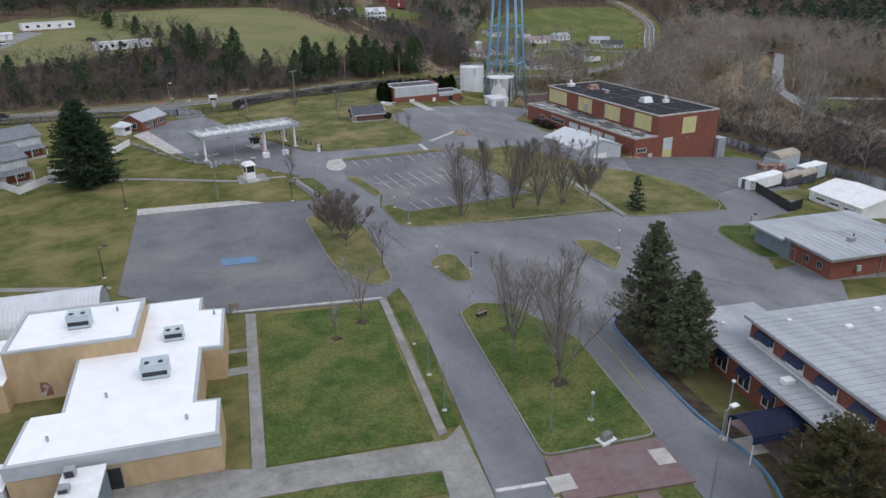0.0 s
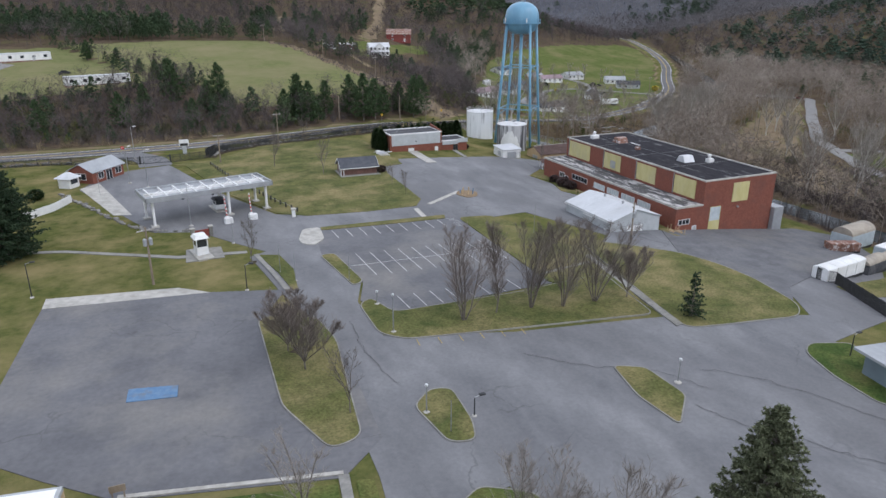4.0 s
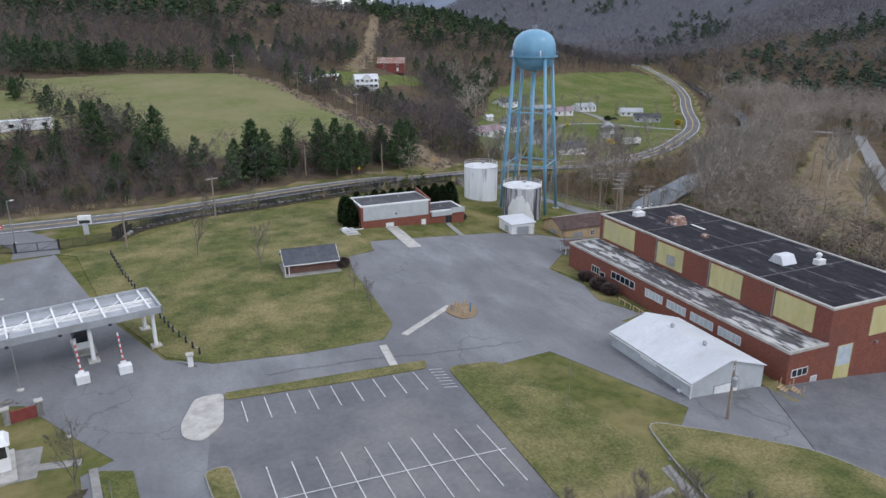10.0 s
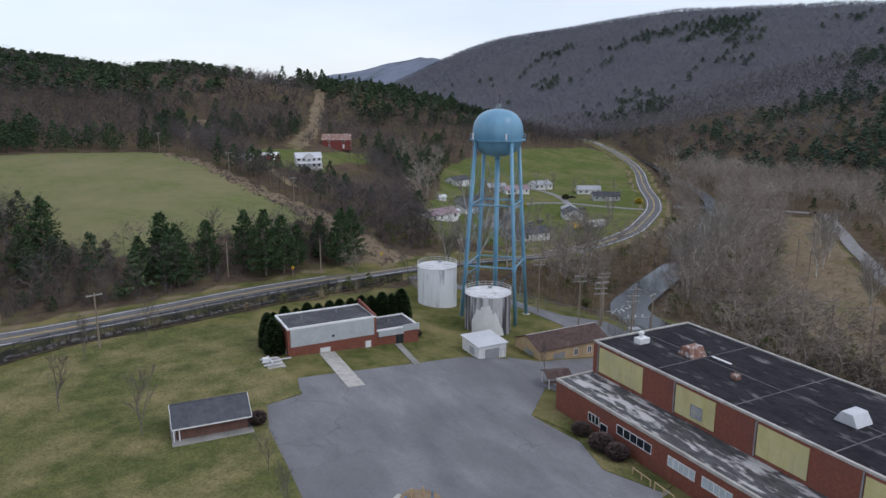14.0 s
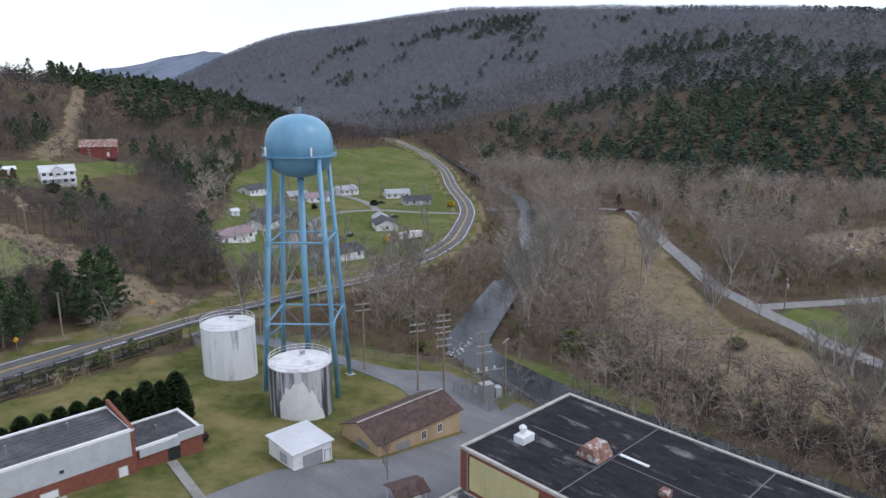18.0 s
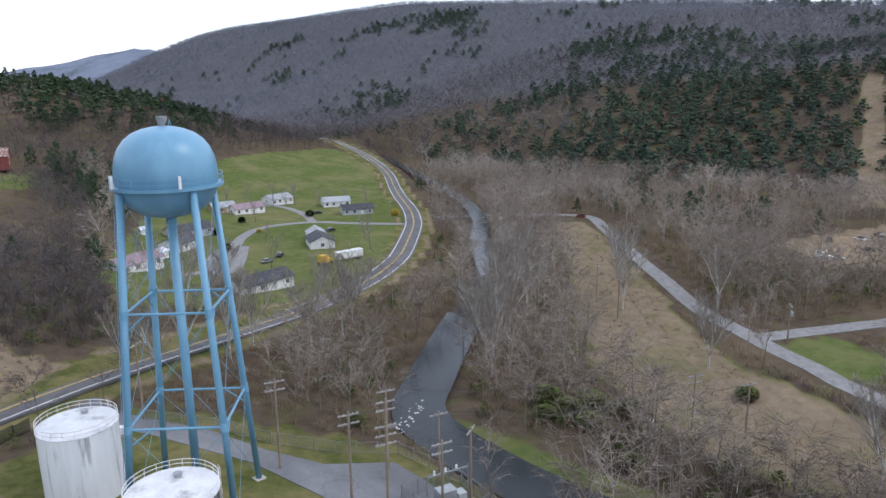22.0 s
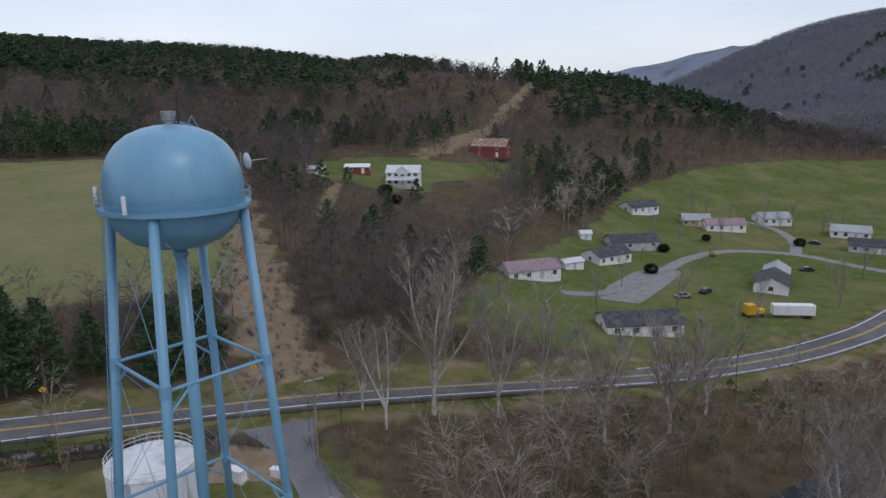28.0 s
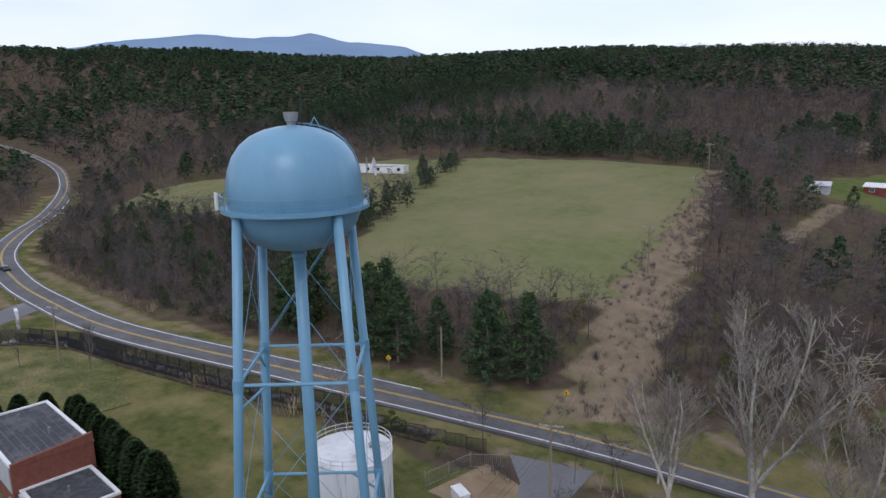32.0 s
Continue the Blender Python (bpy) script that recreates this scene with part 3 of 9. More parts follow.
def backdrop(name, line, drop, color, label):
    """Distant ridges that close the view: a long slope below a jagged crest."""
    verts, faces = [], []
    pts = fine_crest(line)
    for i, (x, y, z) in enumerate(pts):
        d = Vector((120 - x, 240 - y)).normalized()
        j = 9 * noise.noise(Vector((i * 0.35, z * 0.01, 2.0)))
        for f, h in ((0, 1.0), (0.25, 0.86), (0.6, 0.45), (1.0, -0.1)):
            verts.append((x + d.x * drop * f, y + d.y * drop * f, (z + j) * h + (14 * noise.noise(Vector((i * 0.5, f * 6, 5.0))) if 0 < f < 1 else 0)))
    for i in range(len(pts) - 1):
        for k in range(3):
            a, b = 4 * i + k, 4 * (i + 1) + k
            faces.append((a, a + 1, b + 1, b))
    return tagged(mesh_object(name, verts, faces, color, True), label, "mountain", kind="structure")


def fine_crest(line):
    out = []
    for a, b in zip(line, line[1:]):
        n = max(2, int(math.dist(a[:2], b[:2]) / 45))
        out += [tuple(a[k] + (b[k] - a[k]) * i / n for k in range(3)) for i in range(n)]
    return out + [line[-1]]


backdrop("backdrop_range", [(1392, 2164, 196), (1455, 2707, 182), (1535, 3226, 225), (1312, 3639, 156), (1149, 4000, 118), (850, 4300, 70)], 700, BACKDROP_HAZE, "distant wooded ridge at the valley's end, coloured blue-grey for haze")
backdrop("backdrop_range", [(-3700, 1000, 260), (-3424, 1690, 380), (-3281, 1998, 414), (-3146, 2239, 396), (-2986, 2480, 419), (-2862, 2644, 378), (-2665, 2872, 345), (-2538, 3002, 280), (-2400, 3100, 180)], 900, BACKDROP_HAZE_BLUE, "far mountain range on the horizon, coloured blue for haze")


# ---- helpers for shapes ----
def part(name, bm, mat, parent=None, label="", smooth=False):
    """Links a bmesh as one mesh under a thing or a part."""
    me = bpy.data.meshes.new(name)
    bm.normal_update()
    bm.to_mesh(me)
    bm.free()
    me.materials.append(mat)
    if smooth:
        me.polygons.foreach_set("use_smooth", [True] * len(me.polygons))
    ob = new(name, me)
    if parent:
        ob.parent = parent
    if label:
        tagged(ob, label)
    return ob


def thing(name, x, y, label, category, group="", rz=0.0, z=None, kind=""):
    ob = new(name)
    ob.matrix_basis = pose(x, y, ground(x, y) if z is None else z, 0, 0, rz)
    return tagged(ob, label, category, group, kind)


def hexa(bm, lower, upper):
    """A solid between a lower and an upper ring of points."""
    a, b = [bm.verts.new(p) for p in lower], [bm.verts.new(p) for p in upper]
    n = len(a)
    bm.faces.new(a[::-1])
    bm.faces.new(b)
    for i in range(n):
        bm.faces.new((a[i], a[(i + 1) % n], b[(i + 1) % n], b[i]))


def box(bm, x0, x1, y0, y1, z0, z1):
    hexa(bm, [(x0, y0, z0), (x1, y0, z0), (x1, y1, z0), (x0, y1, z0)], [(x0, y0, z1), (x1, y0, z1), (x1, y1, z1), (x0, y1, z1)])


def boxes(*rows):
    bm = bmesh.new()
    for r in rows:
        box(bm, *r)
    return bm


def bevelled(bm, w):
    bmesh.ops.bevel(bm, geom=bm.edges[:], offset=w, segments=2, affect="EDGES", profile=0.6)
    return bm


def tube(bm, a, b, r0, r1=None, n=8):
    a, b = Vector(a), Vector(b)
    r1 = r0 if r1 is None else r1
    q = (b - a).to_track_quat("Z", "Y")
    ring = [Vector((math.cos(2 * math.pi * i / n), math.sin(2 * math.pi * i / n), 0)) for i in range(n)]
    hexa(bm, [a + q @ (v * r0) for v in ring], [b + q @ (v * max(r1, 0.002)) for v in ring])
    return bm


def tubes(rows, n=6):
    bm = bmesh.new()
    for r in rows:
        tube(bm, *r, n=n)
    return bm


def cable(points, r, n=4):
    """One continuous thin tube through the points."""
    bm = bmesh.new()
    rings = []
    for i, p in enumerate(points):
        d = (points[min(i + 1, len(points) - 1)] - points[max(i - 1, 0)]).normalized()
        u = d.cross(Vector((0, 0, 1))).normalized() if abs(d.z) < 0.99 else Vector((1, 0, 0))
        w = d.cross(u)
        rings.append([bm.verts.new(p + (u * math.cos(2 * math.pi * k / n) + w * math.sin(2 * math.pi * k / n)) * r) for k in range(n)])
    for a, b in zip(rings, rings[1:]):
        for k in range(n):
            bm.faces.new((a[k], a[(k + 1) % n], b[(k + 1) % n], b[k]))
    return bm


def spun(profile, n=32, close=True):
    """A body of revolution about z from (radius, height) pairs, from the bottom up."""
    bm = bmesh.new()
    rings = [[bm.verts.new((r * math.cos(2 * math.pi * i / n), r * math.sin(2 * math.pi * i / n), z)) for i in range(n)] for r, z in profile]
    for a, b in zip(rings, rings[1:]):
        for i in range(n):
            bm.faces.new((a[i], a[(i + 1) % n], b[(i + 1) % n], b[i]))
    if close:
        bm.faces.new(rings[0][::-1])
        bm.faces.new(rings[-1])
    return bm


def prism(poly, z0, z1):
    bm = bmesh.new()
    hexa(bm, [(x, y, z0) for x, y in poly], [(x, y, z1) for x, y in poly])
    return bm


def gable(bm, x0, x1, y0, y1, z0, z1, along_x=True, thick=0.12, over=0.3):
    """Two roof slabs over a rectangle, the ridge along x or y."""
    if along_x:
        m = (y0 + y1) / 2
        for s, e in ((-1, y0 - over), (1, y1 + over)):
            zz = z0 - (z1 - z0) / (m - y0) * over
            p = [(x0 - over, e, zz), (x1 + over, e, zz), (x1 + over, m, z1), (x0 - over, m, z1)]
            p = p if s < 0 else p[::-1]
            hexa(bm, p, [(x, y, z + thick) for x, y, z in p])
    else:
        m = (x0 + x1) / 2
        for s, e in ((-1, x0 - over), (1, x1 + over)):
            zz = z0 - (z1 - z0) / (m - x0) * over
            p = [(e, y0 - over, zz), (m, y0 - over, z1), (m, y1 + over, z1), (e, y1 + over, zz)]
            p = p if s < 0 else p[::-1]
            hexa(bm, p, [(x, y, z + thick) for x, y, z in p])
    return bm


def gable_walls(x0, x1, y0, y1, z0, z1, z2, along_x=True):
    """Walls of a gabled house up to the roof's underside."""
    bm = bmesh.new()
    if along_x:
        m = (y0 + y1) / 2
        hexa(bm, [(x0, y0, z0), (x0, y1, z0), (x0, y1, z1), (x0, m, z2), (x0, y0, z1)][::-1], [(x1, y0, z0), (x1, y1, z0), (x1, y1, z1), (x1, m, z2), (x1, y0, z1)][::-1])
    else:
        m = (x0 + x1) / 2
        hexa(bm, [(x0, y0, z0), (x1, y0, z0), (x1, y0, z1), (m, y0, z2), (x0, y0, z1)], [(x0, y1, z0), (x1, y1, z0), (x1, y1, z1), (m, y1, z2), (x0, y1, z1)])
    bmesh.ops.recalc_face_normals(bm, faces=bm.faces)
    return bm


SHEETS = [0]


def clean(poly):
    area = sum(a[0] * b[1] - b[0] * a[1] for a, b in zip(poly, poly[1:] + poly[:1]))
    return poly if area > 0 else poly[::-1]


def rounded(poly, r, n=4):
    """The polygon with its corners rounded off."""
    out = []
    k = len(poly)
    for i in range(k):
        a, b, c = (Vector(poly[j % k]) for j in (i - 1, i, i + 1))
        ra = min(r, (a - b).length * 0.45)
        rc = min(r, (c - b).length * 0.45)
        p, q = b + (a - b).normalized() * ra, b + (c - b).normalized() * rc
        for s in range(n + 1):
            t = s / n
            v = p * (1 - t) ** 2 + b * 2 * t * (1 - t) + q * t * t
            out.append((v.x, v.y))
    return out


def sheet(name, poly, mat, lift=None, label="", category="", parent=None, skirt=0.3, kind="structure", step=5.0):
    """A slab that follows the ground, with the given outline."""
    if lift is None:
        SHEETS[0] += 1
        lift = 0.05 + 0.006 * SHEETS[0]
    poly = clean(list(poly))
    bm = bmesh.new()
    f = bm.faces.new([bm.verts.new((x, y, 0)) for x, y in poly])
    f.normal_update()
    bmesh.ops.triangulate(bm, faces=[f])
    for axis in (0, 1):
        lo, hi = min(p[axis] for p in poly), max(p[axis] for p in poly)
        v = math.ceil(lo / step) * step
        while v < hi:
            co, no = ((v, 0, 0), (1, 0, 0)) if axis == 0 else ((0, v, 0), (0, 1, 0))
            bmesh.ops.bisect_plane(bm, geom=bm.verts[:] + bm.edges[:] + bm.faces[:], plane_co=co, plane_no=no)
            v += step
    for v in bm.verts:
        v.co.z = ground(v.co.x, v.co.y) + lift
    if skirt:
        rim = [e for e in bm.edges if len(e.link_faces) == 1]
        ex = bmesh.ops.extrude_edge_only(bm, edges=rim)
        for v in ex["geom"]:
            if isinstance(v, bmesh.types.BMVert):
                v.co.z -= skirt
    bmesh.ops.recalc_face_normals(bm, faces=bm.faces)
    ob = part(name, bm, mat, parent)
    if label:
        tagged(ob, label, category, kind=kind)
    return ob


def fine_line(line, step):
    out = []
    for a, b in zip(line, line[1:]):
        n = max(1, int(math.hypot(b[0] - a[0], b[1] - a[1]) / step))
        out += [(a[0] + (b[0] - a[0]) * i / n, a[1] + (b[1] - a[1]) * i / n) for i in range(n)]
    return out + [line[-1]]


def smooth_line(line, step=4.0):
    """A Catmull-Rom curve through the points."""
    out = []
    p = [line[0], *line, line[-1]]
    for i in range(1, len(p) - 2):
        a, b, c, d = (Vector(q) for q in p[i - 1:i + 3])
        n = max(2, int((c - b).length / step))
        for k in range(n):
            t = k / n
            v = 0.5 * (2 * b + (c - a) * t + (2 * a - 5 * b + 4 * c - d) * t * t + (3 * b - a - 3 * c + d) * t ** 3)
            out.append((v.x, v.y))
    return out + [tuple(line[-1])]


def ribbon(name, line, left, right, mat, lift, parent=None, label="", category="", thick=0.0, closed=False, flat=None):
    """A strip along a line, from left to right metres off it, following the ground."""
    pts = [Vector(p) for p in line]
    n = len(pts)
    verts, faces = [], []
    for i, p in enumerate(pts):
        a, b = (pts[i - 1], pts[(i + 1) % n]) if closed else (pts[max(i - 1, 0)], pts[min(i + 1, n - 1)])
        d = (b - a).normalized()
        nrm = Vector((-d.y, d.x))
        h = flat if flat is not None else ground(p.x, p.y)
        for off in (left, right):
            q = p + nrm * off
            verts.append((q.x, q.y, h + lift))
    m = n if closed else n - 1
    for i in range(m):
        j = (i + 1) % n
        faces.append((2 * i, 2 * i + 1, 2 * j + 1, 2 * j))
    if thick:
        k = len(verts)
        verts += [(x, y, z - thick) for x, y, z in verts]
        for i in range(m):
            j = (i + 1) % n
            faces.append((2 * i, 2 * j, k + 2 * j, k + 2 * i))
            faces.append((2 * i + 1, k + 2 * i + 1, k + 2 * j + 1, 2 * j + 1))
    ob = mesh_object(name, verts, faces, mat)
    me = ob.data
    bm = bmesh.new()
    bm.from_mesh(me)
    bmesh.ops.recalc_face_normals(bm, faces=bm.faces)
    bm.to_mesh(me)
    bm.free()
    if sum(f.normal.z for f in me.polygons) < 0:
        me.flip_normals()
    if parent:
        ob.parent = parent
    if label:
        tagged(ob, label, category, kind="structure")
    return ob


def kerb(poly, lift=0.215, width=0.15, mat=None):
    pts = fine_line(list(poly) + [poly[0]], 4.0)[:-1]
    return ribbon("kerb", pts, -width / 2, width / 2, mat or CONCRETE_OLD, lift, label="weathered concrete kerb round a grass island", category="kerb", thick=0.3, closed=True)


def island(poly, r=1.5, mat=None, name="grass_island", edge=True):
    q = rounded(clean(list(poly)), r)
    sheet(name, q, mat or GRASS, 0.2, "raised grass island edged by a concrete kerb", "grass island")
    if edge:
        kerb(q)


# ---- roads, lots, lawns and walks ----
sheet("road_gate", [(1, 211.5), (5, 222), (12, 228), (22, 231), (32, 194), (40, 174), (45, 169), (46, 150), (36, 149), (30, 158), (24, 168), (16, 171), (12, 181)], ASPHALT, label="worn grey asphalt approach under the gate canopy", category="road")
sheet("road_north", [(40, 174), (46, 168.6), (60, 166), (72, 166), (84, 172), (100, 160), (114, 165), (110, 189), (120, 199), (124, 211), (113, 215), (101.6, 214), (93, 214), (82, 214.5), (80.6, 208), (75, 206.5), (73.4, 199), (73, 185), (72.5, 173), (69.5, 168.5), (58, 168.8), (46, 170.5)], ASPHALT, label="wide grey asphalt yard with faint patches", category="road")
sheet("road_yard", [(44, 171), (43, 156), (60, 158), (76, 154), (90, 156), (98, 137), (88, 129), (100, 121), (112, 108), (104, 95), (118, 92), (150, 117), (150, 137.8), (112, 138.5), (112, 158), (104, 166), (84, 173), (62, 168.4)], ASPHALT, label="grey asphalt drive between lot and workshop", category="road")
sheet("road_main", [(31, 150), (46, 158), (46, 132), (43, 124), (43, 112), (60, 106), (82, 102), (104, 96), (118, 92), (100, 88), (92, 76), (86, 66), (72, 62), (62, 60), (54.6, 66), (53, 60), (50.4, 46), (50.6, 38), (47, 32), (40, 26), (43, 38.3), (44.6, 45), (48.6, 65), (44, 78), (38, 77), (32.7, 47), (26, 30), (21.5, 30), (26.2, 45), (31.2, 71), (33.2, 84), (34, 98), (36.8, 113), (33, 132.5), (32, 142)], ASPHALT, label="main asphalt road through the campus", category="road")
big_lot = sheet("road_big_lot", [(-0.4, 139.5), (22.6, 136.6), (34, 133), (30, 126), (37, 113), (35.5, 90), (30, 85.3), (10, 90.3), (3.5, 96), (-4.2, 103.5)], ASPHALT_LOT, label="empty worn asphalt parking lot", category="parking lot")
lot = sheet("road_striped_lot", [(45, 161), (60, 159.8), (72, 159), (76, 154.4), (74, 119), (46.6, 118.2), (43.5, 124.3), (46, 131), (43, 146)], ASPHALT_LOT, label="asphalt parking lot with white stall lines", category="parking lot")
sheet("road_east_yard", [(112, 137.8), (150, 137.8), (158, 131), (150, 118), (128, 112), (112, 106), (107, 101), (109, 111), (103, 121)], ASPHALT_DARK, 0.16, "patched grey asphalt yard beside the workshop", "road")
CRACKS = [[(70, 82), (72.4, 76), (75, 73.6), (78, 68), (82, 65)], [(76, 88), (80, 84.6), (84, 79), (86.6, 73), (89, 69.4)], [(58, 100), (64, 94), (70, 90.6), (74, 84)], [(40, 118), (39.4, 108), (40.4, 99)], [(52, 164), (64, 163.4), (76, 161), (88, 160)]]
for crack in CRACKS:
    ribbon("asphalt_crack", [(x + 0.7 * noise.noise(Vector((x, y, 1.0))), y + 0.7 * noise.noise(Vector((x, y, 5.0)))) for x, y in smooth_line(crack, 0.9)], -0.035, 0.035, TAR, 0.155, label="dark tar-filled crack in the asphalt", category="road marking")
sheet("pavement_pad", [(-0.4, 139.6), (-0.2, 143.4), (18.6, 140.2), (23, 136.4)], CONCRETE, label="pale concrete pad along the lot", category="pavement")
for u in range(9):
    x0, y = 48.05 + 2.72 * u, 158.6 - 0.07 * 2.72 * u
    sheet("stall_line", [(x0, y), (x0 + 0.13, y), (x0 + 0.2, y - 5.0), (x0 + 0.07, y - 5.0)], LINE_WHITE, 0.16, parent=lot, skirt=0)
for u in range(10):
    x0, y = 48.6 + 2.6 * u, 144.1 - 0.18 * u
    sheet("stall_line", [(x0, y), (x0 + 0.13, y), (x0 + 0.43, y - 11.1), (x0 + 0.3, y - 11.1)], LINE_WHITE, 0.16, parent=lot, skirt=0)
for u in range(8):
    x0 = 49.1 + 2.66 * u
    sheet("stall_line", [(x0, 123.7 - 0.1 * u), (x0 + 0.13, 123.7 - 0.1 * u), (x0 + 0.36, 118.6), (x0 + 0.23, 118.6)], LINE_WHITE, 0.16, parent=lot, skirt=0)
sheet("stall_line", [(46.2, 138.6), (73.0, 137.2), (73.0, 137.07), (46.2, 138.45)], LINE_WHITE, 0.165, parent=lot, skirt=0)
for u in range(7):
    y = 157.0 - 0.85 * u
    sheet("hatch_line", [(72.0, y), (73.7, y - 0.5), (73.7, y - 0.62), (72.0, y - 0.12)], LINE_WHITE, 0.16, parent=lot, skirt=0)
for u in range(6):
    x0 = 46.6 + 2.9 * u
    sheet("yellow_line", [(x0, 109.0 - 0.5 * u), (x0 + 0.11, 109.0 - 0.5 * u), (x0 - 0.06, 107.2 - 0.5 * u), (x0 - 0.17, 107.2 - 0.5 * u)], LINE_YELLOW, 0.16, "worn yellow stall line", "road marking", skirt=0)
sheet("pavement_gate_strip", [(1, 212.5), (5, 216.8), (12.2, 185), (8.6, 186.4)], CONCRETE, label="pale concrete strip beside the gate lane", category="pavement")
sheet("pavement_turn", rounded([(41, 156), (43, 161.5), (46.4, 161.5), (45.6, 154.4), (43, 151.4), (41, 153)], 1.2), CONCRETE, 0.2, "pale rounded concrete splitter island", "pavement")
sheet("pavement_pump", [(88.6, 224), (91.4, 224), (91, 207.6), (88.1, 207.6)], CONCRETE, 0.16, "pale concrete strip to the service door", "pavement")
sheet("pavement_door", [(103.4, 224.6), (104.7, 224.6), (103.5, 213.4), (102.2, 213.2)], CONCRETE_OLD, 0.16, "narrow concrete walk to the office door", "pavement")
sheet("pavement_crossing", [(72.4, 168.8), (83, 176.4), (83.6, 175.5), (73.2, 168)], CONCRETE, 0.16, "pale diagonal concrete gutter", "pavement")
sheet("pavement_crossing", [(68.2, 166.3), (69.3, 166.3), (68.7, 159.4), (67.6, 159.4)], CONCRETE, 0.16, "pale concrete gutter across the drive", "pavement")
# islands and verges
sheet("lawn_gate", [(22, 231), (26, 228), (32, 196), (40.3, 174.6), (46, 170.2), (58, 168.4), (69.6, 168.2), (72.6, 173), (73.2, 186), (73.6, 199), (75.2, 206.6), (81, 208.3), (81, 245), (53.7, 252), (33, 232)], GRASS, 0.14, "patchy lawn with dry straw-coloured spots", "lawn")
island([(42.9, 122.9), (45.2, 124.6), (46.8, 118.4), (66.7, 117.7), (73.1, 118.3), (84, 119), (81.4, 103.2), (58.6, 107.2), (45.3, 109.8), (42.7, 112.8)], 1.6)
island([(42.6, 145.8), (45.2, 145.9), (46.2, 131.4), (44.2, 130.2)], 1.2)
island([(46.4, 161.4), (72.6, 159.6), (71.9, 157.4), (60, 158.2), (46.4, 159.6)], 0.6, edge=False)
island([(74.5, 156.7), (81.2, 155.7), (85, 146), (87.8, 129), (81.8, 104), (84, 118.8), (73.6, 118.8)], 1.5, edge=False)
island([(88.4, 128.6), (90.5, 136.2), (98.6, 130.3), (105.4, 124.7), (108.2, 117.6), (108.7, 110.5), (106.5, 99.7), (102.4, 95.8), (88.3, 96.8), (82.4, 97.8)], 2.5)
sheet("lawn_bend", [(32.6, 150.2), (36.0, 148.8), (36.9, 141), (35.8, 132.4), (34.9, 132.4), (34.2, 140.6)], GRASS, 0.19, "narrow grass strip between path and road", "lawn")
ribbon("walk_bend", [(32.2, 150.8), (33.4, 141), (34.2, 132.6)], -0.42, 0.42, CONCRETE_OLD, 0.2, label="worn concrete path along the bend", category="pavement")
island([(28.1, 123.4), (31.0, 124.2), (36.0, 121.0), (36.8, 113.2), (35, 101), (33.6, 91), (30, 90), (27, 100)], 1.6)
island([(40.6, 94.1), (43.5, 96.8), (46, 96), (45.4, 89), (44.2, 85.6), (41.5, 86.4)], 1.2)
island([(66.6, 92.9), (70.1, 91), (70.3, 84), (65.6, 79.5), (65.1, 86)], 1.0)
island([(92.6, 86.6), (95.4, 88.5), (101.6, 86.8), (98, 79.6), (92.6, 72.8), (89.8, 74), (90.6, 81)], 1.4, GRASS_FRESH)
island([(38.1, 77.2), (41.3, 79), (45.5, 76.4), (48.5, 64.8), (44.6, 45.3), (32.8, 47.2)], 1.0, GRASS_FRESH)
island([(81.5, 174), (84.2, 177), (87.5, 174.8), (86, 170.8), (83, 170)], 1.5, DIRT, "planting_island", edge=False)
sheet("walk_diagonal", [(86.1, 127.8), (87.4, 128), (83.0, 99.1), (81.7, 98.7)], CONCRETE_OLD, 0.22, "weathered concrete footpath", "pavement")
sheet("walk_diagonal", [(74.2, 122.4), (85, 124.4), (85, 125), (74.2, 123.2)], CONCRETE_OLD, 0.222, "weathered concrete footpath", "pavement")
# south lawns and walks
sheet("lawn_south", [(13.6, 88), (29.2, 84.6), (24.2, 54), (8.2, 57)], GRASS_FRESH, 0.1, "fresh green rectangular lawn", "lawn")
sheet("lawn_verge", [(31, 84.5), (32.6, 84), (31, 71), (27.4, 55), (26.3, 55.2)], GRASS_FRESH, 0.1, "narrow green verge along the road", "lawn")
sheet("walk_west", [(11.6, 89.4), (12.9, 89), (8.2, 56.8), (6.9, 57)], CONCRETE_OLD, 0.11, "weathered concrete footpath", "pavement")
sheet("walk_east", [(29.6, 86), (30.6, 85.6), (25.9, 54.4), (24.9, 54.2)], CONCRETE_OLD, 0.11, "pale concrete footpath", "pavement")
sheet("walk_plaza", [(-6.4, 55.4), (-5.2, 59.7), (4.6, 58.1), (8, 56.8), (25.3, 53.4), (27.6, 55), (26.1, 45), (24, 38), (20.6, 38.4), (23.1, 49.4), (14.5, 51.7), (4, 53.6), (-2, 54.2)], CONCRETE_OLD, 0.105, "broad stained concrete walk", "pavement")
sheet("walk_entry", [(7.4, 76.2), (10.2, 75.7), (10, 74.2), (7.2, 74.6)], CONCRETE_OLD, 0.1, "weathered concrete footpath", "pavement")
sheet("walk_entry", [(8, 80.6), (11, 80), (10.9, 79.2), (8, 79.7)], CONCRETE_OLD, 0.1, "weathered concrete footpath", "pavement")
sheet("walk_south", [(7, 52), (8.4, 51.7), (5, 30), (3.6, 30)], CONCRETE_OLD, 0.1, "weathered concrete footpath", "pavement")
sheet("lawn_strip", [(8.2, 52.6), (14.5, 51.4), (22.9, 49.2), (22.3, 46.6), (8, 49.6)], GRASS_FRESH, 0.1, "narrow green strip between two walks", "lawn")
sheet("walk_south", [(8, 49), (22.8, 45.8), (22.6, 44.6), (8, 47.8)], CONCRETE_OLD, 0.1, "weathered concrete footpath", "pavement")
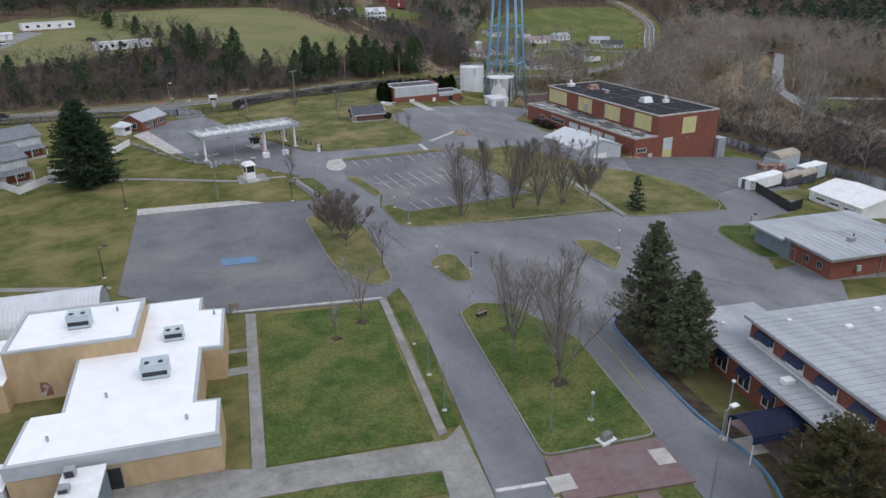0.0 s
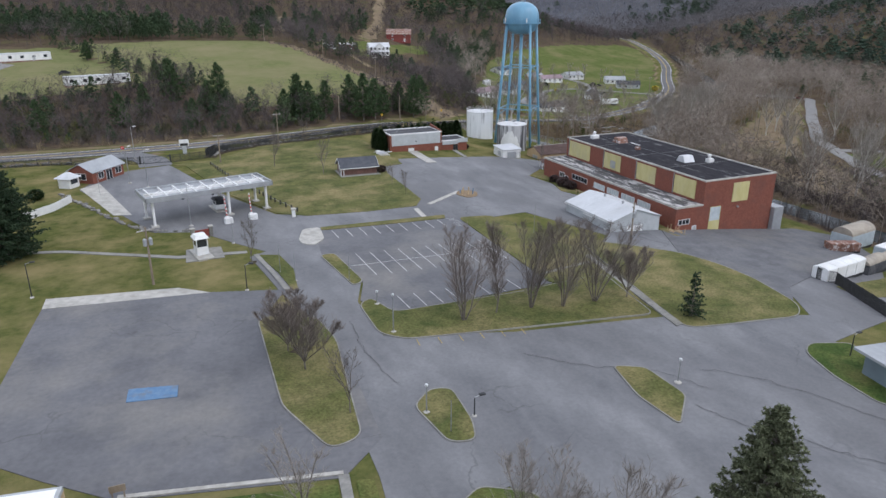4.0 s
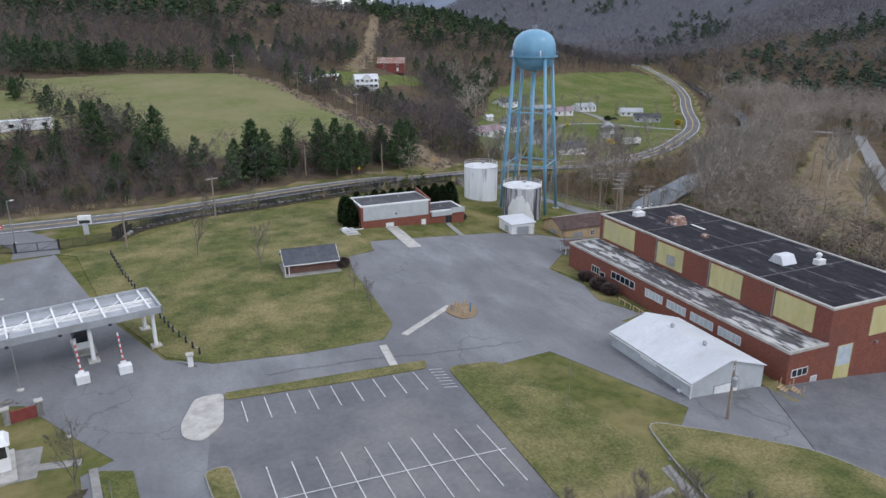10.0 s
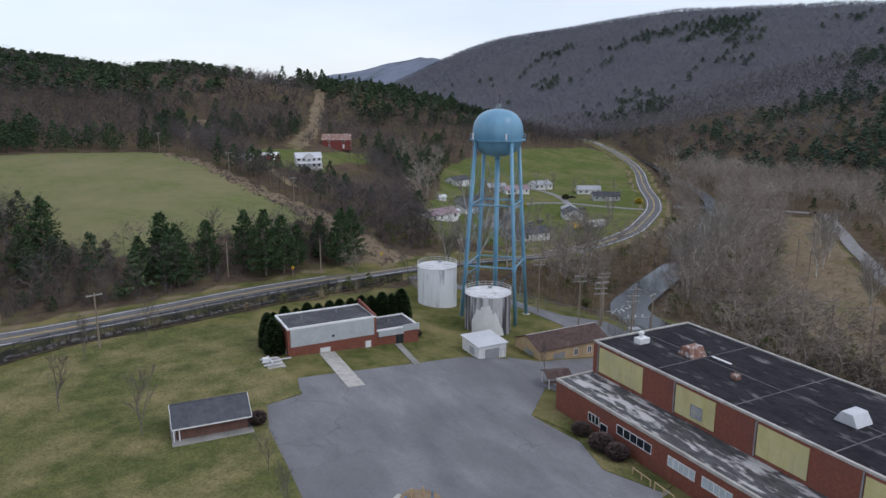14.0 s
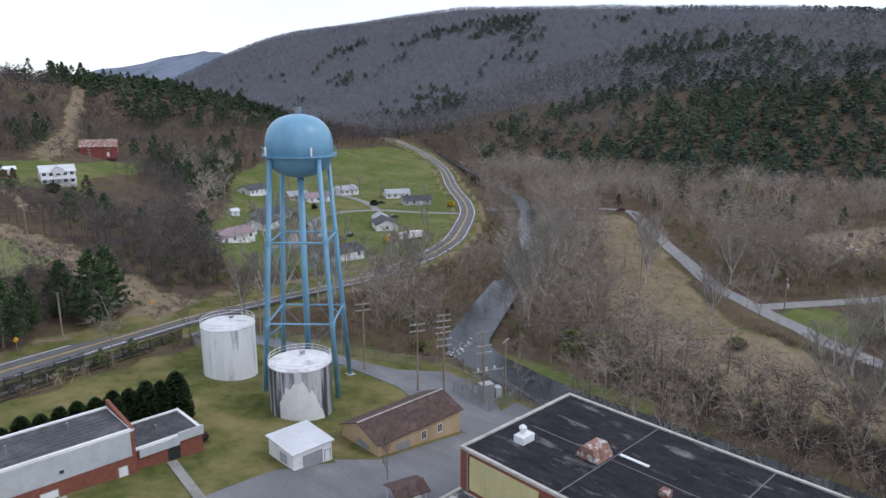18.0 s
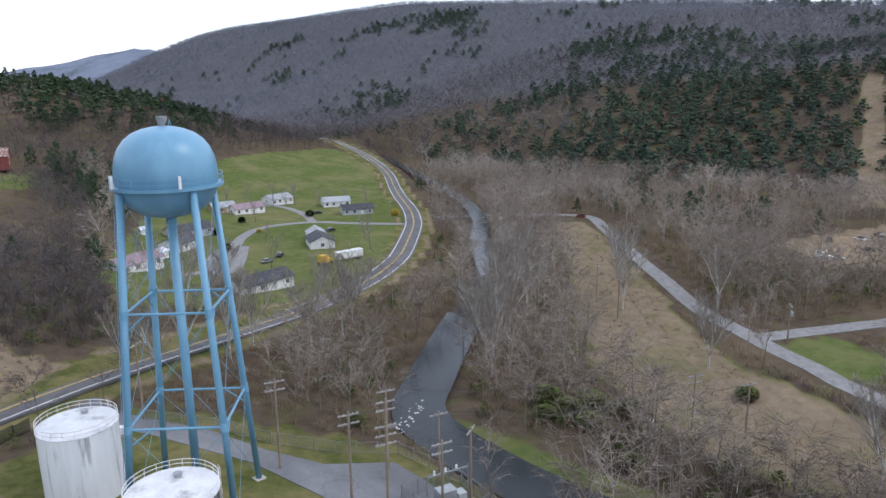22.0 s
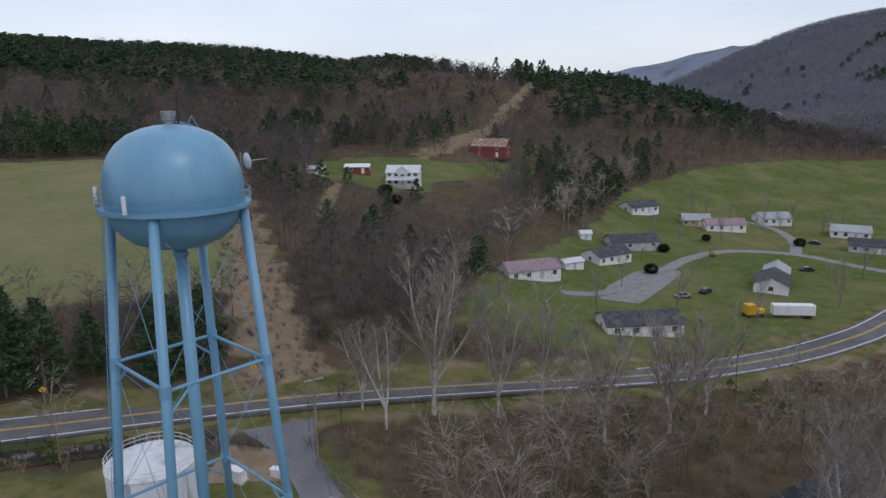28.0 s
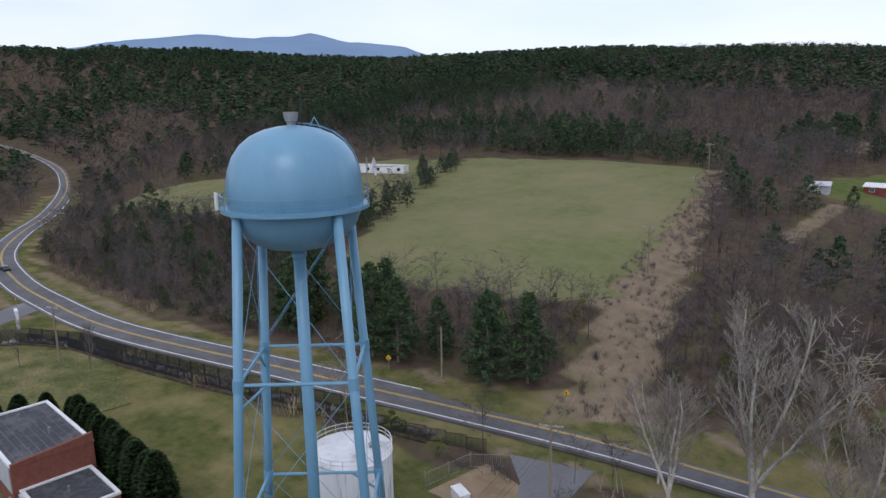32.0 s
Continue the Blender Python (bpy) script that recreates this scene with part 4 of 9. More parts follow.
sheet("pavement_brick_crossing", [(32.6, 46.8), (44.4, 44.8), (43.4, 38.3), (31.2, 41)], PAVER, 0.21, "red brick paved crossing", "pavement")
sheet("walk_left", [(-30, 176), (1, 166.2), (19.4, 155.4), (31, 153.4), (31, 152.2), (19.4, 154), (1, 165), (-30, 174.8)], CONCRETE_OLD, 0.1, "narrow pale footpath across the lawn", "pavement")
sheet("walk_left", [(-30, 118), (-12, 110), (-5, 107), (-5, 106), (-12, 108.6), (-30, 116.6)], CONCRETE_OLD, 0.1, "narrow pale footpath across the lawn", "pavement")
sheet("pavement_coping", [(10.2, 90.9), (30.2, 86.2), (30.1, 85.7), (10.1, 90.4)], CONCRETE, 0.2, "pale concrete edging between lawn and lot", "pavement")
sheet("road_service", [(-34, 40), (-34, 60), (-12, 60.6), (-8.6, 58), (-5, 54.6), (0, 52.6), (-4, 44), (-8, 38)], ASPHALT_DARK, 0.09, "dark asphalt service court behind the block", "road")
sheet("road_court", [(67, 61), (76, 64.6), (85, 69.4), (94, 70), (97.8, 68.4), (94, 63), (88, 57), (78, 56), (66, 58)], ASPHALT, 0.09, "grey asphalt court between the halls", "road")
lawn_crossing = sheet("lawn_crossing", [(31.4, 40.2), (42.8, 37.8), (39.5, 28), (30, 28), (29.4, 34)], GRASS_FRESH, 0.2, "small lawn beside the brick crossing", "lawn")
sheet("walk_brick", [(37.4, 39.2), (39.3, 38.8), (38.4, 28), (36.6, 28)], PAVER, 0.215, "narrow brick paved walk", "pavement")
for y in (41.4, 43.7):
    sheet("crossing_line", [(26.4, y + 1.0), (31.0, y), (31.0, y + 0.4), (26.4, y + 1.4)], LINE_WHITE, 0.17, "worn white crosswalk line", "road marking")
sheet("accessible_bay", [(11.2, 110.5), (16.6, 109.2), (16.3, 106.6), (10.9, 107.6)], LINE_BLUE, 0.16, "faded blue painted parking bay", "road marking")
# highway
hw = smooth_line(HIGHWAY_LINE)
highway = ribbon("road_highway", hw, -4.3, 4.3, HIGHWAY, 0.16, label="two-lane asphalt highway curving through the valley", category="road", thick=0.5)
for off, mat in ((-3.5, ROAD_WHITE), (3.5, ROAD_WHITE), (-0.17, ROAD_YELLOW), (0.17, ROAD_YELLOW)):
    ribbon("lane_line", hw, off - (0.13 if abs(off) > 1 else 0.1), off + (0.13 if abs(off) > 1 else 0.1), mat, 0.175, highway)
gravel = ribbon("road_gravel", smooth_line(GRAVEL_LINE), -2.6, 2.6, GRAVEL, 0.14, label="pale gravel road beyond the river", category="road", thick=0.4)
ribbon("road_fork", smooth_line(GRAVEL_FORK), -2.4, 2.4, GRAVEL, 0.15, label="pale gravel side road", category="road", thick=0.4)
ribbon("road_lane", smooth_line([(316, 378), (302, 400), (290, 417), (267, 419), (248, 407), (231, 388), (218, 374), (203, 362), (194, 360)]), -2.2, 2.2, GRAVEL, 0.15, label="pale gravel lane between the houses", category="road", thick=0.4)
ribbon("road_lane", smooth_line([(290, 417), (298, 431), (304, 446), (305, 460), (299, 470), (286, 470)]), -2.0, 2.0, GRAVEL, 0.155, label="pale gravel lane between the houses", category="road", thick=0.4)
sheet("road_turnaround", [(204, 358), (214, 356), (228, 374), (238, 388), (232, 396), (222, 388), (210, 372)], GRAVEL, 0.16, "pale gravel yard between the houses", "road")
sheet("road_tower_drive", [(129, 276), (139, 281.5), (140.5, 271), (147, 258), (149.5, 247), (153, 238), (161, 232), (160, 222), (154, 212), (146, 209), (142.6, 206), (142.6, 210), (144, 219), (147, 231), (145.6, 245), (139.4, 262), (134, 272)], ASPHALT, 0.1, "grey asphalt service drive behind the water tower", "road")
sheet("road_rear", [(121, 213), (126, 209.6), (143, 209.6), (148, 211), (160, 214), (160, 204), (156, 194), (150, 190), (143, 192), (122, 192), (118, 200)], ASPHALT, 0.085, "grey asphalt yard behind the workshop", "road")
ribbon("water", smooth_line(RIVER[:8] + [(226, 272.5)]), -4.9, 4.9, WATER, 0, label="dark shallow river with small ripples", category="river", flat=-9.0)
ribbon("water", smooth_line([(222, 270)] + RIVER[8:]), -3.4, 3.4, WATER, 0, label="narrow upper river between wooded banks", category="river", flat=-9.05)


# ---- workshop hall with its low annex ----
def opening(parent, name, wall, at, lo, hi, z0, z1, glass, frame=None, label="", depth=0.06, bars=0):
    """A window or door on an axis-aligned wall: a frame proud of it, the leaf or panes set back. wall is 'x' or 'y', at its place, side its outward sign."""
    axis, side = wall[0], (-1 if wall[1] == "-" else 1)

    def slab(a0, a1, b0, b1, d0, d1):
        p, q = sorted((at + side * d0, at + side * d1))
        return (p, q, a0, a1, b0, b1) if axis == "x" else (a0, a1, p, q, b0, b1)
    leaf = part(name, boxes(slab(lo, hi, z0, z1, -0.1, 0.02)), glass, parent, label)
    if frame:
        w = 0.09
        rows = [slab(lo - w, hi + w, z1, z1 + w, -0.1, depth), slab(lo - w, hi + w, z0 - w, z0, -0.1, depth), slab(lo - w, lo, z0, z1, -0.1, depth), slab(hi, hi + w, z0, z1, -0.1, depth)]
        for k in range(bars):
            c = lo + (hi - lo) * (k + 1) / (bars + 1)
            rows.append(slab(c - 0.04, c + 0.04, z0, z1, -0.1, depth))
        part("frame", boxes(*rows), frame, leaf)
    return leaf


def roof_edge(parent, x0, x1, y0, y1, z, mat, name="coping", w=0.35, h=0.3):
    part(name, boxes((x0 - 0.06, x1 + 0.06, y0 - 0.06, y0 + w, z, z + h), (x0 - 0.06, x1 + 0.06, y1 - w, y1 + 0.06, z, z + h), (x0 - 0.06, x0 + w, y0 + w, y1 - w, z, z + h), (x1 - w, x1 + 0.06, y0 + w, y1 - w, z, z + h)), mat, parent)


def build_hall():
    x0, x1, y0, y1, top, base = 122.4, 142.2, 138.2, 190.4, 8.3, -7.0
    hall = thing("workshop_building", 0, 0, "large red brick workshop with yellow wall panels and black roof", "building", z=0)
    part("wall", boxes((x0, x1, y0, y1, base, top)), BRICK, hall)
    part("roof", boxes((x0 + 0.35, x1 - 0.35, y0 + 0.35, y1 - 0.35, top, top + 0.12)), BLACK_ROOF, hall, "black tar roof with pale worn streaks")
    roof_edge(hall, x0, x1, y0, y1, top, CONCRETE)
    n = 4
    for k in range(n):
        a = 141.2 + 12.9 * k
        b = a + 7.1 if k < 3 else 189.8
        p = part("yellow_panel", boxes((x0 - 0.12, x0 + 0.05, a - 0.4, b - 0.9, 4.0, 7.9)), YELLOW, hall, "faded yellow metal panel wall")
        for j in range(1, 4):
            c = a - 0.4 + (b - a - 0.5) * j / 4
            part("seam", boxes((x0 - 0.15, x0 - 0.12, c - 0.04, c + 0.04, 4.0, 7.9)), YELLOW, p)
        for c in (5.3, 6.6):
            part("seam", boxes((x0 - 0.15, x0 - 0.12, a - 0.4, b - 0.9, c - 0.03, c + 0.03)), YELLOW, p)
        part("downpipe", boxes((x0 - 0.18, x0, b - 0.72, b - 0.56, 3.7, 8.2)), STEEL, hall)
    opening(hall, "louvre", "x-", x0 - 0.12, 168.6, 170.4, 4.6, 6.2, GREY_METAL, STEEL)
    part("yellow_panel", boxes((130.2, 134.6, y0 - 0.12, y0 + 0.05, 3.2, 7.4)), YELLOW, hall, "faded yellow metal panel wall")
    opening(hall, "roller_door", "y-", y0, 124.6, 127.4, -3.6, 2.6, PALE_GLASS, YELLOW, "tall pale roller door with yellow foot")
    part("door_foot", boxes((124.6, 127.4, y0 - 0.08, y0, -3.6, -0.4)), YELLOW, hall)
    part("wall_lamp", boxes((131.8, 132.2, y0 - 0.35, y0, 1.9, 2.2)), STEEL, hall)
    part("steel_bin", bevelled(boxes((142.25, 145.0, 137.2, 140.2, -6.0, 0.8)), 0.1), GREY_METAL, hall)
    # low annex
    ax = 115.5
    annex = part("annex", boxes((ax, x0, y0, y1, base, 3.3)), BRICK, hall)
    part("annex_roof", boxes((ax + 0.3, x0, y0 + 0.3, y1 - 0.3, 3.3, 3.42)), PATCHED_ROOF, hall, "peeling silver-coated flat roof")
    part("annex_coping", boxes((ax - 0.08, ax + 0.3, y0 - 0.08, y1 + 0.08, 3.2, 3.6), (ax + 0.3, x0 + 0.1, y0 - 0.08, y0 + 0.3, 3.2, 3.6), (ax + 0.3, x0, y1 - 0.3, y1 + 0.08, 3.2, 3.6)), CONCRETE, hall)
    for a, b, g in ((146.4, 150.6, PALE_GLASS), (151.8, 156.4, PALE_GLASS), (157.6, 161.8, PALE_GLASS), (163, 167.2, PALE_GLASS), (170.2, 176.6, GLASS)):
        opening(hall, "window", "x-", ax, a, b, 0.9, 2.1, g, WHITE, bars=4)
    opening(hall, "entrance_door", "x-", ax, 178.6, 180.0, -1.7, 0.9, GLASS, WHITE, "white framed glass entrance door")
    opening(hall, "window", "x-", ax, 180.4, 182.6, 0.2, 1.4, GLASS, WHITE, bars=2)
    opening(hall, "window", "y-", y0, 116.4, 119.2, -0.3, 0.7, GLASS, WHITE, bars=2)
    opening(hall, "door", "y-", y0, 120.2, 121.2, -3.2, -1.0, GREY_RENDER, WHITE)
    for x, y, s in ((128.5, 186.5, 1.0), (136.2, 152.0, 0.8)):
        v = part("roof_vent", bevelled(boxes((x - s, x + s, y - s * 0.7, y + s * 0.7, top + 0.1, top + 1.0)), 0.08), WHITE, hall, "white roof ventilator box")
        part("stack", spun([(0.3, 0), (0.3, 0.5), (0.45, 0.5), (0.45, 0.75), (0.15, 1.0)], 12), WHITE, v).location = (x, y + 0.2, top + 1.0)
    for x, y in ((131.5, 179.3), (131.8, 155.0)):
        bm = bmesh.new()
        hexa(bm, [(x - 1.5, y - 1.5, top + 0.1), (x + 1.5, y - 1.5, top + 0.1), (x + 1.5, y + 1.5, top + 0.1), (x - 1.5, y + 1.5, top + 0.1)], [(x - 1.4, y - 0.7, top + 1.5), (x + 1.4, y - 0.7, top + 1.5), (x + 1.4, y + 0.7, top + 1.5), (x - 1.4, y + 0.7, top + 1.5)])
        part("skylight", bevelled(bm, 0.1), RUST if y > 170 else PALE_METAL, hall, "rusty red and white roof hood" if y > 170 else "dented pale metal roof hood")
    part("roof_hatch", bevelled(boxes((129.4, 130.4, 169.6, 170.6, top + 0.1, top + 0.8)), 0.06), RUST, hall)
    part("skylight", boxes((133.4, 133.8, 174, 177.4, top + 0.1, top + 0.2)), WHITE, hall)
    for y in (151.4, 164.4, 177.6):
        part("roof_seam", boxes((x0 + 0.4, x1 - 0.4, y - 0.07, y + 0.07, top + 0.12, top + 0.17)), ASPHALT_DARK, hall)
    part("roof_seam", boxes((131.94, 132.06, 141, 188, top + 0.12, top + 0.17)), ASPHALT_DARK, hall)
    part("roof_pipe", tubes([((117.5, 170.5, 3.4), (117.5, 170.5, 4.2), 0.2)], 10), STEEL, hall)
    return hall


build_hall()


def build_metal_garage():
    x0, x1, y0, y1 = 99.8, 111.8, 138.8, 155.0
    g = thing("metal_garage", 0, 0, "grey ribbed metal garage with pale gabled roof and white door", "garage", z=0)
    part("wall", gable_walls(x0, x1, y0, y1, -4, 2.2, 4.1, False), GREY_RENDER, g)
    part("roof", gable(bmesh.new(), x0, x1, y0, y1, 2.25, 4.15, False, 0.1, 0.25), GARAGE_ROOF, g, "dull pale metal gabled roof")
    rib = part("rib", boxes(*[(x0 - 0.04, x0, y0 + 0.6 * k, y0 + 0.6 * k + 0.08, -3, 2.1) for k in range(27)]), GREY_RENDER, g)
    opening(g, "roller_door", "y-", y0, 103.6, 107.6, -2.9, 0.9, WHITE, STEEL, "white roller door")
    opening(g, "door", "y-", y0, 109.2, 110.2, -2.6, -0.5, GREY_RENDER, STEEL)
    part("skylight_strip", boxes((x0 - 0.05, x0, 145.4, 148.6, 1.3, 1.6)), WHITE, g)
    part("meter_box", boxes((x0 - 0.25, x0, 140.3, 140.9, -0.6, 0.4)), WHITE, g)
    for y in (143.4, 149.6):
        part("ridge_vent", spun([(0.22, 4.1), (0.22, 4.45), (0.34, 4.5), (0.2, 4.75)], 12), STEEL, g).location = (105.8, y, 0)
    part("wall_panel", boxes((x0 - 0.05, x0, 141.8, 142.9, -1.6, -0.9)), WHITE, g)
    part("gutter", boxes((x0 - 0.4, x0 - 0.28, y0 - 0.25, y1 + 0.25, 1.93, 2.07)), WHITE, g)
    part("downpipe", boxes((x0 - 0.16, x0 - 0.06, y0 - 0.2, y0 - 0.1, -2.6, 2.0)), WHITE, g)
    part("corner_trim", boxes((x0 - 0.06, x0 + 0.12, y0 - 0.06, y0 + 0.12, -3, 2.2)), PALE_METAL, g)
    return g


build_metal_garage()


def build_pump_house():
    p = thing("brick_office", 0, 0, "flat-roofed red brick office with grey render band", "building", z=0)
    x0, x1, y0, y1 = 83.2, 99.8, 224.6, 233.4
    part("wall", boxes((x0, x1, y0, y1, -1.5, 5.7)), BRICK, p)
    part("render_band", boxes((x0 + 0.5, x1 - 0.5, y0 - 0.1, y0, 2.5, 5.7)), GREY_RENDER, p, "pale grey rendered band")
    part("roof", boxes((x0 + 0.3, x1 - 0.3, y0 + 0.3, y1 - 0.3, 5.7, 5.8)), SHINGLE, p)
    roof_edge(p, x0, x1, y0, y1, 5.7, WHITE)
    bm = bmesh.new()
    hexa(bm, [(x1 - 0.3, y0, 5.7), (x1 + 0.1, y0, 5.7), (x1 + 0.1, y1, 5.7), (x1 - 0.3, y1, 5.7)], [(x1 - 0.3, y0, 6.1), (x1 + 0.1, y0, 6.1), (x1 + 0.1, y1, 6.9), (x1 - 0.3, y1, 6.9)])
    part("parapet", bm, BRICK, p)
    opening(p, "service_door", "y-", y0, 89.0, 90.8, -0.6, 1.5, WHITE, CONCRETE, "white double service door")
    opening(p, "door", "y-", y0, 97.6, 98.6, -0.8, 1.4, WHITE, CONCRETE)
    part("wall_lamp", boxes((91.2, 91.6, y0 - 0.3, y0 - 0.1, 3.4, 3.7)), DARK_METAL, p)
    opening(p, "window", "x-", x0, 226, 227, 0.6, 1.6, GLASS, WHITE)
    part("side_wing", boxes((x1, 108.6, 225.2, 232.8, -2.5, 2.6)), BRICK, p)
    part("wing_band", boxes((x1 + 0.5, 105.4, 224.9, 225.2, 1.6, 2.7), (105.4, 108.7, 224.9, 225.2, 2.0, 3.2)), GREY_RENDER, p)
    part("wing_roof", boxes((x1 + 0.2, 108.4, 225.4, 232.6, 2.6, 2.72)), SHINGLE, p)
    roof_edge(p, x1, 108.6, 225.2, 232.8, 2.6, WHITE)
    opening(p, "glass_door", "y-", 225.2, 104.0, 105.4, -1.0, 1.3, GLASS, DARK_METAL, "dark glazed entrance door", bars=1)
    for x, y in ((87, 229), (94, 230.4), (104, 229)):
        part("roof_vent", tubes([((x, y, 2.6 if x > 100 else 5.7), (x, y, 3.4 if x > 100 else 6.7), 0.15)], 8), STEEL, p)
    for x in (101.8, 106.4):
        opening(p, "window", "y+", 232.8, x, x + 1.2, 0.6, 1.6, WHITE, STEEL)
    part("seams", boxes(*[(x0 + 0.4, x1 - 0.4, y0 + 0.9 * k, y0 + 0.9 * k + 0.07, 5.8, 5.84) for k in range(1, 10)]), ASPHALT_DARK, p)
    return p


build_pump_house()


def build_white_shed():
    s = thing("white_shed", 0, 0, "small white utility shed with grey roller door", "shed", z=0)
    x0, x1, y0, y1 = 115.1, 121.0, 213.3, 219.4
    part("wall", boxes((x0, x1, y0, y1, -4, 1.0)), WHITE, s)
    bm = bmesh.new()
    hexa(bm, [(x0 - 0.3, y0 - 0.3, 0.95), (x1 + 0.3, y0 - 0.3, 0.95), (x1 + 0.3, y1 + 0.3, 1.3), (x0 - 0.3, y1 + 0.3, 1.3)], [(x0 - 0.3, y0 - 0.3, 1.1), (x1 + 0.3, y0 - 0.3, 1.1), (x1 + 0.3, y1 + 0.3, 1.5), (x0 - 0.3, y1 + 0.3, 1.5)])
    part("roof", bm, PALE_METAL, s)
    opening(s, "roller_door", "y-", y0, 116.6, 119.4, -2.2, 0.2, GREY_METAL, STEEL, "grey roller door")
    opening(s, "door", "y-", y0, 119.9, 120.7, -2.2, -0.2, WHITE, STEEL)
    opening(s, "louvre", "x-", x0, 215, 216.4, -0.9, 0.2, GREY_RENDER, STEEL)
    return s


build_white_shed()


def build_tan_house():
    t = thing("tan_workshop", 0, 0, "low tan rendered building with brown shingle gable roof", "building", z=0)
    x0, x1, y0, y1 = 126.6, 142.4, 210.4, 218.8
    part("wall", gable_walls(x0, x1, y0, y1, -7, -0.7, 1.0), TAN, t)
    part("roof", gable(bmesh.new(), x0, x1, y0, y1, -0.65, 1.05, True, 0.12, 0.4), BROWN_ROOF, t, "brown shingle roof")
    part("ridge_cap", boxes((x0 - 0.4, x1 + 0.4, 214.5, 214.7, 1.13, 1.22)), CONCRETE, t)
    opening(t, "roller_door", "y-", y0, 129.8, 132.2, -3.9, -1.9, GREY_METAL, STEEL)
    opening(t, "roller_door", "x-", x0, 212.6, 215.2, -3.6, -1.6, GREY_METAL, STEEL)
    for x in (134.6, 137.8):
        opening(t, "window", "y-", y0, x, x + 0.8, -2.9, -1.7, GLASS, WHITE, bars=1)
    return t


build_tan_house()


def build_picnic_shed():
    s = thing("garden_shed", 66.7, 203.4, "low brown timber shed with dark slate-grey gable roof on a slab", "shed", rz=-3)
    part("slab", boxes((-5.2, 5.2, -4.4, 3.6, -0.3, 0.15)), CONCRETE_OLD, s)
    part("wall", gable_walls(-4.6, 4.6, -2.6, 3.0, 0.1, 2.2, 3.9), SHED_BROWN, s)
    part("roof", gable(bmesh.new(), -4.6, 4.6, -2.6, 3.0, 2.22, 3.95, True, 0.12, 0.55), SHED_ROOF, s)
    part("ridge_cap", boxes((-5.1, 5.1, 0.1, 0.3, 4.03, 4.1)), SHED_ROOF, s)
    for x in (-5.16, 5.1):
        bm = bmesh.new()
        for y0, y1 in ((-3.15, 0.2), (3.55, 0.2)):
            z0 = 2.22 - 0.55 * 1.73 / 2.8
            hexa(bm, [(x, y0, z0 - 0.05), (x + 0.06, y0, z0 - 0.05), (x + 0.06, y1, 3.85), (x, y1, 3.85)], [(x, y0, z0 + 0.14), (x + 0.06, y0, z0 + 0.14), (x + 0.06, y1, 4.08), (x, y1, 4.08)])
        bmesh.ops.recalc_face_normals(bm, faces=bm.faces)
        part("barge_board", bm, WHITE, s)
    part("fascia", boxes((-5.1, 5.1, -3.2, -3.14, 1.78, 1.96)), WHITE, s)
    for x in (-4.9, -4.2):
        part("post", boxes((x - 0.07, x + 0.07, -3.05, -2.91, 0.1, 1.9)), WHITE, s)
    opening(s, "door", "x-", -4.6, -0.6, 0.6, 0.15, 2.1, DARK_METAL, WHITE)
    for k in range(8):
        part("board", boxes((-4.5 + 1.14 * k, -3.42 + 1.14 * k, -2.63, -2.6, 0.2, 2.1)), SHED_BROWN, s)
    return s


build_picnic_shed()


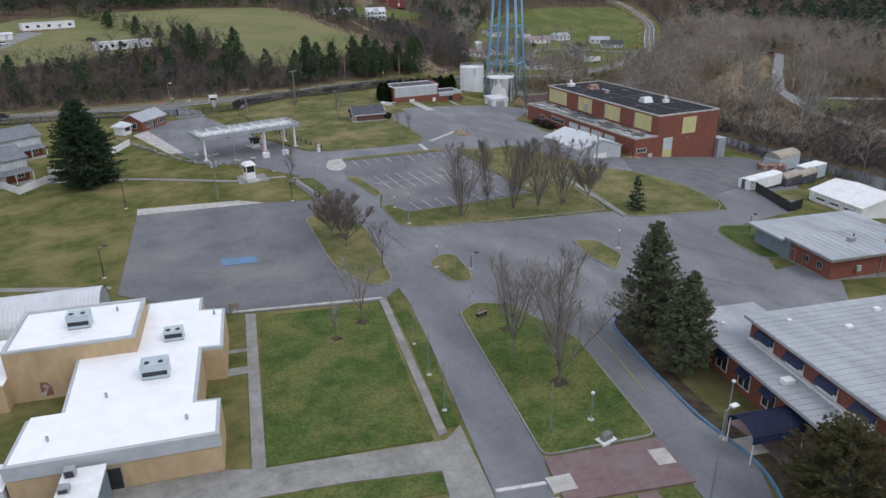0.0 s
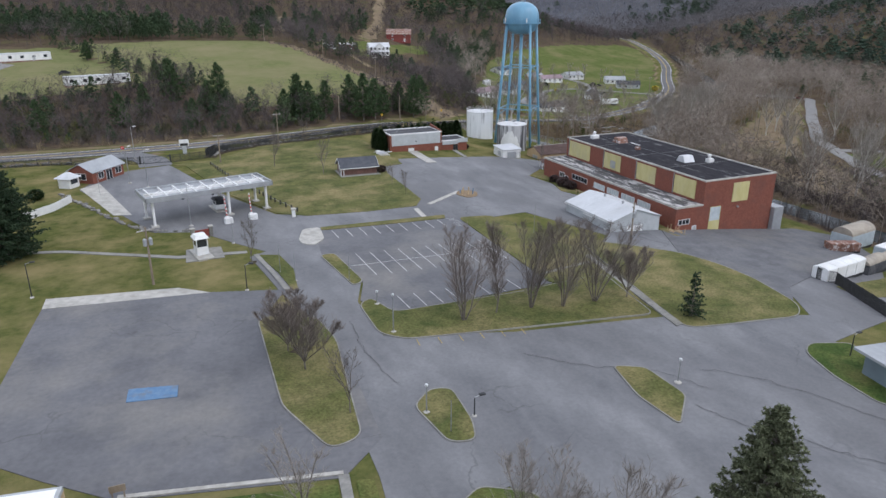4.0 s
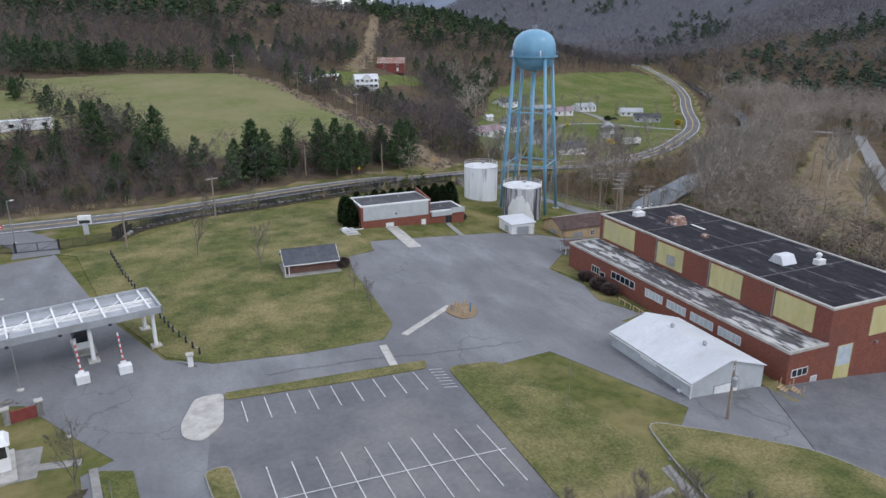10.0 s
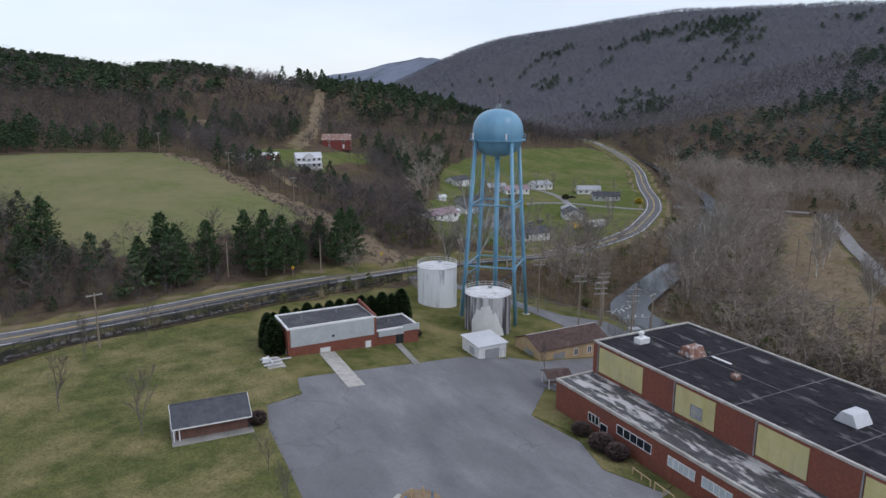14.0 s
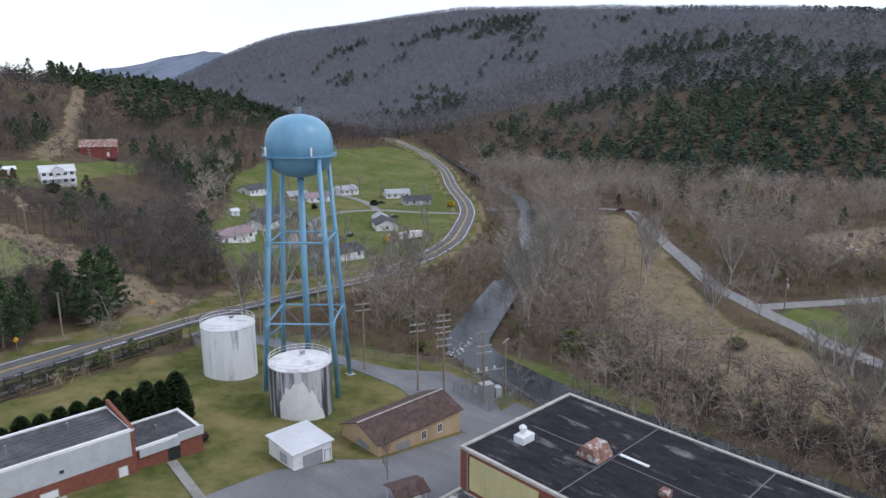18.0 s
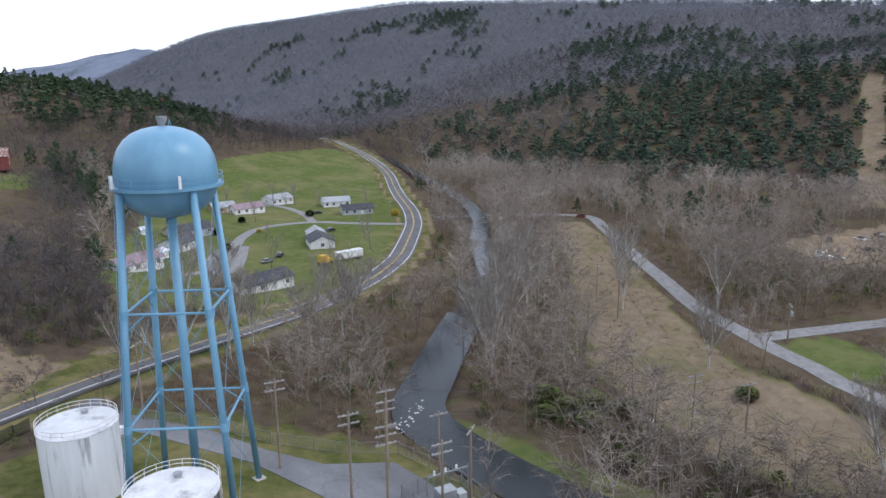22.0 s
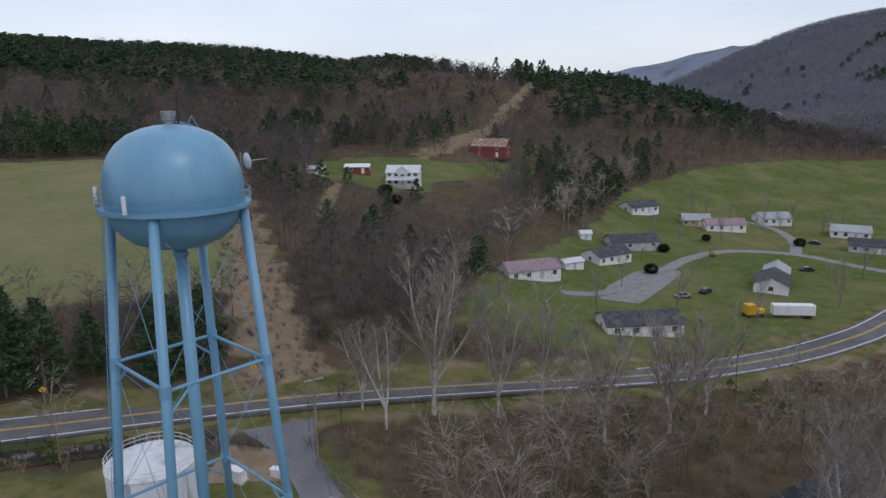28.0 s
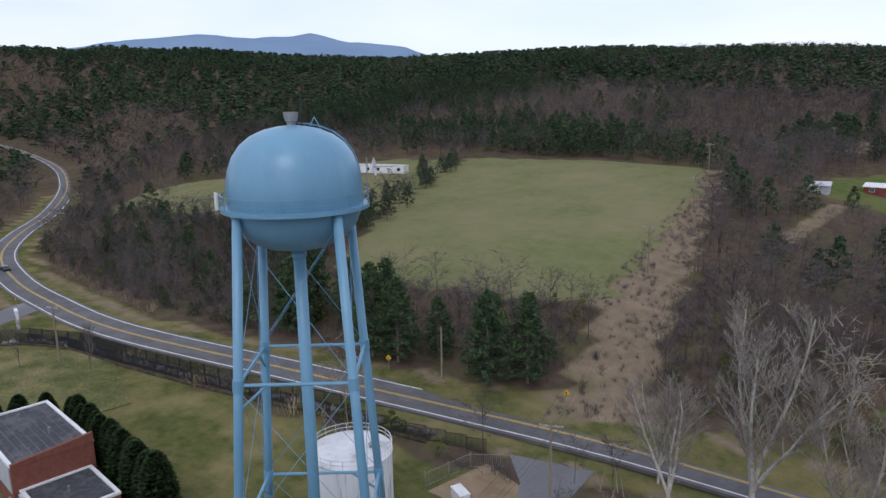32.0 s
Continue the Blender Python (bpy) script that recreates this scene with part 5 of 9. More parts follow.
# ---- water tower and tanks ----
def build_tower():
    tx, ty, b = 135.07, 240.37, -4.6
    t = thing("water_tower", tx, ty, "tall sky-blue steel water tower on four legs with a domed tank", "water tower", z=0)

    def reach(z):
        return 8.7 - 0.08 * (z + 4.5)
    profile = [(0.55, 32.7), (1.5, 32.76), (2.6, 33.0), (3.6, 33.45), (4.4, 34.1), (4.98, 34.9), (5.34, 35.8), (5.48, 36.6), (5.52, 37.6), (5.46, 38.5), (5.26, 39.5), (4.86, 40.5), (4.2, 41.4), (3.3, 42.1), (2.2, 42.56), (1.1, 42.8), (0.3, 42.86)]
    part("tank", spun(profile, 64), TOWER_BLUE, t, smooth=True)
    part("balcony", spun([(5.45, 36.3), (6.0, 36.3), (6.0, 36.42), (5.45, 36.42)], 48, False), TOWER_BLUE, t)
    part("balcony_skirt", spun([(5.96, 36.14), (6.06, 36.14), (6.06, 36.46), (5.96, 36.46)], 48, False), TOWER_BLUE, t)
    for z in (36.95, 37.5):
        part("handrail", spun([(5.98, z - 0.03), (6.04, z - 0.03), (6.04, z + 0.03), (5.98, z + 0.03)], 48, False), TOWER_BLUE, t)
    for k in range(20):
        a = 2 * math.pi * (k + 0.5) / 20
        part("rail_post", tubes([((6.01 * math.cos(a), 6.01 * math.sin(a), 36.4), (6.01 * math.cos(a), 6.01 * math.sin(a), 37.52), 0.035)], 5), TOWER_BLUE, t)
    part("riser", tubes([((0, 0, b), (0, 0, 33), 0.52)], 20), TOWER_BLUE, t, smooth=True)
    part("riser_collar", spun([(0.53, 31.9), (0.62, 32.0), (0.62, 32.3), (0.53, 32.4)], 20), TOWER_BLUE, t)
    levels = (9.0, 22.5)
    ways = [(1, 0), (0, 1), (-1, 0), (0, -1)]
    for i, (ux, uy) in enumerate(ways):
        def at(z, u=(ux, uy)):
            return (u[0] * reach(z), u[1] * reach(z), z)
        vx, vy = ways[(i + 1) % 4]

        def nxt(z, u=(vx, vy)):
            return (u[0] * reach(z), u[1] * reach(z), z)
        leg = part("leg", tubes([(at(b), at(36.2), 0.4)], 16), TOWER_BLUE, t, smooth=True)
        part("base_plate", boxes((ux * 8.7 - 0.7, ux * 8.7 + 0.7, uy * 8.7 - 0.7, uy * 8.7 + 0.7, b - 0.6, b + 0.15)), CONCRETE, leg)
        for z in levels:
            part("joint", tubes([(at(z - 0.5), at(z + 0.5), 0.46)], 16), TOWER_BLUE, leg)
            part("strut", tubes([(at(z), nxt(z), 0.16)], 8), TOWER_BLUE, t)
        for z0, z1 in ((b + 0.6, 8.6), (9.4, 22.1), (22.9, 35.2)):
            for p, q in ((at(z0), nxt(z1)), (nxt(z0), at(z1))):
                part("tie_rod", tubes([(p, q, 0.028)], 4), TOWER_BLUE, t)
        z = 22.5
        part("knee_brace", tubes([(at(z - 2.2), tuple(Vector(at(z)).lerp(Vector(nxt(z)), 0.25)), 0.12)], 6), TOWER_BLUE, t)
        part("knee_brace", tubes([(at(9 - 2.2), tuple(Vector(at(9)).lerp(Vector(nxt(9)), 0.25)), 0.12)], 6), TOWER_BLUE, t)
    # access ladder along the west leg and over the dome
    rows = []
    for s in (-0.22, 0.22):
        rows.append(((-reach(b) - 0.55, s, b), (-reach(36.4) - 0.6, s, 36.4), 0.03))
    for k in range(81):
        z = b + 0.5 * k
        rows.append(((-reach(z) - 0.57, -0.22, z), (-reach(z) - 0.57, 0.22, z), 0.02))
    part("ladder", tubes(rows, 4), TOWER_BLUE, t)
    arc = [(r, z) for r, z in profile if z > 36.3]
    a = math.radians(70)
    c, s = math.cos(a), math.sin(a)
    rows = []
    for off in (-0.25, 0.25):
        for (r0, z0), (r1, z1) in zip(arc, arc[1:]):
            rows.append((((r0 + 0.18) * c - off * s, (r0 + 0.18) * s + off * c, z0 + 0.15), ((r1 + 0.18) * c - off * s, (r1 + 0.18) * s + off * c, z1 + 0.18), 0.04))
    for (r0, z0), (r1, z1) in zip(arc, arc[1:]):
        for f in (0.0, 0.5):
            r, z = r0 + (r1 - r0) * f, z0 + (z1 - z0) * f
            rows.append((((r + 0.18) * c + 0.25 * s, (r + 0.18) * s - 0.25 * c, z + 0.16), ((r + 0.18) * c - 0.25 * s, (r + 0.18) * s + 0.25 * c, z + 0.16), 0.03))
    part("dome_ladder", tubes(rows, 4), TOWER_BLUE, t)
    vent = part("vent", spun([(0.34, 42.7), (0.36, 43.15), (0.5, 43.2), (0.5, 43.42), (0.56, 43.45), (0.6, 43.9), (0.5, 43.92), (0.48, 43.75)], 20), STEEL, t, "grey metal roof vent")
    mast = part("mast", tubes([((0.6, 0.6, 42.7), (0.6, 0.6, 45.6), 0.06)], 6), DARK_METAL, t)
    part("beacon", spun([(0.09, 45.55), (0.13, 45.7), (0.06, 45.85)], 10), RED_SIDING, mast).location = (0.6, 0.6, 0)
    part("davit", tubes([((1.2, 0.9, 42.7), (1.5, 1.2, 43.5), 0.04), ((1.5, 1.2, 43.5), (1.9, 1.5, 42.5), 0.04)], 5), TOWER_BLUE, t)
    # dish and panel antennas on the balcony
    dish = spun([(0.02, 0), (0.35, 0.04), (0.62, 0.14), (0.74, 0.22), (0.7, 0.24), (0.35, 0.08), (0.02, 0.04)], 20)
    bmesh.ops.transform(dish, matrix=Matrix.Translation((4.9, 4.2, 39.4)) @ Euler((radians(-85), 0, radians(-50))).to_matrix().to_4x4(), verts=dish.verts)
    d = part("dish_antenna", dish, WHITE, t, "white mesh dish antenna")
    part("dish_arm", tubes([((4.6, 3.9, 36.4), (4.6, 3.9, 40.2), 0.05), ((4.9, 4.2, 39.4), (6.5, 5.5, 39.5), 0.05)], 6), STEEL, d)
    part("panel_antenna", bevelled(boxes((-1.9, -1.6, -6.25, -6.05, 36.5, 37.9)), 0.04), WHITE, t, "white panel antenna")
    part("panel_antenna", bevelled(boxes((-6.5, -6.2, -0.4, -0.1, 36.5, 37.9)), 0.04), WHITE, t, "white panel antenna")
    return t


build_tower()


def build_tank(x, y, top, base, r, mat, label, ladder):
    t = thing("storage_tank", x, y, label, "tank", "white storage tanks", z=0)
    part("shell", spun([(r, base), (r, top)], 40), mat, t, smooth=False)
    part("roof", spun([(r + 0.08, top - 0.05), (r + 0.08, top + 0.06), (r * 0.5, top + 0.22), (0.1, top + 0.3)], 40), TANK_ROOF, t, "dirty white conical roof")
    part("base_ring", spun([(r + 0.35, base - 0.5), (r + 0.35, base + 0.25), (r, base + 0.3)], 40, False), CONCRETE, t)
    for z in (top + 0.55, top + 1.05):
        part("handrail", spun([(r - 0.03, z - 0.03), (r + 0.03, z - 0.03), (r + 0.03, z + 0.03), (r - 0.03, z + 0.03)], 40, False), WHITE, t)
    for k in range(22):
        a = 2 * math.pi * k / 22
        part("rail_post", tubes([((r * math.cos(a), r * math.sin(a), top), (r * math.cos(a), r * math.sin(a), top + 1.08), 0.03)], 5), WHITE, t)
    part("hatch", spun([(0.4, 0), (0.4, 0.4), (0.5, 0.42), (0.5, 0.5)], 14), STEEL, t).location = (r * 0.35, r * 0.4, top + 0.15)
    for k in range(7):
        a = 2 * math.pi * (k + 0.3) / 7
        part("anchor", boxes((-0.35, 0.35, -0.3, 0.3, base - 0.4, base + 0.5)), WHITE, t).matrix_basis = pose(math.cos(a) * (r + 0.2), math.sin(a) * (r + 0.2), 0, 0, 0, math.degrees(a))
    a = radians(ladder)
    c, s = math.cos(a), math.sin(a)
    rows = [(((r + 0.3) * c - o * s, (r + 0.3) * s + o * c, base), ((r + 0.3) * c - o * s, (r + 0.3) * s + o * c, top + 1.1), 0.035) for o in (-0.25, 0.25)]
    part("ladder", tubes(rows, 5), WHITE, t)
    return t


build_tank(126.0, 251.6, 6.7, -5.3, 4.6, TANK_WHITE, "white steel storage tank with grey rust streaks", 20)
tank_b = build_tank(127.2, 230.4, 5.5, -4.6, 4.8, TANK_DARK, "blackened white steel storage tank, partly repainted", -10)
patch = bmesh.new()
strips = []
for i in range(41):
    a = radians(196 + 2.3 * i)
    h = 3.6 - 0.0125 * (i - 16) ** 2 + 0.9 * noise.noise(Vector((i * 0.23, 0, 4.2))) + 0.5 * noise.noise(Vector((i * 0.9, 3, 1.2)))
    strips.append([patch.verts.new((4.815 * math.cos(a), 4.815 * math.sin(a), z)) for z in (-4.4, h)])
for p, q in zip(strips, strips[1:]):
    patch.faces.new((p[0], q[0], q[1], p[1]))
part("fresh_paint", patch, TANK_FRESH, tank_b, "fresh white paint patch")


# ---- gate canopy, booths and gatehouse ----
def build_canopy():
    c = thing("gate_canopy", 27.1, 180.1, "white steel inspection canopy with an open truss roof", "canopy", rz=11.5)
    g = 5.9
    L, W = 12.9, 4.5
    part("fascia", boxes((-L, L, -W, -W + 0.3, g - 0.6, g + 0.4), (-L, L, W - 0.3, W, g - 0.6, g + 0.4), (-L, -L + 0.3, -W, W, g - 0.6, g + 0.4), (L - 0.3, L, -W, W, g - 0.6, g + 0.4)), GREY_METAL, c, "grey metal fascia")
    part("deck", boxes((-L + 0.3, L - 0.3, -W + 0.3, -1.4, g - 0.2, g - 0.05), (-L + 0.3, L - 0.3, 1.4, W - 0.3, g - 0.2, g - 0.05)), GREY_METAL, c)
    part("deck_middle", boxes((-L + 0.3, L - 0.3, -1.4, 1.4, g - 0.4, g - 0.3)), WHITE, c)
    for k in range(9):
        x = -L + 1.5 + k * (2 * L - 3) / 8
        part("rafter", boxes((x - 0.12, x + 0.12, -W + 0.4, W - 0.4, g - 0.05, g + 0.3)), WHITE, c)
    for k in range(8):
        x = -L + 1.5 + k * (2 * L - 3) / 8
        part("brace", tubes([((x, -2, g + 0.15), (x + (2 * L - 3) / 8, 2, g + 0.15), 0.07)], 5), WHITE, c)
    part("spine", boxes((-L + 0.5, L - 0.5, -0.15, 0.15, g - 0.1, g + 0.25)), WHITE, c)
    for x in (-11.6, 3.5, 11.6):
        for y in (-3.4, 3.4):
            col = part("column", spun([(0.28, -0.6), (0.28, g - 0.5)], 14), WHITE, c, smooth=False)
            col.location = (x, y, 0)
            part("plinth", boxes((-0.7, 0.7, -0.7, 0.7, -0.6, 0.35)), CONCRETE, col)
    for x, y in ((-6, -W - 0.1), (0, -W - 0.1), (6, -W - 0.1)):
        part("floodlight", boxes((x - 0.2, x + 0.2, y - 0.15, y + 0.1, g - 0.75, g - 0.5)), DARK_METAL, c)
    return c


build_canopy()


def build_booth(x, y, rz, roof, label, tall=1.0):
    b = thing("guard_booth", x, y, label, "booth", "guard booths", rz)
    b.scale = (1.0, 1.0, tall)
    part("kerb_plinth", boxes((-3.2, 3.2, -1.4, 1.4, -0.3, 0.2)), CONCRETE, b)
    part("body", bevelled(boxes((-1.1, 1.1, -1.0, 1.0, 0.2, 1.2)), 0.03), WHITE, b)
    part("glazing", boxes((-1.05, 1.05, -0.95, 0.95, 1.2, 2.2)), GLASS, b)
    for sx in (-1, 1):
        for sy in (-1, 1):
            part("post", boxes((sx * 1.03 - 0.07, sx * 1.03 + 0.07, sy * 0.93 - 0.07, sy * 0.93 + 0.07, 1.2, 2.2)), WHITE, b)
    bm = bmesh.new()
    hexa(bm, [(-1.4, -1.3, 2.2), (1.4, -1.3, 2.2), (1.4, 1.3, 2.2), (-1.4, 1.3, 2.2)], [(-1.0, -0.9, 2.6), (1.0, -0.9, 2.6), (1.0, 0.9, 2.6), (-1.0, 0.9, 2.6)])
    part("roof", bm, roof, b)
    return b


build_booth(29.6, 183.0, 100, SHINGLE, "small white guard booth with dark roof under the canopy")
build_booth(23.4, 154.6, 100, WHITE, "white guard booth with dark glazing on a concrete base", 1.5)


def build_gatehouse():
    h = thing("gatehouse", 4.6, 222.8, "red brick gatehouse with grey gable roof and glazed front", "gatehouse", rz=52)
    part("wall", gable_walls(-5.5, 5.5, -3.4, 3.4, -0.5, 3.0, 4.6), BRICK, h)
    part("roof", gable(bmesh.new(), -5.5, 5.5, -3.4, 3.4, 3.0, 4.7, True, 0.15, 0.5), GREY_ROOF, h)
    for a, b in ((-3.5, -1.8), (2.6, 4.6)):
        opening(h, "window", "y-", -3.4, a, b, 0.9, 2.4, GLASS, WHITE, bars=1)
    opening(h, "glass_door", "y-", -3.4, -0.8, 1.2, 0.05, 2.4, GLASS, WHITE, bars=1)
    opening(h, "window", "x-", -5.5, -1.4, 1.4, 0.9, 2.4, GLASS, WHITE, bars=1)
    k = thing("entry_kiosk", -1.4, 215.8, "small white kiosk with hipped white roof", "kiosk", rz=52)
    part("body", boxes((-1.6, 1.6, -1.6, 1.6, -0.4, 2.4)), WHITE, k)
    bm = bmesh.new()
    hexa(bm, [(-2.2, -2.2, 2.4), (2.2, -2.2, 2.4), (2.2, 2.2, 2.4), (-2.2, 2.2, 2.4)], [(-0.4, -0.4, 3.6), (0.4, -0.4, 3.6), (0.4, 0.4, 3.6), (-0.4, 0.4, 3.6)])
    part("roof", bm, PALE_METAL, k)
    opening(k, "window", "y-", -1.6, -1.1, 1.1, 1.0, 2.1, GLASS, WHITE)


build_gatehouse()


# ---- south campus: flat white-roofed block, quonset, offices ----
def build_white_block():
    b = thing("white_roofed_block", 4.6, 58.2, "flat-roofed tan block with bright white membrane roofs", "building", rz=-9, z=0)
    low = [(0, 0), (0, 5.8), (-2.3, 6.0), (-2.3, 16.5), (0, 16.3), (0, 26), (-2.8, 26.4), (-2.8, 30), (-9.5, 30), (-9.5, 19), (-15.5, 19), (-14.8, 7), (-17.8, 7), (-18, 0)]
    part("wall", prism(low[::-1], -0.5, 4.9), TAN, b)
    part("wall_cap", prism([(x * 1.0, y) for x, y in low[::-1]], 4.9, 5.3), GREY_RENDER, b)
    roof = [(-0.35, 0.35), (-0.35, 5.45), (-2.65, 5.65), (-2.65, 16.85), (-0.35, 16.65), (-0.35, 25.65), (-3.15, 26.05), (-3.15, 29.65), (-9.15, 29.65), (-9.15, 18.65), (-15.15, 18.65), (-14.45, 7.35), (-17.45, 7.35), (-17.65, 0.35)]
    part("roof", prism(roof[::-1], 5.3, 5.34), WHITE_ROOF, b, "bright white membrane roof")
    part("fascia", boxes((-18.1, 0.1, -0.12, 0, 3.9, 5.34)), GREY_RENDER, b)
    part("raised_block", boxes((-22.5, -9.2, 17.6, 27.4, -0.5, 7.1)), TAN, b)
    part("raised_roof", boxes((-22.1, -9.6, 18.0, 27.0, 7.1, 7.16)), WHITE_ROOF, b, "bright white membrane roof")
    roof_edge(b, -22.5, -9.2, 17.6, 27.4, 7.1, GREY_RENDER, "parapet", 0.35, 0.25)
    part("side_block", boxes((-27.5, -22.5, 16, 27, -0.5, 4.2)), TAN, b)
    part("side_roof", boxes((-27.3, -22.5, 16.2, 26.8, 4.2, 4.3)), WHITE_ROOF, b)
    opening(b, "double_door", "y-", 0, -10.4, -8.8, 1.0, 3.4, DARK_METAL, STEEL)
    opening(b, "window", "y-", 17.6, -19.6, -18.4, 1.4, 3.2, RUST, TAN)
    for x, y, z, s in ((-15.5, 22.2, 7.16, 1.2), (-6.6, 12.0, 5.34, 1.35), (-5.4, 19.6, 5.34, 1.05)):
        u = thing("rooftop_unit", 0, 0, "grey metal rooftop air conditioning unit with dark fans", "air conditioner", "rooftop units", z=0)
        u.matrix_basis = b.matrix_basis @ pose(x, y, z)
        part("casing", bevelled(boxes((-s, s, -s * 0.7, s * 0.7, 0.1, 1.3 if s < 1.1 else 1.75)), 0.05), DUCT_BLUE, u)
        part("skid", boxes((-s, s, -s * 0.6, -s * 0.45, -0.02, 0.1), (-s, s, s * 0.45, s * 0.6, -0.02, 0.1)), DARK_METAL, u)
        for fx in (-0.5, 0.5):
            part("fan", spun([(0.27, 1.3), (0.27, 1.36), (0.22, 1.36)], 16), DARK_METAL, u).location = (fx * s, -0.3 * s, 0 if s < 1.1 else 0.45)
        part("grille", boxes((-s * 0.9, s * 0.9, -s * 0.7 - 0.02, -s * 0.7, 0.45, 0.95)), DARK_METAL, u)
    for x, y, z in ((-3, 3, 5.34), (-11, 9, 5.34), (-15, 3, 5.34), (-1.2, 24.5, 5.34), (-12, 25, 7.16)):
        part("roof_pipe", tubes([((x, y, z), (x, y, z + 0.5), 0.14)], 8), STEEL, b)
    e = thing("equipment_enclosure", 0, 0, "blue-grey equipment enclosure with white top and two steel vents", "enclosure", z=0)
    e.matrix_basis = b.matrix_basis
    part("body", boxes((-13.0, -9.7, -5.4, -0.8, 0.3, 4.4)), BLUE_GREY, e)
    part("top", bevelled(boxes((-13.1, -9.6, -5.5, -0.7, 4.4, 4.6)), 0.03), WHITE, e)
    for vx, vy, vh in ((-12.3, -1.6, 0.8), (-12.4, -3.6, 0.55)):
        vent = part("vent", bevelled(boxes((vx - 0.45, vx + 0.45, vy - 0.4, vy + 0.4, 4.6, 4.6 + vh)), 0.06), STEEL, e)
        part("grille", boxes((vx - 0.35, vx + 0.35, vy - 0.43, vy - 0.4, 4.7, 4.5 + vh)), DARK_METAL, vent)
    part("seam", boxes(*[(-13.0 + 0.66 * k - 0.02, -13.0 + 0.66 * k + 0.02, -5.43, -5.4, 0.4, 4.3) for k in range(1, 5)]), GREY_METAL, e)
    w = thing("white_container", 0, 0, "small white storage container", "container", z=0)
    w.matrix_basis = b.matrix_basis
    part("body", bevelled(boxes((-22.4, -18.3, -0.4, 3.4, 0.2, 3.2)), 0.06), GARAGE_ROOF, w)
    part("lid", bevelled(boxes((-22.5, -18.2, -0.5, 3.5, 3.2, 3.35)), 0.03), WHITE, w)


build_white_block()


def build_quonset():
    q = thing("quonset_hut", -12.6, 99.2, "white corrugated arched quonset hut", "hut", rz=-8)
    bm = bmesh.new()
    rings = []
    n = 56
    for i in range(n + 1):
        x = -7 + 14 * i / n
        r = 4.1 + (0.05 if i % 2 else 0.0)
        rings.append([bm.verts.new((x, r * math.cos(math.pi * k / 16), r * 0.95 * math.sin(math.pi * k / 16) - 0.1)) for k in range(17)])
    for a, b in zip(rings, rings[1:]):
        for k in range(16):
            bm.faces.new((a[k], a[k + 1], b[k + 1], b[k]))
    part("shell", bm, PALE_METAL, q)
    for x in (-6.9, 6.85):
        bm = bmesh.new()
        p = [(4.0 * math.cos(math.pi * k / 16), 3.8 * math.sin(math.pi * k / 16) - 0.1) for k in range(17)]
        hexa(bm, [(x, y, z) for y, z in p], [(x + 0.05, y, z) for y, z in p])
        bmesh.ops.recalc_face_normals(bm, faces=bm.faces)
        part("end_wall", bm, GREY_METAL, q)


build_quonset()


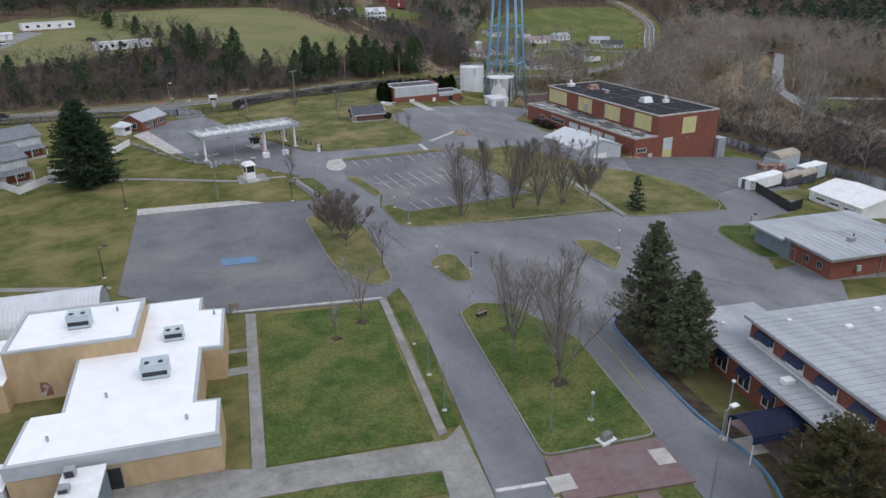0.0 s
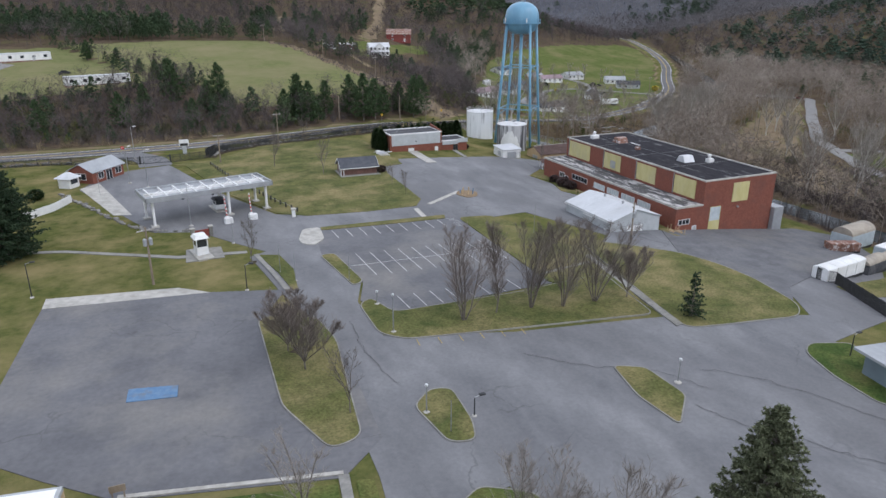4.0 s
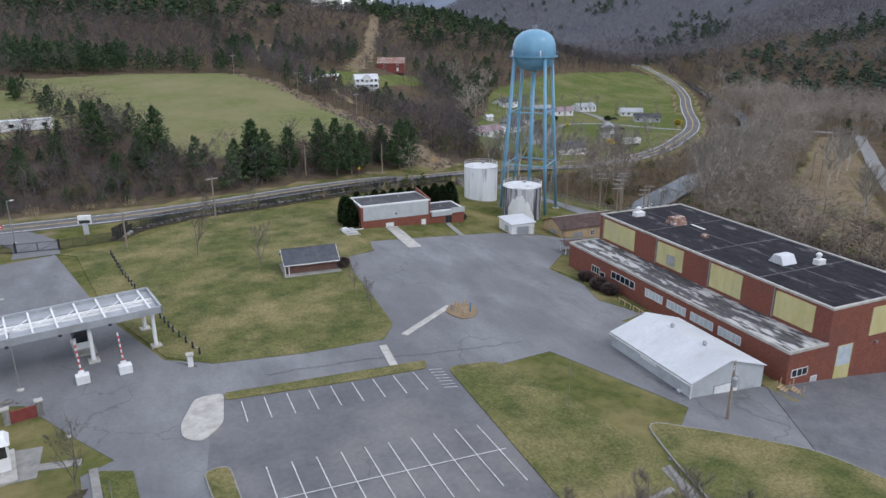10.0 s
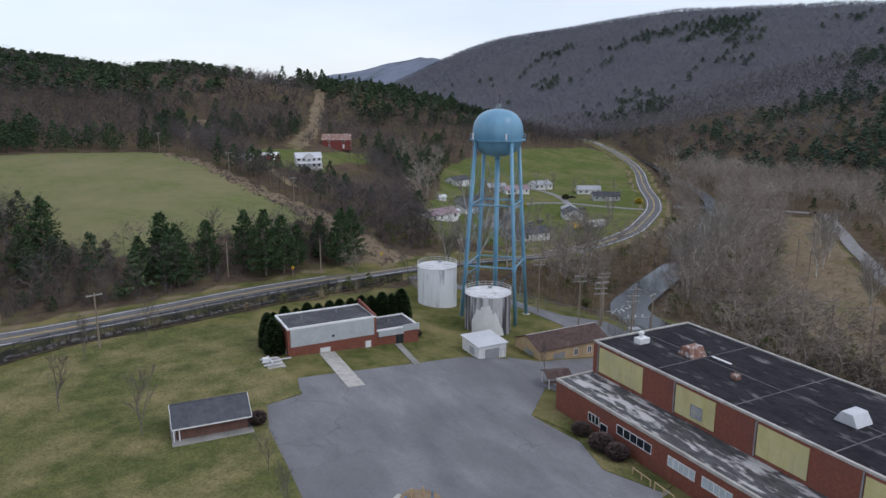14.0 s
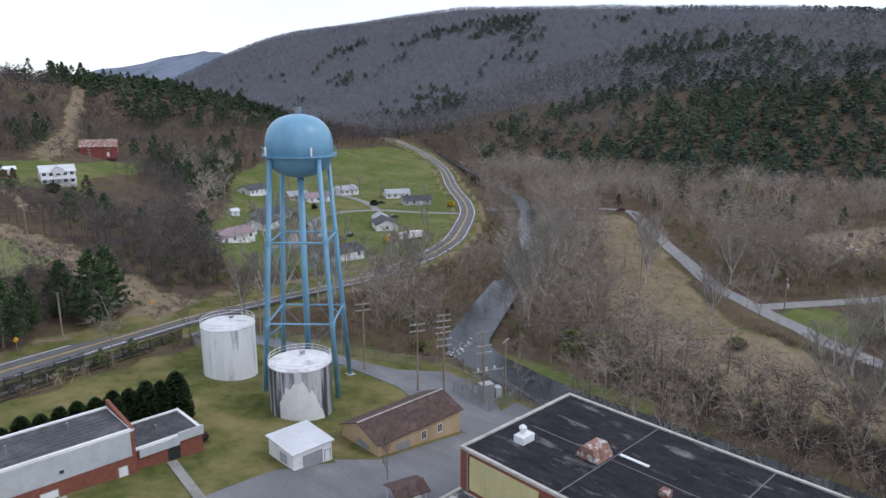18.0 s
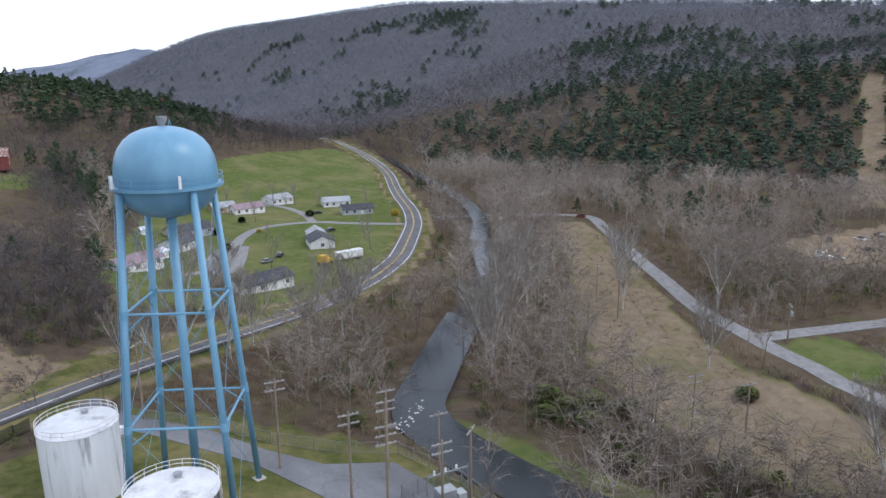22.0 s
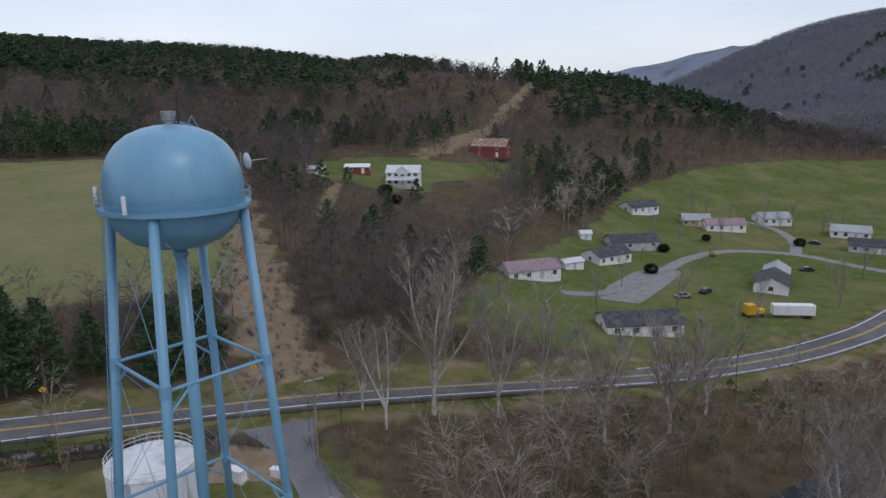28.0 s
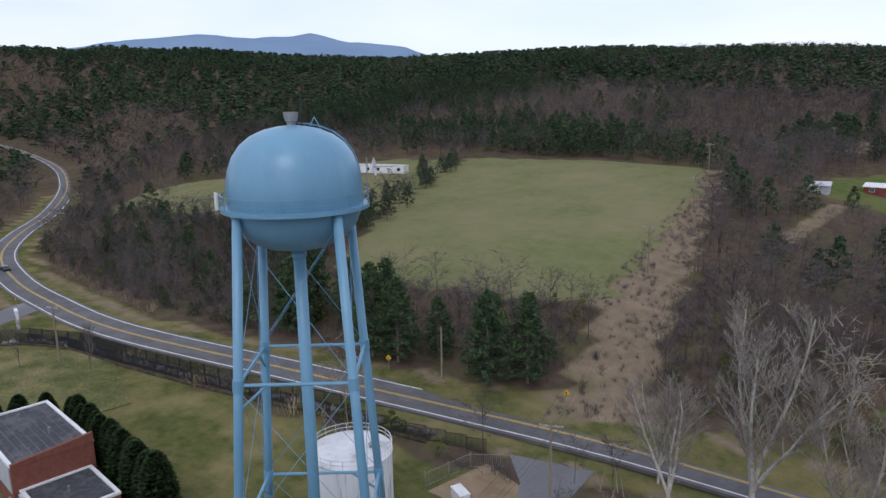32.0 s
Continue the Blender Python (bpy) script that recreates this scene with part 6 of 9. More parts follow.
def build_office():
    o = thing("brick_office_block", 61.4, 50.2, "two-level red brick offices with pale grey roofs and navy window awnings", "building", rz=-10.5, z=0)
    part("low_wall", boxes((-2.8, 5.2, -17, 6.6, -0.5, 5.2)), BRICK, o)
    part("low_roof", boxes((-4.2, 0, -17.6, 0, 5.2, 5.55), (-4.2, 6, 0, 7.6, 5.2, 5.55)), GREY_ROOF, o, "pale grey low roof")
    part("high_wall", boxes((0, 24, -44, 0, -0.5, 7.9)), BRICK, o)
    part("high_roof", boxes((-0.7, 25, -45, 0.6, 7.9, 8.25)), GREY_ROOF, o, "pale grey flat roof")
    part("seams", boxes(*[(-0.6, 24.9, -44 + 0.9 * k, -43.78 + 0.9 * k, 8.25, 8.31) for k in range(49)]), GREY_ROOF, o)
    part("low_seams", boxes(*[(-4.1, -0.5, -17 + 0.9 * k, -16.78 + 0.9 * k, 5.55, 5.61) for k in range(19)]), GREY_ROOF, o)
    part("flashing", boxes((-0.5, 0, -17.5, -0.2, 5.55, 5.75)), WHITE, o)

    def awning(x, y, z, w):
        a = part("awning", bmesh.new(), NAVY, o, "navy canvas awning")
        bm = bmesh.new()
        hexa(bm, [(x, y, z), (x - 0.62, y, z - 0.7), (x - 0.62, y + w, z - 0.7), (x, y + w, z)], [(x, y, z + 0.05), (x - 0.66, y, z - 0.65), (x - 0.66, y + w, z - 0.65), (x, y + w, z + 0.05)])
        bm.to_mesh(a.data)
        bm.free()
        return a
    for y in (-3.8, -8.4, -13, -17.6, -22.4, -27, -31.6):
        opening(o, "window", "x-", 0, y, y + 2.4, 5.9, 7.0, GLASS, WHITE, bars=1)
        part("infill_panel", boxes((-0.05, 0.0, y - 0.05, y + 2.45, 5.35, 6.25)), WHITE, o, "white infill panel below the window")
        awning(-0.08, y - 0.1, 7.2, 2.6)
    for y in (-22.4, -27, -31.6):
        opening(o, "window", "x-", 0, y, y + 2.4, 1.6, 3.4, GLASS, WHITE, bars=1)
        awning(-0.05, y - 0.1, 3.8, 2.6)
    for y in (3.4, -0.6, -4.6, -8.6):
        opening(o, "window", "x-", -2.8, y, y + 1.8, 1.8, 3.6, GLASS, WHITE, bars=1)
        awning(-2.85, y - 0.1, 4.0, 2.0)
    opening(o, "lobby_glazing", "y-", -17, -2.6, 0, 0.2, 4.4, GLASS, DARK_METAL, bars=3)
    for x, y, z, s in ((-2.2, -9, 5.55, 0.6), (8, -5, 8.25, 0.4), (14, -2.4, 8.25, 0.4), (3, -2, 8.25, 0.25), (12, -13, 8.25, 0.3), (-1, 3.5, 5.55, 0.25), (-1.4, 5.2, 5.55, 0.25)):
        part("roof_vent", bevelled(boxes((x - s, x + s, y - s * 0.7, y + s * 0.7, z, z + s)), 0.04), WHITE, o)
    c = thing("entrance_canopy", 0, 0, "navy vaulted fabric entrance canopy on white posts", "canopy", z=0)
    c.matrix_basis = o.matrix_basis
    bm = bmesh.new()
    rings = [[bm.verts.new((x, -12.4 + 1.9 * math.cos(math.pi * k / 10), 3.9 + 0.9 * math.sin(math.pi * k / 10))) for k in range(11)] for x in (-9.6, -2.8)]
    for k in range(10):
        bm.faces.new((rings[0][k], rings[0][k + 1], rings[1][k + 1], rings[1][k]))
    bmesh.ops.solidify(bm, geom=bm.faces[:], thickness=0.05)
    part("fabric", bm, NAVY, c)
    part("valance", boxes((-9.6, -2.8, -14.34, -14.28, 3.5, 3.95), (-9.6, -2.8, -10.52, -10.46, 3.5, 3.95)), NAVY, c)
    for x in (-9.4, -4):
        for y in (-14.2, -10.6):
            part("post", tubes([((x, y, 0.8), (x, y, 3.9), 0.06)], 8), WHITE, c)
    d = thing("door_hood", 0, 0, "small navy domed door hood", "awning", z=0)
    d.matrix_basis = o.matrix_basis @ pose(-0.6, 9.0, 0)
    part("hood", spun([(1.6, 3.0), (1.5, 3.5), (1.1, 3.9), (0.5, 4.1), (0.05, 4.15)], 20), NAVY, d)
    part("bracket", boxes((-0.05, 0.05, -1.6, 1.2, 0.9, 3.0)), STEEL, d)


build_office()


def build_brick_annex():
    b = thing("brick_hall", 102.0, 69.4, "red brick hall with grey flat roof and grey rear wing", "building", rz=-9, z=0)
    part("wall", boxes((-8.8, 10, -7, 1.2, -3, 4.0)), BRICK, b)
    part("roof", bevelled(boxes((-9.6, 10.8, -7.8, 2, 4.0, 4.3)), 0.04), GREY_ROOF, b)
    part("fascia", boxes((-9.66, -9.6, -7.8, 2, 3.9, 4.32), (-9.66, 10.8, -7.86, -7.8, 3.9, 4.32)), STEEL, b)
    part("rear_wall", boxes((-9.0, 10, 1.2, 9.4, -3, 3.5)), BLUE_GREY, b, "blue-grey clad wall of the rear wing")
    part("rear_roof", boxes((-10, 10.6, 2, 10.4, 3.5, 3.85)), GREY_ROOF, b)
    part("roof_seam", boxes(*[(-9.2 + 1.2 * k, -9.08 + 1.2 * k, -7.6, 1.8, 4.3, 4.34) for k in range(17)]), GREY_ROOF, b)
    part("plinth", boxes((-8.86, -8.8, -7, 1.2, -0.2, 0.75), (-8.8, 10, -7.06, -7, -0.6, 0.6)), CONCRETE_OLD, b)
    for y in (-5.4, -2.6):
        opening(b, "window", "x-", -8.8, y, y + 0.95, 1.7, 2.7, GLASS, STEEL, bars=1)
    opening(b, "door", "x-", -8.8, 0.2, 1.05, 0.5, 2.6, RED_SIDING, STEEL)
    for x in (3.4, 7.0):
        opening(b, "window", "y-", -7, x, x + 1.1, 1.6, 2.6, GLASS, STEEL, bars=1)
    part("wall_box", bevelled(boxes((-4.2, -3.5, -7.4, -7, 1.6, 2.5)), 0.04), GREY_RENDER, b)
    part("roof_vent", bevelled(boxes((-2, -1, -3, -2.2, 4.3, 5)), 0.05), STEEL, b)
    part("roof_pipe", tubes([((3.4, -4.4, 4.2), (3.4, -4.4, 5.2), 0.16), ((0.6, -1.0, 4.2), (0.6, -1.0, 4.8), 0.14)], 8), RUST, b)
    part("downpipe", boxes((0.2, 0.35, -7.12, -7, -2, 4.0)), STEEL, b)
    g = thing("white_garage", 136, 92, "low white garage with three doors and white gable roof", "garage", rz=-6, z=0)
    part("wall", gable_walls(-5.6, 7.5, -6.6, 6.6, -5.5, -0.9, 0.8, False), WHITE, g)
    part("roof", gable(bmesh.new(), -5.6, 7.5, -6.6, 6.6, -0.85, 0.85, False, 0.1, 0.3), WHITE, g)
    for y in (-5, -1.4, 2.2):
        d = opening(g, "garage_door", "x-", -5.6, y, y + 2.8, -3.4, -1.4, FENCE_WHITE, STEEL)
        part("door_window", boxes((-5.64, -5.6, y + 0.3, y + 2.5, -2.3, -1.9)), GLASS, d)


build_brick_annex()


# ---- trees ----
def grow(rng, h, stems, tilt, low, counts, width, arch=0.25):
    """Branches of a bare tree as (from, to, r0, r1, level): stems that fan out of a short trunk, then branches and twigs."""
    out = []

    def shoot(p, d, length, rad, lev, steps, lift):
        pts = [p]
        for i in range(steps):
            d = (d + Vector((rng.gauss(0, 0.09), rng.gauss(0, 0.09), lift + rng.gauss(0, 0.04)))).normalized()
            q = pts[-1] + d * (length / steps)
            out.append((pts[-1], q, rad * (1 - i / steps * 0.75), rad * (1 - (i + 1) / steps * 0.75), lev))
            pts.append(q)
        if lev >= 4:
            return
        k = counts[lev - 1]
        for j in range(k):
            t = (0.16 if lev == 1 else 0.15) + (0.84 if lev == 1 else 0.85) * (j + rng.random()) / k
            f = min(t * steps, steps - 0.001)
            i = int(f)
            base = pts[i].lerp(pts[i + 1], f - i)
            az = rng.random() * 6.28
            side = Vector((math.cos(az), math.sin(az), 0))
            way = (pts[i + 1] - pts[i]).normalized()
            nd = (way * (0.75 if lev == 1 else 0.8) + side * rng.uniform(0.4, 0.85) + Vector((0, 0, 0.2))).normalized()
            long = {1: h * 0.25 * math.sin(math.pi * (0.14 + 0.8 * t)) ** 0.8, 2: length * 0.45 * (1.1 - 0.4 * t), 3: 0.55 * rng.uniform(0.7, 1.4) * (h / 14) ** 0.5}[lev]
            shoot(base, nd, long * rng.uniform(0.75, 1.25), max(rad * 0.42 * (1.1 - 0.6 * t), 0.006), lev + 1, 3 if lev == 1 else 2 if lev == 2 else 1, 0.05)
    foot = Vector((0, 0, -0.3))
    fork = Vector((rng.uniform(-0.1, 0.1), rng.uniform(-0.1, 0.1), low))
    if low > 0.4:
        out.append((foot, fork, width * 1.25, width * 1.05, 0))
    for s in range(stems):
        az = 6.28 * (s + rng.uniform(-0.3, 0.3)) / stems
        lean = math.radians(tilt * (rng.uniform(0.55, 1.1) if s or stems == 1 else 0.25))
        d = Vector((math.cos(az) * math.sin(lean), math.sin(az) * math.sin(lean), math.cos(lean)))
        start = fork if low > 0.4 else foot + Vector((math.cos(az), math.sin(az), 0)) * width * 0.9
        shoot(start, d, (h - low) * rng.uniform(0.82, 0.98), width * rng.uniform(0.7, 1.0), 1, 5, arch * math.sin(lean) * 0.35)
    return out


def sticks(segs, n_of, least=0.0):
    """A mesh of tapered prisms; the finest shoots are thin blades."""
    verts, faces = [], []
    for a, b, r0, r1, lev in segs:
        n = n_of(lev)
        r0, r1 = max(r0, least), max(r1, least * 0.6)
        d = (b - a).normalized()
        u = d.orthogonal().normalized()
        w = d.cross(u)
        k = len(verts)
        if n == 2:
            verts += [tuple(a + u * r0), tuple(a - u * r0), tuple(b)]
            faces.append((k, k + 1, k + 2))
            verts += [tuple(a + w * r0), tuple(a - w * r0), tuple(b)]
            faces.append((k + 3, k + 4, k + 5))
            continue
        for p, r in ((a, r0), (b, r1)):
            for i in range(n):
                t = 2 * math.pi * i / n
                verts.append(tuple(p + (u * math.cos(t) + w * math.sin(t)) * r))
        for i in range(n):
            j = (i + 1) % n
            faces.append((k + i, k + j, k + n + j, k + n + i))
    return verts, faces


def bare_tree(name, seed, h, label, bark, twig, stems=4, tilt=18, low=0.0, counts=(18, 8, 7), width=0.13, least=0.014):
    rng = random.Random(seed)
    segs = grow(rng, h, stems, tilt, low, counts, width)
    t = tagged(new(name), label, "tree")
    for pname, pick, mat in (("trunk", lambda v: v < 2, bark), ("crown", lambda v: v >= 2, twig)):
        v, f = sticks([s for s in segs if pick(s[4])], lambda lev: (7 if lev == 0 else 5 if lev == 1 else 3 if lev == 2 else 2), least)
        mesh_object(pname, v, f, mat).parent = t
    return t


def conifer(name, seed, h, r, label, needle, bare=0.05, step=0.55, limbs=8, rise=0.15, blade=0.42, sharp=0.8, gaps=0.1, blades=9, form=1.0):
    """A trunk with tiers of uneven limbs, each clad in tufts of needle blades."""
    rng = random.Random(seed)
    t = tagged(new(name), label, "tree")
    tv, tf = sticks([(Vector((0, 0, -0.3)), Vector((0, 0, h * 0.95)), h * 0.017, 0.03, 0)], lambda lev: 7)
    verts, faces, arms = [], [], []
    lobe = [rng.uniform(0.85, 1.15) for _ in range(9)]
    z = h * bare
    while z < h * 0.985:
        f = (z - h * bare) / (h * (1 - bare))
        reach = r * (1 - f ** form) ** sharp * min(1.0, 0.7 + 1.7 * f) + 0.2
        for i in range(max(4, int(limbs * (1 - 0.45 * f)))):
            if rng.random() < gaps:
                continue
            az = rng.random() * 6.28
            L = reach * rng.uniform(0.72, 1.08) * lobe[int(az * 1.43 + z * 0.6) % 9]
            root = Vector((0, 0, z + rng.uniform(-0.3, 0.3)))
            tip = root + Vector((math.cos(az) * L, math.sin(az) * L, L * (rise + 0.25 * f) + rng.uniform(-0.25, 0.25)))
            arms.append((root, tip, 0.05 * (1 - f) + 0.012, 0.008, 2))
            m = max(2, int(L * 0.75 / (blade * 1.05)) + 1)
            for s in range(m):
                p = root.lerp(tip, 0.28 + 0.72 * (s + rng.random()) / m) + Vector((rng.gauss(0, 0.12), rng.gauss(0, 0.12), rng.gauss(0, 0.08))) * (blade / 0.42)
                way = Vector((math.cos(az), math.sin(az), 0.35))
                for b in range(blades):
                    d = (way * 0.55 + Vector((rng.gauss(0, 1), rng.gauss(0, 1), rng.gauss(0.15, 0.8)))).normalized()
                    e = p + d * blade * rng.uniform(0.7, 1.3)
                    w = d.cross(Vector((rng.gauss(0, 1), rng.gauss(0, 1), rng.gauss(0, 1)))).normalized() * blade * 0.26
                    c = len(verts)
                    verts += [tuple(p - w), tuple(p + w), tuple(e)]
                    faces.append((c, c + 1, c + 2))
        z += step * (0.6 + 0.5 * (1 - f))
    lv, lf = sticks(arms, lambda lev: 3)
    k = len(tv)
    mesh_object("trunk", tv + lv, tf + [tuple(i + k for i in q) for q in lf], BARK).parent = t
    mesh_object("crown", verts, faces, needle).parent = t
    return t


def plant(ob, x, y, s=1.0, rz=0.0, z=None):
    c = copy_thing(ob, pose(x, y, ground(x, y) if z is None else z, 0, 0, rz))
    c.scale = (s, s, s)
    return c


def plant_all(kinds, spots, group):
    """Stands the first of each kind on its first spot and copies on the others."""
    used = set()
    for i, (k, x, y, s) in enumerate(spots):
        ob = kinds[k]
        if k in used:
            c = plant(ob, x, y, s, (i * 77) % 360)
        else:
            c = ob
            c.matrix_basis = pose(x, y, ground(x, y), 0, 0, (i * 77) % 360)
            c.scale = (s, s, s)
            used.add(k)
        tagged(c, group=group)


lot_trees = [bare_tree("bare_tree", 11 + i, 14.0, "leafless multi-stemmed tree with dense reddish twigs on a grass island", BARK, TWIG_RED, 6 + i % 2, 15, 0.0, (19, 8, 7), 0.13, 0.011) for i in range(3)]
plant_all(lot_trees, [(0, 55, 112, 1.0), (1, 66, 112, 1.0), (2, 70.6, 110.6, 1.0), (0, 76, 110.2, 1.0)], "island trees")
slim_tree = bare_tree("bare_tree", 15, 14.0, "leafless single-stemmed tree with spreading side branches", BARK, TWIG_RED, 1, 3, 0.0, (60, 8, 7), 0.17)
plant_all([slim_tree], [(0, 60.2, 112.2, 1.0)], "island trees")
round_tree = bare_tree("bare_tree", 16, 9.6, "leafless round-crowned tree with dense reddish twigs", BARK, TWIG_RED, 8, 42, 1.2, (16, 9, 8), 0.1)
plant_all([round_tree], [(0, 31.2, 107.0, 1.0), (0, 81.4, 109.6, 0.9), (0, 30.2, 112.5, 0.9)], "island trees")
thin_tree = bare_tree("bare_tree", 17, 8.5, "slender leafless young tree", BARK, LAWN_TWIG, 3, 20, 1.6, (10, 5, 4), 0.07)
plant_all([thin_tree], [(0, 33.6, 95.5, 1.0), (0, 31, 147, 1.0), (0, 48, 218, 1.05), (0, 58, 204.6, 1.1), (0, 70.8, 178, 0.7), (0, 71, 188, 0.65), (0, 51.6, 238, 1.0), (0, 62, 246, 1.0), (0, 123.4, 204.5, 0.7)], "lawn trees")
plant_all([bare_tree("bare_tree", 18, 12.0, "slim leafless tree in a row across the meadow", BARK, TWIG, 2, 9, 1.0, (14, 6, 5), 0.12)], [(0, 278, 479, 1.0), (0, 281, 474, 0.9), (0, 289.7, 470.3, 0.9), (0, 302.7, 465.5, 1.1), (0, 307.2, 460.1, 0.9), (0, 313, 461, 1.1), (0, 320.3, 452.1, 0.9), (0, 326.7, 451, 0.8), (0, 335.7, 446.4, 0.8), (0, 344, 440, 0.9), (0, 200, 346, 1.0), (0, 222, 351, 1.1), (0, 238, 341, 1.0), (0, 266, 352, 1.0), (0, 276, 366, 0.9), (0, 291, 381, 1.0), (0, 242, 432, 0.9), (0, 255, 436, 0.8), (0, 196, 372, 0.9), (0, 270, 432, 0.9), (0, 230, 404, 0.8), (0, 245, 388, 0.7), (0, 214, 372, 0.8)], "meadow trees")
lawn_tree = bare_tree("bare_tree", 31, 15.5, "leafless grey lawn tree with fanning limbs and fine twigs", BARK, TWIG, 7, 27, 1.6, (17, 8, 6), 0.15)
plant_all([lawn_tree], [(0, 41.0, 57.2, 1.0), (0, 40.2, 66.5, 0.78)], "lawn trees")
open_tree = bare_tree("bare_tree", 32, 9.0, "leafless lawn tree with a thin open crown", BARK, TWIG, 4, 30, 1.8, (11, 6, 4), 0.1)
plant_all([open_tree], [(0, 25.4, 80.4, 1.0)], "lawn trees")
small = bare_tree("bare_tree", 51, 5.5, "small leafless lawn tree with crooked limbs", BARK, TWIG, 3, 40, 1.3, (7, 5, 3), 0.09)
plant_all([small], [(0, 21, 77.6, 1.0)], "lawn trees")
spruce = conifer("spruce_tree", 61, 6.9, 2.3, "small dark spruce on the lawn", NEEDLE, 0.03, 0.4, 9, -0.05, 0.3, 0.95)
plant_all([spruce], [(0, 86, 100.6, 1.0)], "evergreens")
big_pine = conifer("pine_tree", 62, 18.5, 7.6, "large dark dense evergreen tree", NEEDLE, 0.02, 0.34, 19, 0.10, 0.40, 0.7, 0.03, 14, 1.3)
plant_all([big_pine], [(0, -9.0, 165.4, 1.0)], "evergreens")
office_pine = conifer("pine_tree", 63, 15.0, 5.0, "tall soft grey-green pine by the offices", GREY_NEEDLE, 0.05, 0.30, 15, 0.3, 0.30, 0.85, 0.08, 16, 1.15)
plant_all([office_pine], [(0, 56.4, 61.0, 1.03), (0, 55.0, 53.2, 0.84)], "evergreens")
yew = conifer("yew_tree", 64, 9.5, 4.8, "dark olive bushy yew by the office entrance", OLIVE_NEEDLE, 0.02, 0.27, 17, 0.35, 0.22, 0.7, 0.04, 17, 1.6)
plant_all([yew], [(0, 50.6, 30.0, 1.0)], "evergreens")
roadside_pines = [conifer("pine_tree", 71 + i, 15, 4.9, "roadside white pine with layered limbs", PINE_NEEDLE, 0.1, 0.6, 10, 0.14, 0.62, 0.85, 0.12, 9, 1.4) for i in range(3)]
pine_spots = [(0, 115, 288, 1.05), (1, 119.5, 292.5, 1.0), (2, 111, 294, 0.8), (0, 98, 284, 1.0), (1, 93, 282.5, 1.12), (2, 103, 289, 0.75), (1, 89.5, 289, 1.0), (0, 72, 280.5, 1.0), (2, 69.5, 287, 1.1), (1, 64, 284, 0.8), (2, 80, 288, 0.9), (0, 44, 304, 1.05), (1, 39.5, 298, 0.8), (2, 28, 308, 1.1), (1, 18, 299, 0.75), (2, 33, 284, 0.7), (0, 10, 290, 0.8), (1, -14, 288, 0.75), (2, -34, 286, 0.7), (1, 24, 336, 0.55), (0, -2, 388, 0.6)]
plant_all(roadside_pines, pine_spots, "roadside pines")
sycamores = [bare_tree("sycamore_tree", 81 + i, 20, "tall leafless sycamore with pale bleached limbs", PALE_BARK, PALE_TWIG, 3 + i, 24, 3.5, (16, 8, 6), 0.24, 0.028) for i in range(3)]
plant_all(sycamores, [(0, 150, 280, 0.9), (1, 157.5, 286, 1.35), (2, 168, 287, 1.0), (0, 176, 291, 0.9), (1, 184, 281, 0.95), (2, 196, 285, 1.0), (0, 205, 292, 0.9), (1, 201, 245, 0.95), (2, 208, 252, 1.05), (0, 214, 255, 0.9), (1, 226, 259, 1.0), (2, 238, 272, 1.0), (0, 250, 278, 1.0), (1, 264, 283, 0.9), (2, 246, 268, 0.9), (0, 258, 246, 0.9), (1, 270, 252, 0.95), (2, 288, 262, 0.9), (0, 205, 178, 0.9), (1, 216, 170, 1.0), (2, 226, 180, 0.9), (0, 200, 160, 1.0), (1, 190, 168, 0.9), (2, 234, 214, 0.8), (0, 276, 228, 0.9), (1, 146, 285.5, 0.7)], "riverside sycamores")


# far woods: joined fields of simple trees
def far_bare(seed, limbs, twigs, thick, length, stem=0.12, low=0.25):
    """A bare tree of thin blades, about 10 m tall: stem, rising limbs and a fuzz of twigs about a rounded crown."""
    rng = random.Random(seed)
    tri = []
    base = Vector((0, 0, -0.3))
    top = Vector((rng.uniform(-0.6, 0.6), rng.uniform(-0.6, 0.6), 8.4))
    wide = rng.uniform(2.4, 3.3)
    for u in (Vector((stem, 0, 0)), Vector((0, stem, 0))):
        tri.append((base - u, base + u, top))
    tips = []
    for i in range(limbs):
        f = rng.uniform(low, 0.8)
        p = base.lerp(top, f)
        az = i * 2.4 + rng.random()
        e = Vector((math.cos(az) * wide * rng.uniform(0.6, 1.0), math.sin(az) * wide * rng.uniform(0.6, 1.0), p.z + rng.uniform(1.2, 3.2)))
        w = Vector((-math.sin(az), math.cos(az), 0)) * thick * 1.5
        tri.append((p - w, p + w, e))
        tips.append((p, e))
    for i in range(twigs):
        p, e = tips[i % limbs]
        q = p.lerp(e, rng.uniform(0.35, 1.05)) if i % 4 else Vector((rng.gauss(0, wide * 0.4), rng.gauss(0, wide * 0.4), rng.uniform(6.0, 9.6)))
        out = Vector((q.x * 0.5 + rng.gauss(0, 0.8), q.y * 0.5 + rng.gauss(0, 0.8), rng.uniform(-0.3, 1.3))).normalized()
        e2 = q + out * length * rng.uniform(0.6, 1.4)
        w = Vector((rng.gauss(0, 1), rng.gauss(0, 1), rng.gauss(0, 0.5))).cross(out).normalized() * thick
        tri.append((q - w, q + w, e2))
    return np.array([[tuple(v) for v in t] for t in tri])


